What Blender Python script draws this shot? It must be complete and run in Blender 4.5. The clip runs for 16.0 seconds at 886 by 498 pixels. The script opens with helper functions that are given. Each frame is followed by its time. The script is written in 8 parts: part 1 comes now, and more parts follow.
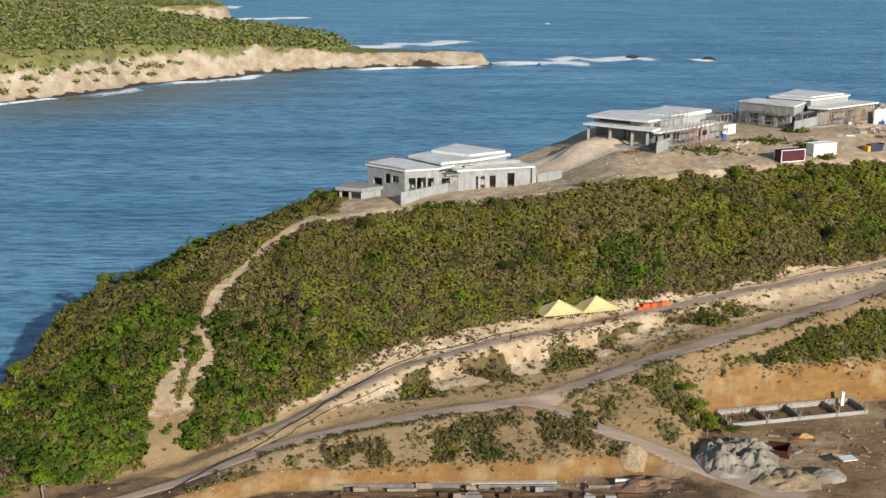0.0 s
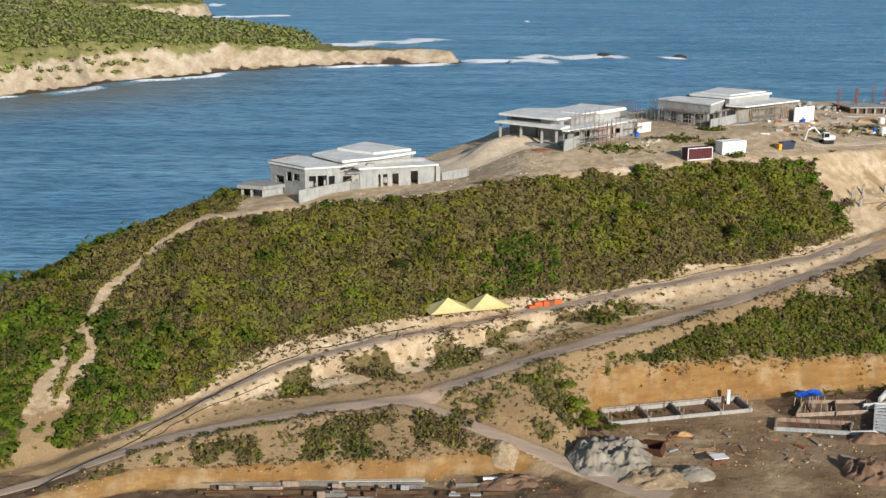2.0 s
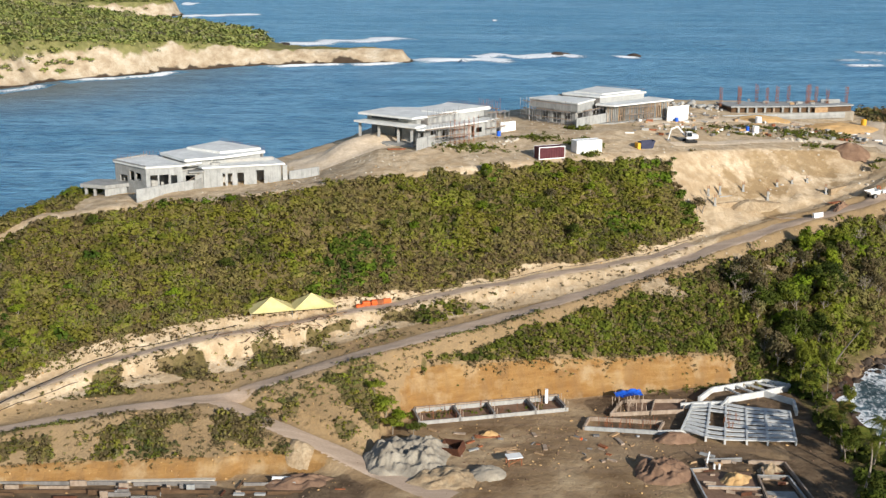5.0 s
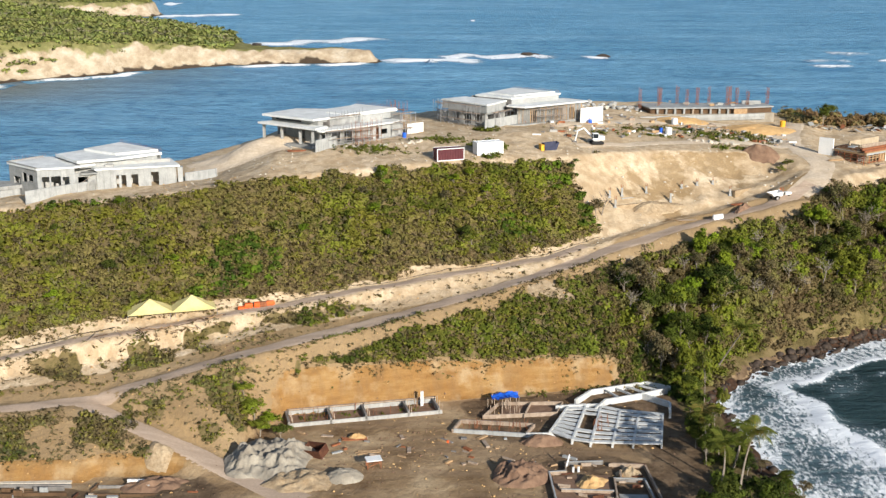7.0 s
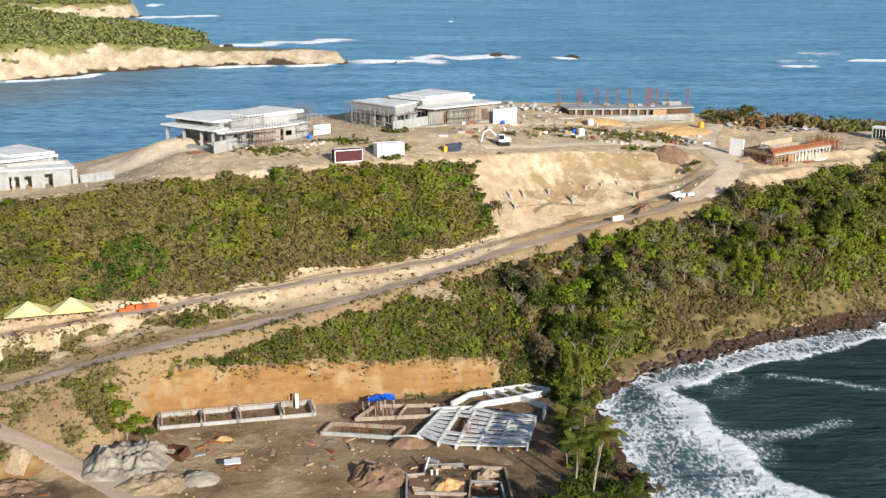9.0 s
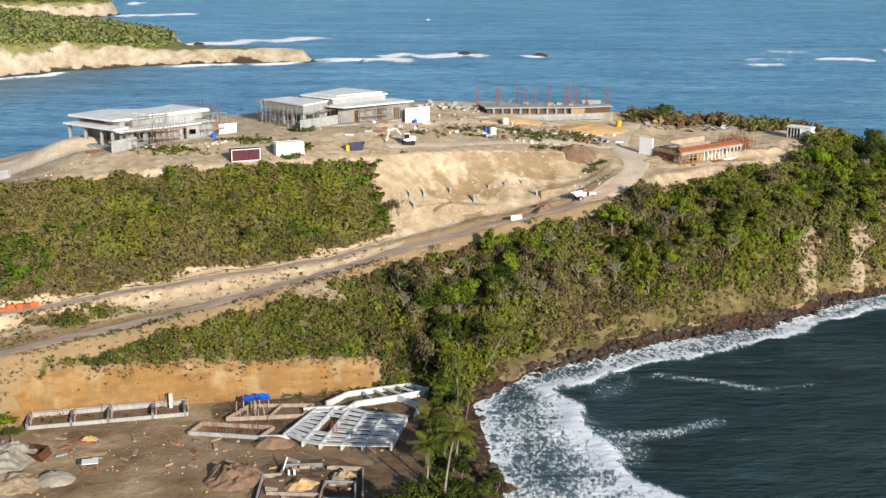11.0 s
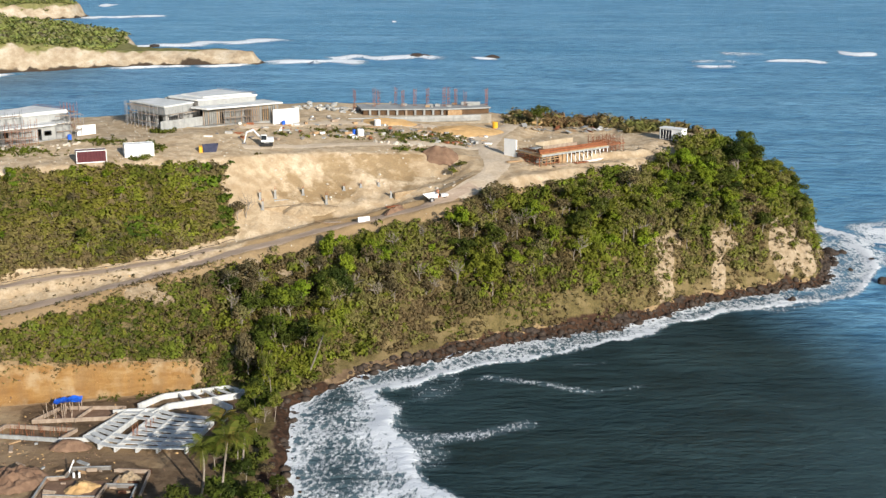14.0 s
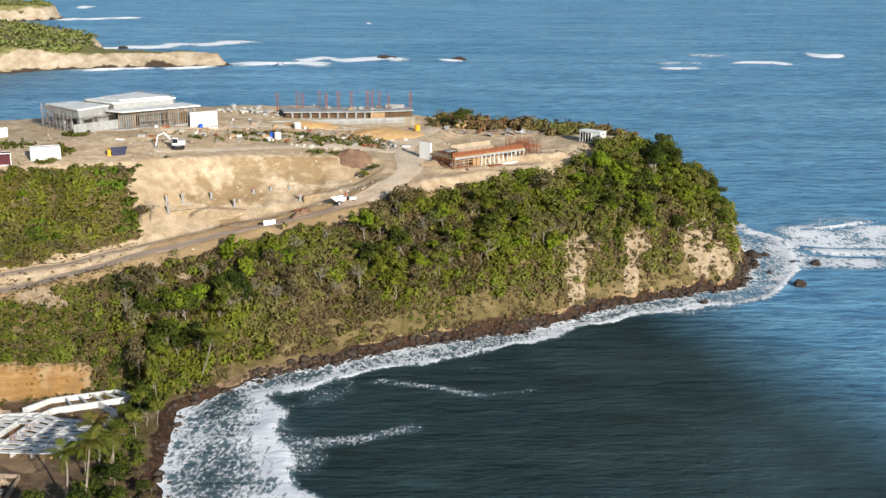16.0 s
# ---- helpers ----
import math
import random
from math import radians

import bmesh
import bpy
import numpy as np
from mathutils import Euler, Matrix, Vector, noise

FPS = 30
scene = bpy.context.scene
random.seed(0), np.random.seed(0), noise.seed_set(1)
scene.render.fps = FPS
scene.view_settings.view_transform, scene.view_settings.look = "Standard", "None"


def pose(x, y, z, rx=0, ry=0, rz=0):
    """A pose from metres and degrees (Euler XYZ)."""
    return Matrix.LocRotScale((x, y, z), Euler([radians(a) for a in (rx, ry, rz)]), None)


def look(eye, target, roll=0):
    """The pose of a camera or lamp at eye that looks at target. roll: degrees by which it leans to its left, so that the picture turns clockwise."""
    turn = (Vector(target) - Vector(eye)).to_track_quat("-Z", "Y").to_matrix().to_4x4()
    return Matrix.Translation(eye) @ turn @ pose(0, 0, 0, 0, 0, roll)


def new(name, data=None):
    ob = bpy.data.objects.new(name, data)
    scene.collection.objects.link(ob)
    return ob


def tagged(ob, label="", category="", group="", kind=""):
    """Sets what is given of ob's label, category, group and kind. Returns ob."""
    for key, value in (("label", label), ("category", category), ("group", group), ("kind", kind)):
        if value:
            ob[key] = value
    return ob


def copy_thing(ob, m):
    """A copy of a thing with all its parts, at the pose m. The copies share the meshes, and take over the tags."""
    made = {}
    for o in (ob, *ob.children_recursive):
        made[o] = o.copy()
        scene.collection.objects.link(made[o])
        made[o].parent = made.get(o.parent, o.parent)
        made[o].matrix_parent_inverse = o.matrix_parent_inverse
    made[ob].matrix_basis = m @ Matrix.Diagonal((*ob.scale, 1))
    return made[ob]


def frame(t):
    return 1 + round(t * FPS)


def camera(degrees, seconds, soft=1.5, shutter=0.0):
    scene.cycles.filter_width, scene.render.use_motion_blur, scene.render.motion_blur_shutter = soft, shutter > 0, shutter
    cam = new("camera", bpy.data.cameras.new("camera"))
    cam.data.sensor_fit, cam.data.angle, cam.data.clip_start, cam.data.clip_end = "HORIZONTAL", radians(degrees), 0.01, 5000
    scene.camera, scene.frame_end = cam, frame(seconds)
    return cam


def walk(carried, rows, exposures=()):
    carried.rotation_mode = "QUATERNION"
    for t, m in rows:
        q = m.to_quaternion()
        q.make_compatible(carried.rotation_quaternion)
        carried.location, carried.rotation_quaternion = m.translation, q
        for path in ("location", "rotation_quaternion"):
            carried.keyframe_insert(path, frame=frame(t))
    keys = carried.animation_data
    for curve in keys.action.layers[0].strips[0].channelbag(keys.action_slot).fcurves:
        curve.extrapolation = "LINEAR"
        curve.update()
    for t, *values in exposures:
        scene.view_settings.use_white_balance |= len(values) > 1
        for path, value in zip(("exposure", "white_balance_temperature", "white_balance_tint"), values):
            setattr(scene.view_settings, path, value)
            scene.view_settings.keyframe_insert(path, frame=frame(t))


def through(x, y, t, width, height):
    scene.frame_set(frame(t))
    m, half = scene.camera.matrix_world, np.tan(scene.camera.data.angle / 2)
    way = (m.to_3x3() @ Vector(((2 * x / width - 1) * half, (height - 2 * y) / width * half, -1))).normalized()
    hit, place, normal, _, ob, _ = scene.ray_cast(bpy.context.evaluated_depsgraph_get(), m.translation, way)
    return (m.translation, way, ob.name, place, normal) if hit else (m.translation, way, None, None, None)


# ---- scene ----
cam = camera(41.1, 16.0, soft=1.4)
PATH = [
    (0, (-0.936, -0.155, 78.207), (-0.929, 1.7776, 77.6935), 0.3),
    (0.5, (3.771, -0.235, 78.27), (3.778, 1.6971, 77.7562), 0.3),
    (1, (8.665, -0.167, 78.329), (8.671, 1.7656, 77.8136), 0.3),
    (1.5, (13.573, -0.149, 78.264), (13.578, 1.7841, 77.7495), 0.3),
    (2, (18.484, -0.07, 78.307), (18.49, 1.8624, 77.7898), 0.3),
    (2.5, (23.648, 0.053, 78.289), (23.653, 1.9853, 77.7717), 0.3),
    (3, (28.716, 0.041, 78.233), (28.722, 1.9728, 77.7158), 0.3),
    (3.5, (33.854, 0.076, 78.337), (33.859, 2.0077, 77.8205), 0.3),
    (4, (39.03, 0.069, 78.337), (39.035, 2.0017, 77.8196), 0.3),
    (6.5, (65.418, 0.141, 78.845), (65.419, 2.0711, 78.325), 0.3),
    (7, (70.764, 0.377, 78.902), (70.765, 2.3086, 78.3829), 0.3),
    (7.5, (76.086, 0.538, 78.933), (76.086, 2.4699, 78.4155), 0.2),
    (8, (81.398, 0.666, 78.9), (81.397, 2.5976, 78.3834), 0.2),
    (8.5, (86.731, 0.958, 78.972), (86.729, 2.8903, 78.4538), 0.2),
    (9, (92.125, 0.933, 79.04), (92.123, 2.8649, 78.5221), 0.2),
    (11.5, (118.73, 1.542, 79.248), (118.726, 3.4727, 78.7268), 0.2),
    (12, (124.104, 1.659, 79.208), (124.099, 3.5903, 78.6877), 0.2),
    (12.5, (129.385, 1.856, 79.145), (129.38, 3.7878, 78.625), 0.2),
    (13, (134.66, 1.978, 79.205), (134.655, 3.9093, 78.6849), 0.2),
    (13.5, (139.927, 2.128, 79.117), (139.922, 4.0596, 78.5986), 0.2),
    (14, (145.074, 2.272, 79.104), (145.07, 4.2035, 78.5864), 0.2),
    (14.5, (150.141, 2.381, 79.185), (150.135, 4.3122, 78.6684), 0.2),
    (15, (154.796, 2.616, 79.328), (154.794, 4.5474, 78.8114), 0.3),
    (15.5, (159.146, 2.666, 79.442), (159.153, 4.5984, 78.9249), 0.2),
    (16, (163.592, 2.602, 79.477), (163.596, 4.5347, 78.9615), 0.2),
]
walk(cam, [(t, look(eye, target, roll)) for t, eye, target, roll in PATH], [(0.0, -0.02), (1.5, -0.02), (4.0, 0.14), (6.5, 0.36), (9.0, 0.40), (11.5, 0.28), (16.0, 0.28)])

# ---- world, sun and exposure ----
SUN_TO = Vector((0.49, -0.79, 0.35)).normalized()
world = bpy.data.worlds.new("sky")
scene.world = world
world.use_nodes = True
wn = world.node_tree
sky = wn.nodes.new("ShaderNodeTexSky")
sky.sky_type = "NISHITA"
sky.sun_disc = False
sky.sun_elevation = math.asin(SUN_TO.z)
sky.sun_rotation = math.atan2(SUN_TO.x, SUN_TO.y)
sky.air_density, sky.dust_density, sky.ozone_density = 1.0, 0.5, 1.6
wn.links.new(sky.outputs[0], wn.nodes["Background"].inputs[0])
wn.nodes["Background"].inputs[1].default_value = 0.10
sun = new("sun", bpy.data.lights.new("sun", "SUN"))
sun.data.energy, sun.data.angle, sun.data.color = 5.0, radians(0.5), (1.0, 0.945, 0.85)
sun.matrix_world = look((0, 0, 200), Vector((0, 0, 200)) - SUN_TO)


# ---- small tools ----
def vnoise(x, y, scale, seed=0):
    """Smooth value noise in -1..1 on arrays."""
    x, y = np.asarray(x, float) / scale, np.asarray(y, float) / scale
    xi, yi = np.floor(x).astype(np.int64), np.floor(y).astype(np.int64)
    fx, fy = x - xi, y - yi
    fx, fy = fx * fx * (3 - 2 * fx), fy * fy * (3 - 2 * fy)

    def h(i, j):
        n = (i * 374761393 + j * 668265263 + seed * 982451653) & 0x7FFFFFFF
        n = ((n ^ (n >> 13)) * 1274126177) & 0x7FFFFFFF
        return ((n ^ (n >> 16)) & 0xFFFF) / 32767.5 - 1.0
    a = h(xi, yi) * (1 - fx) + h(xi + 1, yi) * fx
    b = h(xi, yi + 1) * (1 - fx) + h(xi + 1, yi + 1) * fx
    return a * (1 - fy) + b * fy


def fbm(x, y, scale, seed=0, octaves=3):
    return sum(vnoise(x, y, scale / 2 ** k, seed + k) / 2 ** k for k in range(octaves)) / 1.6


def smooth(e0, e1, v):
    s = np.clip((v - e0) / (e1 - e0), 0, 1)
    return s * s * (3 - 2 * s)


def mesh_from(name, verts, faces, material, mats=()):
    """A mesh object from vertex and quad arrays."""
    verts, faces = np.asarray(verts, np.float32), np.asarray(faces, np.int32)
    me = bpy.data.meshes.new(name)
    n, k = faces.shape
    me.vertices.add(len(verts)), me.loops.add(n * k), me.polygons.add(n)
    me.vertices.foreach_set("co", verts.ravel())
    me.loops.foreach_set("vertex_index", faces.ravel())
    me.polygons.foreach_set("loop_start", np.arange(0, n * k, k, dtype=np.int32))
    me.update(calc_edges=True)
    me.materials.append(material)
    for m in mats:
        me.materials.append(m)
    return me


def grid_faces(nx, ny):
    i = np.arange(nx * ny).reshape(nx, ny)
    return np.stack([i[:-1, :-1], i[1:, :-1], i[1:, 1:], i[:-1, 1:]], -1).reshape(-1, 4)


def shade_smooth(me):
    me.polygons.foreach_set("use_smooth", np.ones(len(me.polygons), bool))


def set_attr(me, name, values):
    a = me.attributes.new(name, "FLOAT", "POINT")
    a.data.foreach_set("value", np.asarray(values, np.float32).ravel())


def part(name, bm, material, parent=None, label="", bevel=0.0):
    """Link a bmesh as one mesh object under a thing or part."""
    if bevel:
        bmesh.ops.bevel(bm, geom=[e for e in bm.edges if e.calc_face_angle(0) > 0.5], offset=bevel, segments=1, affect="EDGES")
    me = bpy.data.meshes.new(name)
    bm.to_mesh(me)
    bm.free()
    for m in material if isinstance(material, (list, tuple)) else [material]:
        me.materials.append(m)
    ob = new(name, me)
    if parent:
        ob.parent = parent
    if label:
        tagged(ob, label)
    return ob


def thing(name, m, label, category, group="", kind=""):
    ob = new(name)
    ob.matrix_world = m
    ob.empty_display_size = 0.5
    return tagged(ob, label, category, group, kind)


def box(bm, x0, x1, y0, y1, z0, z1, m=None):
    """A box added to bm; m turns it afterwards."""
    made = bmesh.ops.create_cube(bm, size=1.0)["verts"]
    for v in made:
        v.co = Vector(((x0 + x1) / 2 + v.co.x * (x1 - x0), (y0 + y1) / 2 + v.co.y * (y1 - y0), (z0 + z1) / 2 + v.co.z * (z1 - z0)))
        if m:
            v.co = m @ v.co
    return made


def boxes(*dims):
    bm = bmesh.new()
    for d in dims:
        box(bm, *d)
    return bm


def rod(bm, a, b, r, sides=6, r2=None):
    """A straight tube from a to b."""
    a, b = Vector(a), Vector(b)
    d = b - a
    q = d.to_track_quat("Z", "Y").to_matrix().to_4x4()
    made = bmesh.ops.create_cone(bm, cap_ends=True, segments=sides, radius1=r, radius2=r if r2 is None else r2, depth=d.length)["verts"]
    for v in made:
        v.co = (a + b) / 2 + q.to_3x3() @ v.co
    return made


# ---- materials ----
def mat(name, base, rough=0.9, metal=0.0, spec=0.3):
    m = bpy.data.materials.new(name)
    m.use_nodes = True
    b = m.node_tree.nodes["Principled BSDF"]
    b.inputs["Base Color"].default_value = (*base, 1)
    b.inputs["Roughness"].default_value, b.inputs["Metallic"].default_value = rough, metal
    b.inputs["Specular IOR Level"].default_value = spec
    return m


class Nodes:
    """Shorthand for building node trees."""

    def __init__(self, m):
        self.t, self.b = m.node_tree, m.node_tree.nodes["Principled BSDF"]
        self.pos = self.t.nodes.new("ShaderNodeNewGeometry").outputs["Position"]

    def link(self, a, b):
        self.t.links.new(a, b)

    def noise(self, scale, detail=4, rough=0.6, vec=None, stretch=None):
        n = self.t.nodes.new("ShaderNodeTexNoise")
        n.inputs["Scale"].default_value, n.inputs["Detail"].default_value, n.inputs["Roughness"].default_value = scale, detail, rough
        v = vec or self.pos
        if stretch:
            mp = self.t.nodes.new("ShaderNodeMapping")
            mp.inputs["Scale"].default_value = stretch[:3]
            mp.inputs["Rotation"].default_value = (0, 0, radians(stretch[3]) if len(stretch) > 3 else 0)
            self.link(v, mp.inputs["Vector"])
            v = mp.outputs[0]
        self.link(v, n.inputs["Vector"])
        return n.outputs["Fac"]

    def ramp(self, fac, *stops):
        r = self.t.nodes.new("ShaderNodeValToRGB")
        e = r.color_ramp.elements
        while len(e) < len(stops):
            e.new(0.5)
        for el, (p, c) in zip(e, stops):
            el.position = p
            el.color = (*c, 1) if isinstance(c, tuple) else (c, c, c, 1)
        self.link(fac, r.inputs[0])
        return r.outputs[0]

    def mix(self, fac, a, b, how="MIX"):
        n = self.t.nodes.new("ShaderNodeMix")
        n.data_type, n.blend_type = "RGBA", how
        for sock, v in ((n.inputs[0], fac), (n.inputs[6], a), (n.inputs[7], b)):
            if isinstance(v, (int, float)):
                sock.default_value = v if sock.type == "VALUE" else (v, v, v, 1)
            elif isinstance(v, tuple):
                sock.default_value = (*v, 1)
            else:
                self.link(v, sock)
        return n.outputs[2]

    def math(self, op, a, b=0.0):
        n = self.t.nodes.new("ShaderNodeMath")
        n.operation = op
        for sock, v in ((n.inputs[0], a), (n.inputs[1], b)):
            if isinstance(v, (int, float)):
                sock.default_value = v
            else:
                self.link(v, sock)
        return n.outputs[0]

    def attr(self, name):
        n = self.t.nodes.new("ShaderNodeAttribute")
        n.attribute_name = name
        return n.outputs["Fac"]

    def island(self):
        return self.t.nodes.new("ShaderNodeNewGeometry").outputs["Random Per Island"]

    def color(self, c):
        self.link(c, self.b.inputs["Base Color"])

    def bump(self, h, strength, dist=0.1, normal=None):
        n = self.t.nodes.new("ShaderNodeBump")
        n.inputs["Strength"].default_value, n.inputs["Distance"].default_value = strength, dist
        self.link(h, n.inputs["Height"])
        if normal:
            self.link(normal, n.inputs["Normal"])
        self.link(n.outputs[0], self.b.inputs["Normal"])
        return n.outputs[0]


def ground_material():
    m = mat("ground_soil", (0.4, 0.3, 0.2), 0.95, spec=0.1)
    n = Nodes(m)
    big, mid, fine = n.noise(0.06, 5), n.noise(0.5, 5), n.noise(3.0, 4)
    sand = n.ramp(big, (0.3, (0.29, 0.19, 0.090)), (0.55, (0.38, 0.265, 0.140)), (0.75, (0.46, 0.345, 0.205)))
    sand = n.mix(n.ramp(mid, (0.35, 0.55), (0.65, 0.0)), sand, (0.27, 0.185, 0.105))
    sand = n.mix(n.ramp(fine, (0.35, 0.35), (0.6, 0.0)), sand, (0.21, 0.15, 0.09))
    yard = n.ramp(n.noise(0.11, 6, 0.6), (0.36, (0.165, 0.100, 0.050)), (0.50, (0.315, 0.210, 0.112)), (0.66, (0.54, 0.40, 0.24)))
    wheel = n.noise(0.42, 4, 0.55, stretch=(0.10, 1.3, 1.0, 38))
    yard = n.mix(n.ramp(wheel, (0.40, 0.5), (0.56, 0.0)), yard, (0.29, 0.20, 0.125))
    yard = n.mix(n.ramp(fine, (0.36, 0.4), (0.56, 0.0)), yard, (0.27, 0.19, 0.12))
    strata = n.noise(0.9, 6, 0.7, stretch=(0.16, 0.16, 0.75))
    orange = n.ramp(strata, (0.3, (0.225, 0.112, 0.036)), (0.5, (0.295, 0.165, 0.060)), (0.7, (0.37, 0.24, 0.108)))
    orange = n.mix(n.ramp(n.noise(0.5, 5, 0.6, stretch=(1.0, 1.0, 0.12)), (0.38, 0.45), (0.55, 0.0)), orange, (0.20, 0.12, 0.06))
    orange = n.mix(n.ramp(n.noise(0.22, 4), (0.50, 0.0), (0.66, 0.7)), orange, (0.42, 0.31, 0.18))
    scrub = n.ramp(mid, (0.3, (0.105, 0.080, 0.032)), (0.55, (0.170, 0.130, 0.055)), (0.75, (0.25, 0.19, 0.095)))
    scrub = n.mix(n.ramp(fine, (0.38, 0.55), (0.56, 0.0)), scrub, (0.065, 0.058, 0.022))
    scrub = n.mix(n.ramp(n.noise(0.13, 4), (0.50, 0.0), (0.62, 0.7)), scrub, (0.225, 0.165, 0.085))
    rock = n.ramp(n.noise(0.8, 6, 0.7), (0.3, (0.20, 0.145, 0.09)), (0.5, (0.33, 0.25, 0.16)), (0.7, (0.45, 0.36, 0.255)))
    wet = n.ramp(n.noise(1.2, 5), (0.3, (0.022, 0.016, 0.012)), (0.7, (0.095, 0.05, 0.03)))
    jag = n.math("MULTIPLY", n.math("SUBTRACT", mid, 0.5), 0.9)

    def masked(name):
        return n.ramp(n.math("ADD", n.attr(name), jag), (0.4, 0.0), (0.6, 1.0))
    pale = n.ramp(big, (0.3, (0.54, 0.415, 0.270)), (0.55, (0.65, 0.515, 0.355)), (0.75, (0.74, 0.61, 0.445)))
    pale = n.mix(n.ramp(n.noise(0.16, 6, 0.65), (0.40, 0.55), (0.58, 0.0)), pale, (0.40, 0.285, 0.17))
    pale = n.mix(n.ramp(mid, (0.36, 0.45), (0.56, 0.0)), pale, (0.37, 0.265, 0.16))
    pale = n.mix(n.ramp(fine, (0.36, 0.35), (0.56, 0.0)), pale, (0.34, 0.26, 0.17))
    pale = n.mix(n.ramp(n.noise(0.55, 5, 0.65, stretch=(1.0, 1.0, 0.12)), (0.40, 0.6), (0.54, 0.0)), pale, (0.36, 0.25, 0.14))
    c = n.mix(masked("pale"), sand, pale)
    c = n.mix(masked("yard"), c, yard)
    # dark brown soil, with shadow from the grove painted in
    loam_shade = n.ramp(mid, (0.35, (0.105, 0.068, 0.040)), (0.65, (0.205, 0.140, 0.085)))
    c = n.mix(masked("loam_shade"), c, loam_shade)
    c = n.mix(masked("orange"), c, orange)
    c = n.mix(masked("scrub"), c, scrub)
    c = n.mix(masked("rock"), c, rock)
    c = n.mix(masked("wet"), c, wet)
    n.color(c)
    n.bump(n.math("ADD", n.math("MULTIPLY", mid, 1.0), n.math("MULTIPLY", fine, 0.3)), 0.7, 0.5)
    return m


def leaf_material(name, dark, mid, light, dry, dry_share=0.5, through=0.30):
    """Leaves: green to dry by patches, each plant and leaf card a little different, partly lit through."""
    m = mat(name, mid, 0.8, spec=0.1)
    n = Nodes(m)
    isl = n.island()
    own = n.t.nodes.new("ShaderNodeObjectInfo").outputs["Random"]
    tone = n.math("ADD", n.math("MULTIPLY", isl, 0.34), n.math("ADD", n.math("MULTIPLY", n.noise(0.6, 2), 0.7), n.math("MULTIPLY", own, 0.22)))
    c = n.ramp(tone, (0.30, dark), (0.60, mid), (0.95, light))
    c = n.mix(n.ramp(n.noise(0.15, 3), (0.50, 0.0), (0.60, 0.8)), c, (light[0] * 0.92, light[1] * 1.12, light[2] * 0.8))
    c = n.mix(n.ramp(n.noise(0.12, 3, vec=None, stretch=(1.0, 1.0, 1.0, 40)), (0.38, 0.75), (0.48, 0.0)), c, (dark[0] * 0.75, dark[1] * 0.9, dark[2]))
    patch = n.math("ADD", n.noise(0.045, 4), n.math("ADD", n.math("MULTIPLY", n.math("SUBTRACT", n.noise(0.45, 2), 0.5), 0.45), n.math("MULTIPLY", n.math("SUBTRACT", isl, 0.5), 0.12)))
    d = n.ramp(isl, (0.0, tuple(v * 0.72 for v in dry)), (1.0, dry))
    c = n.mix(n.ramp(patch, (dry_share, 0.0), (dry_share + 0.10, 0.85)), c, d)
    n.color(c)
    t = n.t.nodes.new("ShaderNodeBsdfTranslucent")
    n.link(c, t.inputs[0])
    mx = n.t.nodes.new("ShaderNodeMixShader")
    mx.inputs[0].default_value = through
    n.link(n.b.outputs[0], mx.inputs[1]), n.link(t.outputs[0], mx.inputs[2])
    n.link(mx.outputs[0], n.t.nodes["Material Output"].inputs[0])
    return m


GROUND = ground_material()
ROAD = mat("road_gravel", (0.2, 0.17, 0.14), 0.95, spec=0.1)
_n = Nodes(ROAD)
_tracks = _n.noise(0.5, 4, stretch=(0.12, 1.0, 1.0, -32))
_n.color(_n.mix(_n.ramp(_n.noise(2.5, 5), (0.35, 0.35), (0.65, 0.0)), _n.ramp(_tracks, (0.3, (0.43, 0.315, 0.225)), (0.55, (0.54, 0.405, 0.30)), (0.75, (0.64, 0.50, 0.375))), (0.34, 0.25, 0.18)))
_n.bump(_n.noise(4.0, 5), 0.5, 0.08)
LEAF = leaf_material("shrub_leaves", (0.134, 0.133, 0.022), (0.207, 0.198, 0.031), (0.278, 0.257, 0.046), (0.310, 0.250, 0.096), 0.45)
LEAF_TREE = leaf_material("tree_leaves", (0.119, 0.137, 0.018), (0.200, 0.215, 0.028), (0.269, 0.276, 0.040), (0.287, 0.245, 0.098), 0.50)
LEAF_LIME = leaf_material("lime_leaves", (0.139, 0.189, 0.016), (0.223, 0.277, 0.024), (0.294, 0.336, 0.035), (0.269, 0.260, 0.056), 0.72)
LEAF_DARK = leaf_material("dark_leaves", (0.046, 0.063, 0.013), (0.088, 0.108, 0.020), (0.145, 0.158, 0.029), (0.150, 0.140, 0.047), 0.72)
LEAF_BRUSH = leaf_material("brush_leaves", (0.126, 0.094, 0.039), (0.190, 0.143, 0.059), (0.253, 0.196, 0.087), (0.253, 0.184, 0.095), 0.46)
LEAF_FRESH = leaf_material("fresh_leaves", (0.060, 0.097, 0.014), (0.119, 0.164, 0.021), (0.200, 0.244, 0.032), (0.204, 0.185, 0.056), 0.62)
LEAF_VERGE = leaf_material("verge_leaves", (0.085, 0.088, 0.030), (0.150, 0.140, 0.045), (0.215, 0.190, 0.070), (0.20, 0.15, 0.08), 0.48)
LEAF_DRY = leaf_material("dry_leaves", (0.148, 0.114, 0.053), (0.209, 0.163, 0.079), (0.266, 0.209, 0.111), (0.187, 0.143, 0.073), 0.50)
LEAF_BANK = leaf_material("bank_leaves", (0.070, 0.085, 0.015), (0.129, 0.142, 0.024), (0.187, 0.191, 0.036), (0.234, 0.178, 0.075), 0.56)
PALM_LEAF = leaf_material("palm_leaves", (0.071, 0.090, 0.016), (0.127, 0.143, 0.024), (0.186, 0.189, 0.037), (0.236, 0.167, 0.048), 0.58)

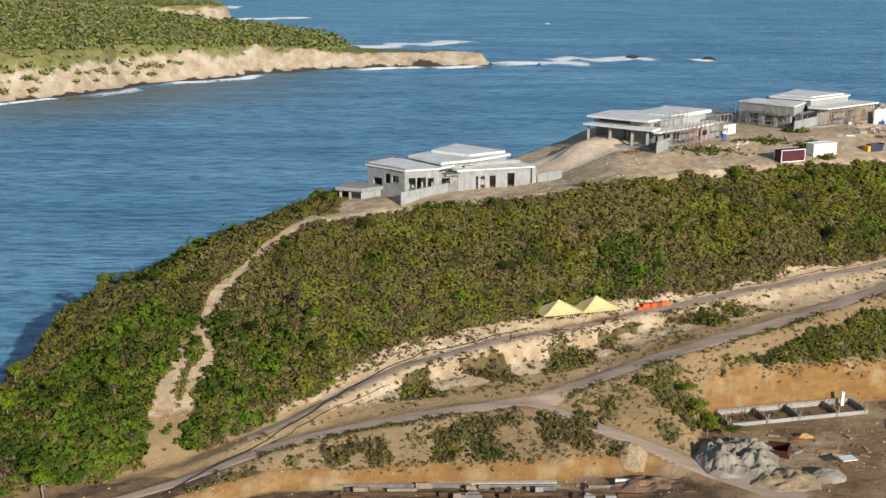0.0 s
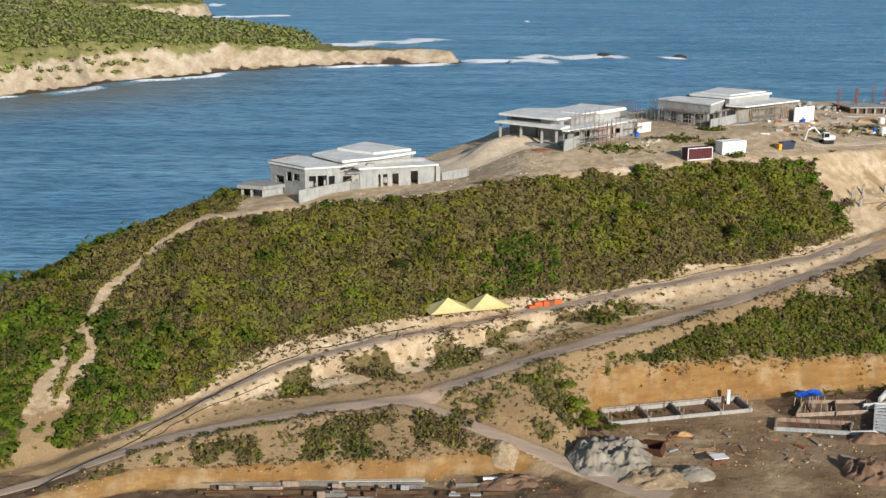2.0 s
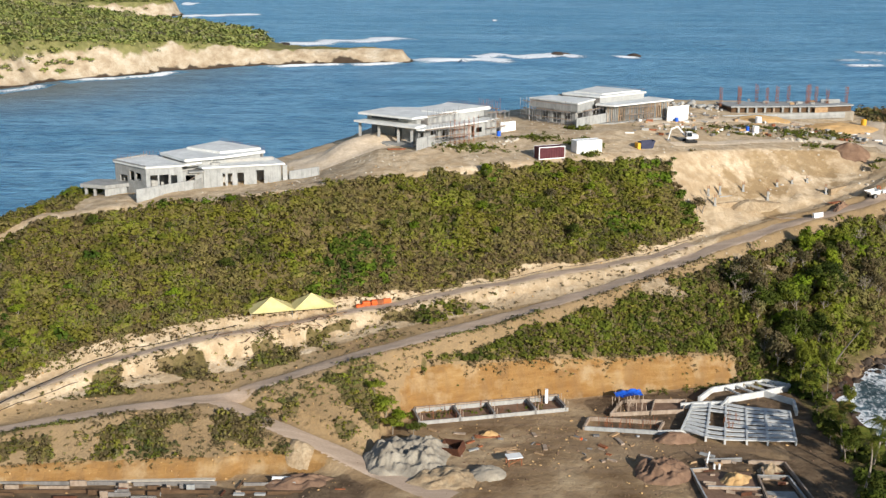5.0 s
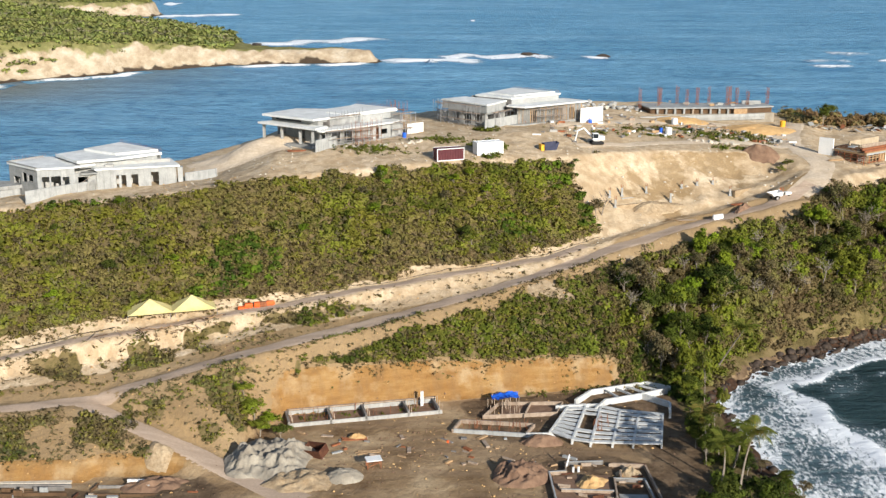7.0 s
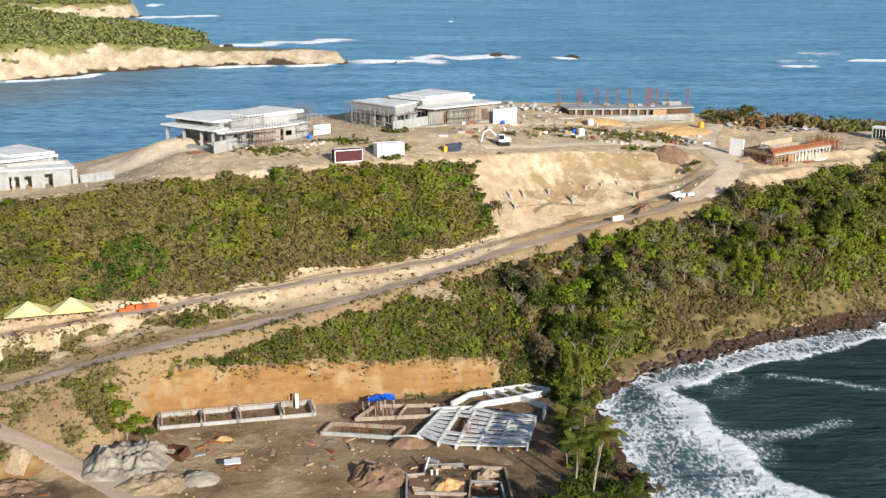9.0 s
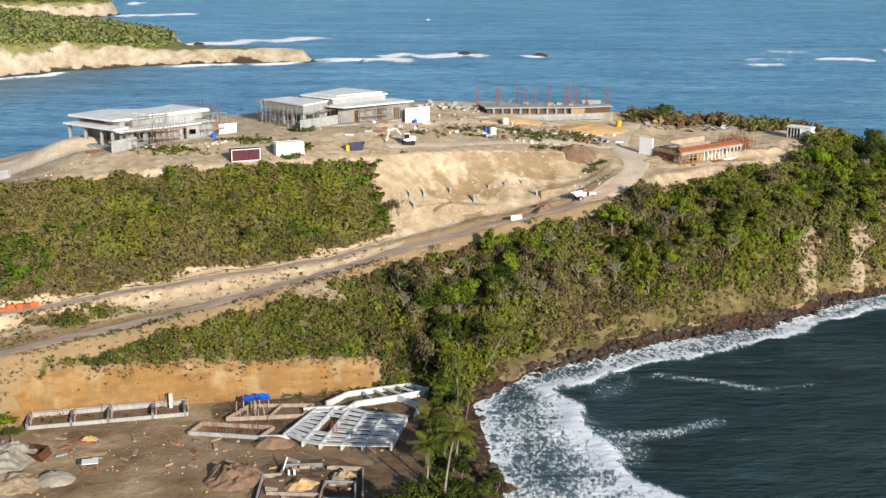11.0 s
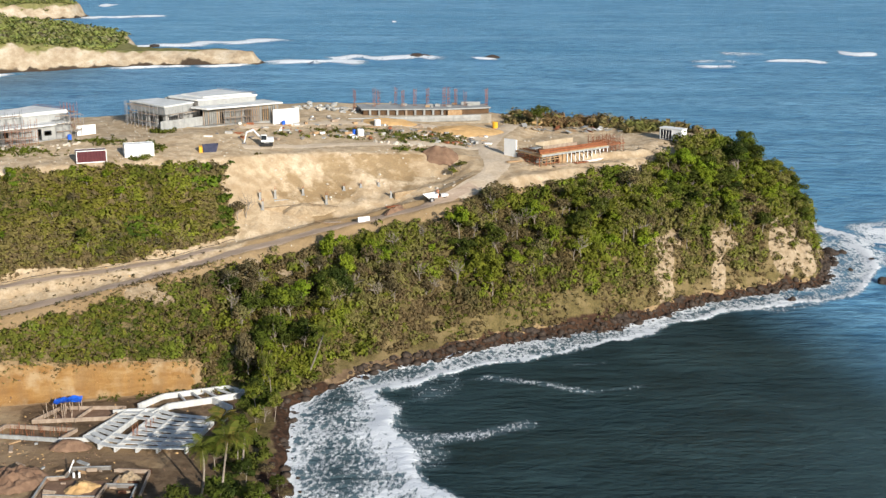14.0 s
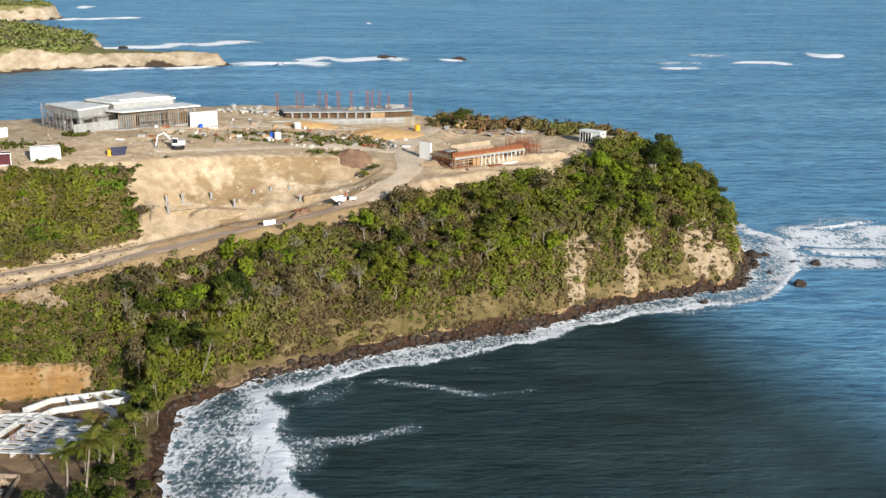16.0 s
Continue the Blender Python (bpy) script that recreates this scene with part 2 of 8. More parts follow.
# ---- the headland: ground ----
# break lines of the ground from the camera's side to the bay: x, y, height above the sea
CUT_FOOT = [(-120, 120, 1.0), (-60, 135, 0.6), (-40, 148, 0.4), (-25, 156, 0.4), (7, 158.5, 0.4), (18.4, 159.4, 0.4), (19.2, 161.2, 0.5), (30, 161.4, 0.6), (37, 163, 0.9), (41, 176, 1.0), (45, 182, 1.3), (60, 186, 1.3), (75, 190.2, 1.3), (97, 195, 1.5), (110, 199, 1.3), (125, 203, 1.2), (160, 226, 1.0), (260, 260, 0.7)]
CUT_TOP = [(-120, 122, 1.9), (-60, 137, 1.5), (-40, 150, 1.5), (-25, 157.5, 2.2), (7, 160, 2.8), (18.4, 161, 2.8), (19.2, 162.8, 2.9), (30, 163.4, 2.4), (37, 165, 1.6), (41, 178, 4.0), (45, 184.5, 7.6), (60, 188.3, 7.4), (75, 191.8, 6.9), (97, 196.6, 5.7), (110, 202, 4.2), (125, 207, 3.7), (160, 230, 6.0), (260, 264, 5.7)]
LOWER_ROAD = [(-120, 125, 1.0), (-60, 141, 1.0), (-39, 156, 1.5), (-25, 163.5, 4.2), (-12, 168, 5.7), (3, 172, 6.7), (15, 176, 6.8), (27, 181.6, 8.7), (41, 188, 11.0), (56, 196.5, 12.3), (71, 203.5, 14.2), (89, 214, 16.3), (104, 225.5, 18.3), (119, 236, 20.2), (131, 242, 21.4), (145, 247.5, 24.1), (153, 255, 27.1), (160, 259, 27.7), (200, 272, 27.6), (260, 280, 27.6)]
UPPER_ROAD = [(-120, 131, 1.2), (-60, 147, 1.4), (-39, 161, 2.0), (-25, 169, 5.2), (-14, 177.3, 8.1), (-6, 183, 9.7), (8, 188, 12.0), (25, 194.5, 13.0), (44, 203.5, 14.2), (57, 208.5, 15.4), (73, 213.7, 16.6), (91, 222, 17.7), (104, 231, 19.0), (119, 241, 20.9), (131, 247, 22.1), (145, 253, 24.8), (153, 261, 27.7), (160, 265, 28.2), (200, 277, 28.1), (260, 285, 27.5)]
RIM = [(-120, 200, -1.7), (-85, 205, 4.2), (-65, 208, 12.2), (-50, 208, 19.2), (-41, 209, 23.0), (-25, 214, 26.9), (-6, 217.5, 28.6), (14, 221, 29.6), (36, 228, 32.0), (59, 235, 32.8), (84, 245.5, 32.9), (96, 250, 32.3), (108, 256, 32.3), (120, 262, 31.7), (135, 267, 30.7), (150, 269, 29.9), (160, 271, 29.1), (175, 271, 28.6), (200, 281, 28.1), (220, 287, 28.5), (260, 292, 27.5)]
SHELF = [(-120, 205, -1.8), (-65, 214, 11.5), (-41, 216, 22.5), (-25, 222, 27.4), (-8, 223, 29.0), (14, 230, 29.8), (24, 239, 30.0), (36, 240, 33.6), (43, 241, 34.4), (60, 252, 34.8), (84, 263, 35.2), (96, 268, 35.0), (108, 271, 33.6), (120, 277, 32.6), (135, 281, 31.6), (150, 281, 30.0), (160, 279, 28.8), (175, 280, 28.2), (198, 288, 30.0), (220, 293, 30.0), (260, 296, 26)]
BACK = [(-120, 230, -2.0), (-65, 226, 9.0), (-41, 228, 21.0), (-25, 235, 26.5), (-6, 245, 28.6), (14, 258, 30.0), (24, 268, 31.5), (36, 278, 34.8), (59, 292, 35.1), (84, 305, 35.4), (108, 314, 35.4), (130, 320, 34.6), (160, 318, 32.2), (190, 312, 31.0), (220, 303, 30.0), (260, 302, 24.4)]
COAST = [(128, 90), (126, 148), (122, 160), (119, 176), (120, 191), (127, 206), (141, 215), (161, 226), (180, 234), (191, 244), (201, 250), (220, 261), (233, 268), (239, 279), (243, 292), (244, 312), (238, 332), (220, 348), (190, 357), (160, 363), (120, 365), (90, 356), (60, 343), (36, 328), (14, 305), (-10, 288), (-30, 274), (-48, 260), (-64, 246), (-74, 228), (-78, 205), (-77, 188), (-79, 160), (-84, 90)]
SIDE_ROAD = [(14, 175, 0), (20, 171.5, 0), (27, 167.6, 0), (33, 165.2, 0), (39, 161.5, 0), (46, 156, 0), (54, 150, 0)]
TRACK = [(-41.5, 152.9, 0), (-43.6, 160, 0), (-43.8, 166.6, 0), (-43.6, 172.7, 0), (-43.5, 180, 0), (-42.2, 185, 0), (-41, 188, 0), (-39.5, 197, 0), (-33, 207, 0), (-25, 214.5, 0), (-14, 217.5, 0), (-5, 219, 0)]


RIDGE_TRACK = [(147, 248.5), (153, 255), (156.5, 262), (157, 268), (155.5, 276), (154.5, 283), (157, 292), (161, 301), (163, 307)]
EARTH_SCARS = [(91.5, 209.8, 3.4, 1.7), (88.2, 208.8, 1.8, 1.2), (114.0, 221.8, 1.6, 2.6), (108, 222.5, 1.8, 1.0)]
TRACK_B = [(-41.1, 162, 0), (-40.9, 166, 0), (-40.6, 170.3, 0), (-39.9, 177.5, 0), (-38.4, 182, 0), (-39.5, 187, 0), (-41, 190, 0)]


def line_at(line, x, k):
    a = np.array(line, float)
    return np.interp(x, a[:, 0], a[:, k])


def seg_distance(px, py, line, closed=False):
    pts = [(p[0], p[1]) for p in line]
    if closed:
        pts.append(pts[0])
    best = np.full(np.shape(px), 1e9)
    for (ax, ay), (bx, by) in zip(pts[:-1], pts[1:]):
        dx, dy = bx - ax, by - ay
        s = np.clip(((px - ax) * dx + (py - ay) * dy) / (dx * dx + dy * dy), 0, 1)
        best = np.minimum(best, np.hypot(px - ax - s * dx, py - ay - s * dy))
    return best


def inside(px, py, poly):
    res = np.zeros(np.shape(px), bool)
    for (ax, ay), (bx, by) in zip(poly, poly[1:] + poly[:1]):
        if ay != by:
            res ^= ((ay > py) != (by > py)) & (px < (bx - ax) * (py - ay) / (by - ay) + ax)
    return res


def coast_depth(px, py):
    """Distance inland from the waterline (at sea: minus)."""
    wob = 1.6 * vnoise(px, py, 9, 5) + 0.9 * vnoise(px, py, 3.5, 6)
    d = seg_distance(px, py, COAST, True)
    return np.where(inside(px, py, COAST), d, -d) + wob


GX, GY = np.arange(-118, 258, 0.9), np.arange(96, 376, 0.62)
PX, PY = np.meshgrid(GX, GY, indexing="ij")
CD = coast_depth(PX, PY)


def build_heights():
    z = np.zeros_like(PX)
    for i, x in enumerate(GX):
        fy, fz = line_at(CUT_FOOT, x, 1), line_at(CUT_FOOT, x, 2)
        ty, tz = line_at(CUT_TOP, x, 1), line_at(CUT_TOP, x, 2)
        ly, lz = line_at(LOWER_ROAD, x, 1), line_at(LOWER_ROAD, x, 2)
        uy, uz = line_at(UPPER_ROAD, x, 1), line_at(UPPER_ROAD, x, 2)
        ry, rz = line_at(RIM, x, 1), line_at(RIM, x, 2)
        sy, sz = line_at(SHELF, x, 1), line_at(SHELF, x, 2)
        by, bz = line_at(BACK, x, 1), line_at(BACK, x, 2)
        yard = fz if x < 30 else 1.2
        jag = 0.55 * float(vnoise(x, 0, 2.6, 81)) + 0.35 * float(vnoise(x, 0, 1.2, 82))
        ty, uj = ty + 0.6 * jag, 0.7 * jag
        ys = [90, fy - 6, fy, ty, ly - 2.7, ly + 2.7, uy - 3.6 + uj, uy - 2.0 + 0.5 * uj, uy + 2.0, uy + 4.5 + uj, ry, sy, by, by + 25, by + 60]
        zs = [yard, yard, fz, tz, lz, lz, lz + 0.4 * (uz - lz), uz, uz, uz + 1.9, rz, sz, bz, bz - 14, bz - 40]
        ys = np.maximum.accumulate(np.array(ys) + np.arange(len(ys)) * 1e-3)
        z[i] = np.interp(GY, ys, zs)
    # the dug-out hollow beside the road's upper bend
    hollow = smooth(98, 106, PX) * (1 - smooth(146, 156, PX))
    lower, upper = line_at(UPPER_ROAD, PX, 1) + 2.5, line_at(RIM, PX, 1)
    s = np.clip((PY - lower) / np.maximum(upper - lower, 1), 0, 1)
    z -= hollow * (1.5 * np.sin(np.pi * s)) * (s > 0) * (s < 1)
    # side road runs down to the yard on an even grade
    sd = seg_distance(PX, PY, SIDE_ROAD)
    grade = np.interp(PX, [14, 20, 27, 33, 39, 46, 54], [6.6, 5.4, 4.1, 2.6, 1.3, 1.1, 1.1])
    w = 1 - smooth(2.2, 4.5, sd)
    z = z * (1 - w) + grade * w
    # the wide junction where the track climbs onto the ridge
    climb = seg_distance(PX, PY, RIDGE_TRACK)
    w = 1 - smooth(3.0, 8.0, climb)
    z = z * (1 - w) + np.interp(PY, [246, 249, 255, 262, 268, 276, 283, 292, 301, 308], [24.0, 24.9, 26.9, 28.1, 28.8, 29.4, 29.8, 30.5, 31.1, 31.6]) * w
    profile = np.interp(CD, [-30, -6, 0, 2.0, 4.5, 7, 11, 16, 24, 34, 60], [-12, -2.5, 0, 1.2, 2.6, 7.5, 13.5, 19, 24, 31, 70])
    steep = np.interp(CD, [-30, -6, 0, 1.0, 2.4, 4.2, 8, 13, 21, 31, 57], [-12, -2.5, 0, 0.7, 1.9, 6.5, 12.5, 18, 23.5, 31, 70])
    w = smooth(140, 152, PX)
    z = np.minimum(z, profile * (1 - w) + steep * w)
    rough = smooth(1.5, 8, z)
    z += hollow * (s > 0) * (s < 1) * np.sin(np.pi * s) * (0.9 * fbm(PX, PY, 6, 15) - 0.8 * np.maximum(0, 0.25 - np.abs(vnoise(PX * 1.6, PY * 0.5, 4, 16))))
    z += rough * (0.35 * fbm(PX, PY, 7, 11) + 0.10 * fbm(PX, PY, 1.7, 21))
    return z


PZ = build_heights()


def ground_z(x, y):
    """Height of the ground, bilinear."""
    fx, fy = np.clip((np.asarray(x, float) - GX[0]) / 0.9, 0, len(GX) - 1.001), np.clip((np.asarray(y, float) - GY[0]) / 0.62, 0, len(GY) - 1.001)
    i, j = fx.astype(int), fy.astype(int)
    u, v = fx - i, fy - j
    return PZ[i, j] * (1 - u) * (1 - v) + PZ[i + 1, j] * u * (1 - v) + PZ[i, j + 1] * (1 - u) * v + PZ[i + 1, j + 1] * u * v


def gz(x, y):
    return float(ground_z(x, y))


def rock_patch(x, y, d):
    """Where bare pale rock shows on the sea cliff."""
    return smooth(0.10, 0.30, vnoise(x, y, 8, 51) + 0.5 * vnoise(x, y, 3.5, 52) + 0.30 * smooth(175, 205, x)) * smooth(160, 198, x) * smooth(1.8, 3, d) * (1 - smooth(8, 12, d + 1.5 * vnoise(x, y, 6, 53)))


HOUSE_FRONT = lambda x: np.interp(x, [156, 162, 167, 184, 192, 202], [254, 254, 256.5, 269, 274, 283])


def earth_scar(x, y):
    """Pale slips of bare earth just below the road."""
    k = 0
    for cx, cy, rx, ry in EARTH_SCARS:
        k = np.maximum(k, 1.5 * np.exp(-((x - cx) / rx) ** 2 - ((y - cy) / ry) ** 2) * (1 + 0.5 * vnoise(x, y, 2.5, 96)))
    return np.clip(k, 0, 1)


def sand_gap(x, y, d):
    """The small red-brown beach where the cliff begins, kept bare."""
    return 1 - smooth(122, 126, x) * (1 - smooth(142, 148, x)) * (1 - smooth(4.5, 5.5, d)) * (y > 200)


def plant_cover(x, y):
    """How thickly shrubs cover the ground, 0 to 1."""
    x, y = np.asarray(x, float), np.asarray(y, float)
    ur, lr, rim = line_at(UPPER_ROAD, x, 1), line_at(LOWER_ROAD, x, 1), line_at(RIM, x, 1)
    ct, bk = line_at(CUT_TOP, x, 1), line_at(BACK, x, 1)
    d = coast_depth(x, y)
    strip = np.interp(x, [-60, -30, -15, 10, 45, 100], [1.6, 2.2, 3.6, 3.4, 2.3, 2.0])
    edge = 1.2 * vnoise(x, y, 5, 31)
    hill = smooth(strip, strip + 2, y - ur + edge) * smooth(0.0, 1.5, np.where(x < -20, bk + 20, rim) - y + edge) * (1 - smooth(96, 101, x + 2 * edge - 0.35 * (245 - y)))
    track = np.minimum(smooth(1.0, 2.0, seg_distance(x, y, TRACK) + 0.6 * edge), smooth(0.5, 1.5, seg_distance(x, y, TRACK_B) + 0.6 * edge))
    hill = hill * track * smooth(3, 6, d)
    cliff = smooth(100, 108, x + edge) * smooth(3.0, 4.8, d + edge) * smooth(0.5, 2, np.where(x < 156, lr - 5.2, np.minimum(rim - 2, HOUSE_FRONT(x))) - y + edge)
    cliff = cliff * np.maximum(smooth(194, 198, y + edge), smooth(110.5, 112, x + 0.5 * edge))
    bank = 1.0 * smooth(46, 50, x) * (1 - smooth(100, 108, x)) * smooth(0.5, 2, y - ct + 0.4 * edge) * smooth(0.5, 2, lr - 4 - y + edge) * (0.7 + 0.3 * smooth(-0.3, 0.2, vnoise(x, y, 7, 33)))
    front = (1 - smooth(20, 24, x)) * smooth(0.5, 1.5, y - ct) * smooth(0.2, 1.5, lr - 3.4 - y + 0.5 * edge) * 0.75 * smooth(-0.35, 0.3, vnoise(x, y, 3.2, 35))
    mid = smooth(22, 25, x) * (1 - smooth(46, 49, x)) * smooth(2, 4, seg_distance(x, y, SIDE_ROAD)) * (y > ct) * smooth(0.2, 1.5, lr - 3.4 - y) * 0.55 * smooth(-0.2, 0.4, vnoise(x, y, 3.2, 37))
    bench = (x > -14) * (x < 60) * smooth(0.3, 1.2, y - lr - 4.5) * smooth(0.1, 0.6, ur - 2.2 - y) * 0.75 * smooth(-0.25, 0.2, vnoise(x, y, 4, 39)) * np.interp(x, [-14, 30, 60], [1, 1, 0.35])
    point = smooth(198, 204, x) * smooth(4.5, 6.5, d + edge) * smooth(-4, 0, rim + 8 - y + edge)
    knoll = smooth(160, 165, x) * (1 - smooth(205, 215, x)) * np.maximum(smooth(303.5, 306.5, y + edge), smooth(298, 300, y + edge) * smooth(188, 192, x)) * 0.75
    grove = smooth(110.6, 112.0, x + 0.5 * edge + 3.5 * smooth(192, 199, y) + 0.10 * np.minimum(y - 165, 0)) * smooth(4.0, 5.5, d) * (1 - smooth(198, 204, y)) * (y > 128)
    bare = (1 - 0.92 * rock_patch(x, y, d)) * (1 - 0.95 * earth_scar(x, y))
    return np.clip(np.maximum.reduce([hill, cliff * bare, bank * (1 - 0.95 * earth_scar(x, y)), front, mid, bench, point * bare, knoll, grove]), 0, 1)


COVER = plant_cover(PX, PY)


def build_ground():
    me = mesh_from("ground", np.stack([PX, PY, PZ], -1).reshape(-1, 3), grid_faces(len(GX), len(GY)), GROUND)
    shade_smooth(me)
    gyz = np.gradient(PZ, 0.62, axis=1)
    gxz = np.gradient(PZ, 0.9, axis=0)
    steep = np.hypot(gyz, gxz)
    cf, ct = line_at(CUT_FOOT, PX, 1), line_at(CUT_TOP, PX, 1)
    orange = smooth(-0.8, 0, PY - cf) * (1 - smooth(0.2, 1.2, PY - ct)) * (1 - smooth(98, 104, PX)) * (1 - smooth(31, 35, PX) * (1 - smooth(42, 44, PX)))
    red_beach = smooth(122, 126, PX) * (1 - smooth(142, 150, PX)) * smooth(0.3, 1.0, CD) * (1 - smooth(4.5, 5.5, CD)) * (PY > 200)
    set_attr(me, "orange", orange)
    set_attr(me, "yard", (1 - smooth(-1.5, 0.5, PY - cf)) * (1 - orange))
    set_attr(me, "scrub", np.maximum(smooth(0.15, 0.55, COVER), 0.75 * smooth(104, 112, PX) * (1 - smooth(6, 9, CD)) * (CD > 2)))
    set_attr(me, "wet", smooth(130, 150, PX) * (1 - smooth(1.4, 2.9, CD + 1.1 * vnoise(PX, PY, 3.5, 44))) + (1 - smooth(130, 150, PX)) * 0.75 * (1 - smooth(1.5, 3.5, CD)) * (PX > 60) * (1 - red_beach))
    set_attr(me, "rock", np.maximum(rock_patch(PX, PY, CD), earth_scar(PX, PY)))
    JX, JY = PX + 5.0 * fbm(PX, PY, 11, 231), PY + 4.0 * fbm(PX, PY, 8, 241)
    # darker soil patches; the one beside the grove includes painted tree shade
    set_attr(me, "loam_shade", np.maximum.reduce([red_beach * (1 - smooth(2.5, 4.0, CD)), (1 - smooth(34, 40, JX)) * (1 - smooth(157.2, 158.2, JY)), smooth(83, 88, JX) * (1 - smooth(164, 167, JY)), smooth(103.5, 106.5, JX) * (1 - smooth(192, 198, JY)), smooth(72, 76, JX) * smooth(172.5, 175.5, JY) * (1 - smooth(-2, -0.5, PY - cf)) * 0.8]) * (PZ < 3))
    ur = line_at(UPPER_ROAD, PX, 1) - 6.5 * smooth(-25, -10, PX) * (1 - smooth(95, 110, PX))
    dug = smooth(98, 106, PX) * (1 - smooth(140, 152, PX)) * (PY > ur) * (PY < line_at(RIM, PX, 1))
    set_attr(me, "pale", (1 - dug * (0.12 + 0.5 * smooth(-0.1, 0.35, fbm(PX, PY, 11, 18)))) * np.maximum(smooth(-2.5, 1.0, PY - ur), smooth(152, 158, PX) * smooth(24.5, 26.5, PZ)) * smooth(5, 8, PZ))
    return tagged(new("ground", me), "sandy headland ground with cuts, banks and cliffs", "ground", kind="structure")


build_ground()


def ribbon(name, line, half, x0, x1, label, step=1.0, lift=0.07):
    """A road surface that follows the ground, with worn uneven edges."""
    xs = np.arange(x0, x1, step)
    c = np.stack([xs, line_at(line, xs, 1)], 1)
    t = np.gradient(c, axis=0)
    t /= np.linalg.norm(t, axis=1)[:, None]
    nrm = np.stack([-t[:, 1], t[:, 0]], 1)
    offs = np.linspace(-1, 1, 9)
    wob = (1 + 0.10 * vnoise(xs, xs * 0, 6, 61)) * np.interp(xs, [-60, -30, 30, 60], [0.6, 0.65, 1.0, 1.0])
    P = c[:, None, :] + nrm[:, None, :] * (offs[None, :, None] * half * wob[:, None, None])
    z = ground_z(P[..., 0], P[..., 1]) + lift - 0.10 * (np.abs(offs) > 0.95)
    V = np.concatenate([P, z[..., None]], -1).reshape(-1, 3)
    me = mesh_from(name, V, grid_faces(len(xs), 9), ROAD)
    shade_smooth(me)
    return tagged(new(name, me), label, "road", kind="structure")


ribbon("road_lower", LOWER_ROAD, 2.0, -70, 152, "grey-brown gravel access road along the slope")
ribbon("road_upper", UPPER_ROAD, 1.35, -30, 100, "narrow gravel bench road below the scrub slope")
ribbon("road_side", SIDE_ROAD, 2.3, 14, 52, "dusty earth track branching down to the yard")


def path(name, pts, half, label, material, lift=0.06):
    """A beaten track along a plan line of any shape."""
    p = np.array(pts, float)
    cum = np.concatenate([[0], np.cumsum(np.hypot(*np.diff(p, axis=0).T))])
    s = np.arange(0, cum[-1], 1.0)
    c = np.stack([np.interp(s, cum, p[:, 0]), np.interp(s, cum, p[:, 1])], 1)
    for _ in range(6):
        c[1:-1] = (c[:-2] + 2 * c[1:-1] + c[2:]) / 4
    t = np.gradient(c, axis=0)
    t /= np.linalg.norm(t, axis=1)[:, None]
    offs = np.linspace(-1, 1, 9)
    w = half * (1 + 0.2 * vnoise(s, s * 0, 7, 63))
    P = c[:, None, :] + np.stack([-t[:, 1], t[:, 0]], 1)[:, None, :] * (offs[None, :, None] * w[:, None, None])
    z = ground_z(P[..., 0], P[..., 1]) + lift - 0.12 * (np.abs(offs) > 0.9)
    me = mesh_from(name, np.concatenate([P, z[..., None]], -1).reshape(-1, 3), grid_faces(len(s), 9), material)
    shade_smooth(me)
    return tagged(new(name, me), label, "road", kind="structure")


PALE_TRACK = mat("pale_track", (0.6, 0.52, 0.4), 0.95, spec=0.1)
_n = Nodes(PALE_TRACK)
_n.color(_n.mix(_n.ramp(_n.noise(1.6, 5), (0.38, 0.5), (0.62, 0.0)), _n.ramp(_n.noise(0.25, 4), (0.35, (0.58, 0.46, 0.33)), (0.65, (0.72, 0.60, 0.455))), (0.45, 0.34, 0.23)))
_n.bump(_n.noise(3.0, 5), 0.5, 0.1)
path("track_ridge", RIDGE_TRACK, 3.1, "wide pale dusty track climbing onto the ridge", PALE_TRACK)
path("track_terrace", [(155, 280), (148, 278.5), (138, 277.5), (128, 273), (118, 268), (108, 263), (100, 259)], 1.9, "pale graded terrace track across the bare slope", PALE_TRACK)
path("track_slab", [(156, 287), (149, 294.5), (140, 297), (128, 295), (118, 292), (106, 284), (96, 276)], 2.2, "pale dusty track in front of the slab house", PALE_TRACK)


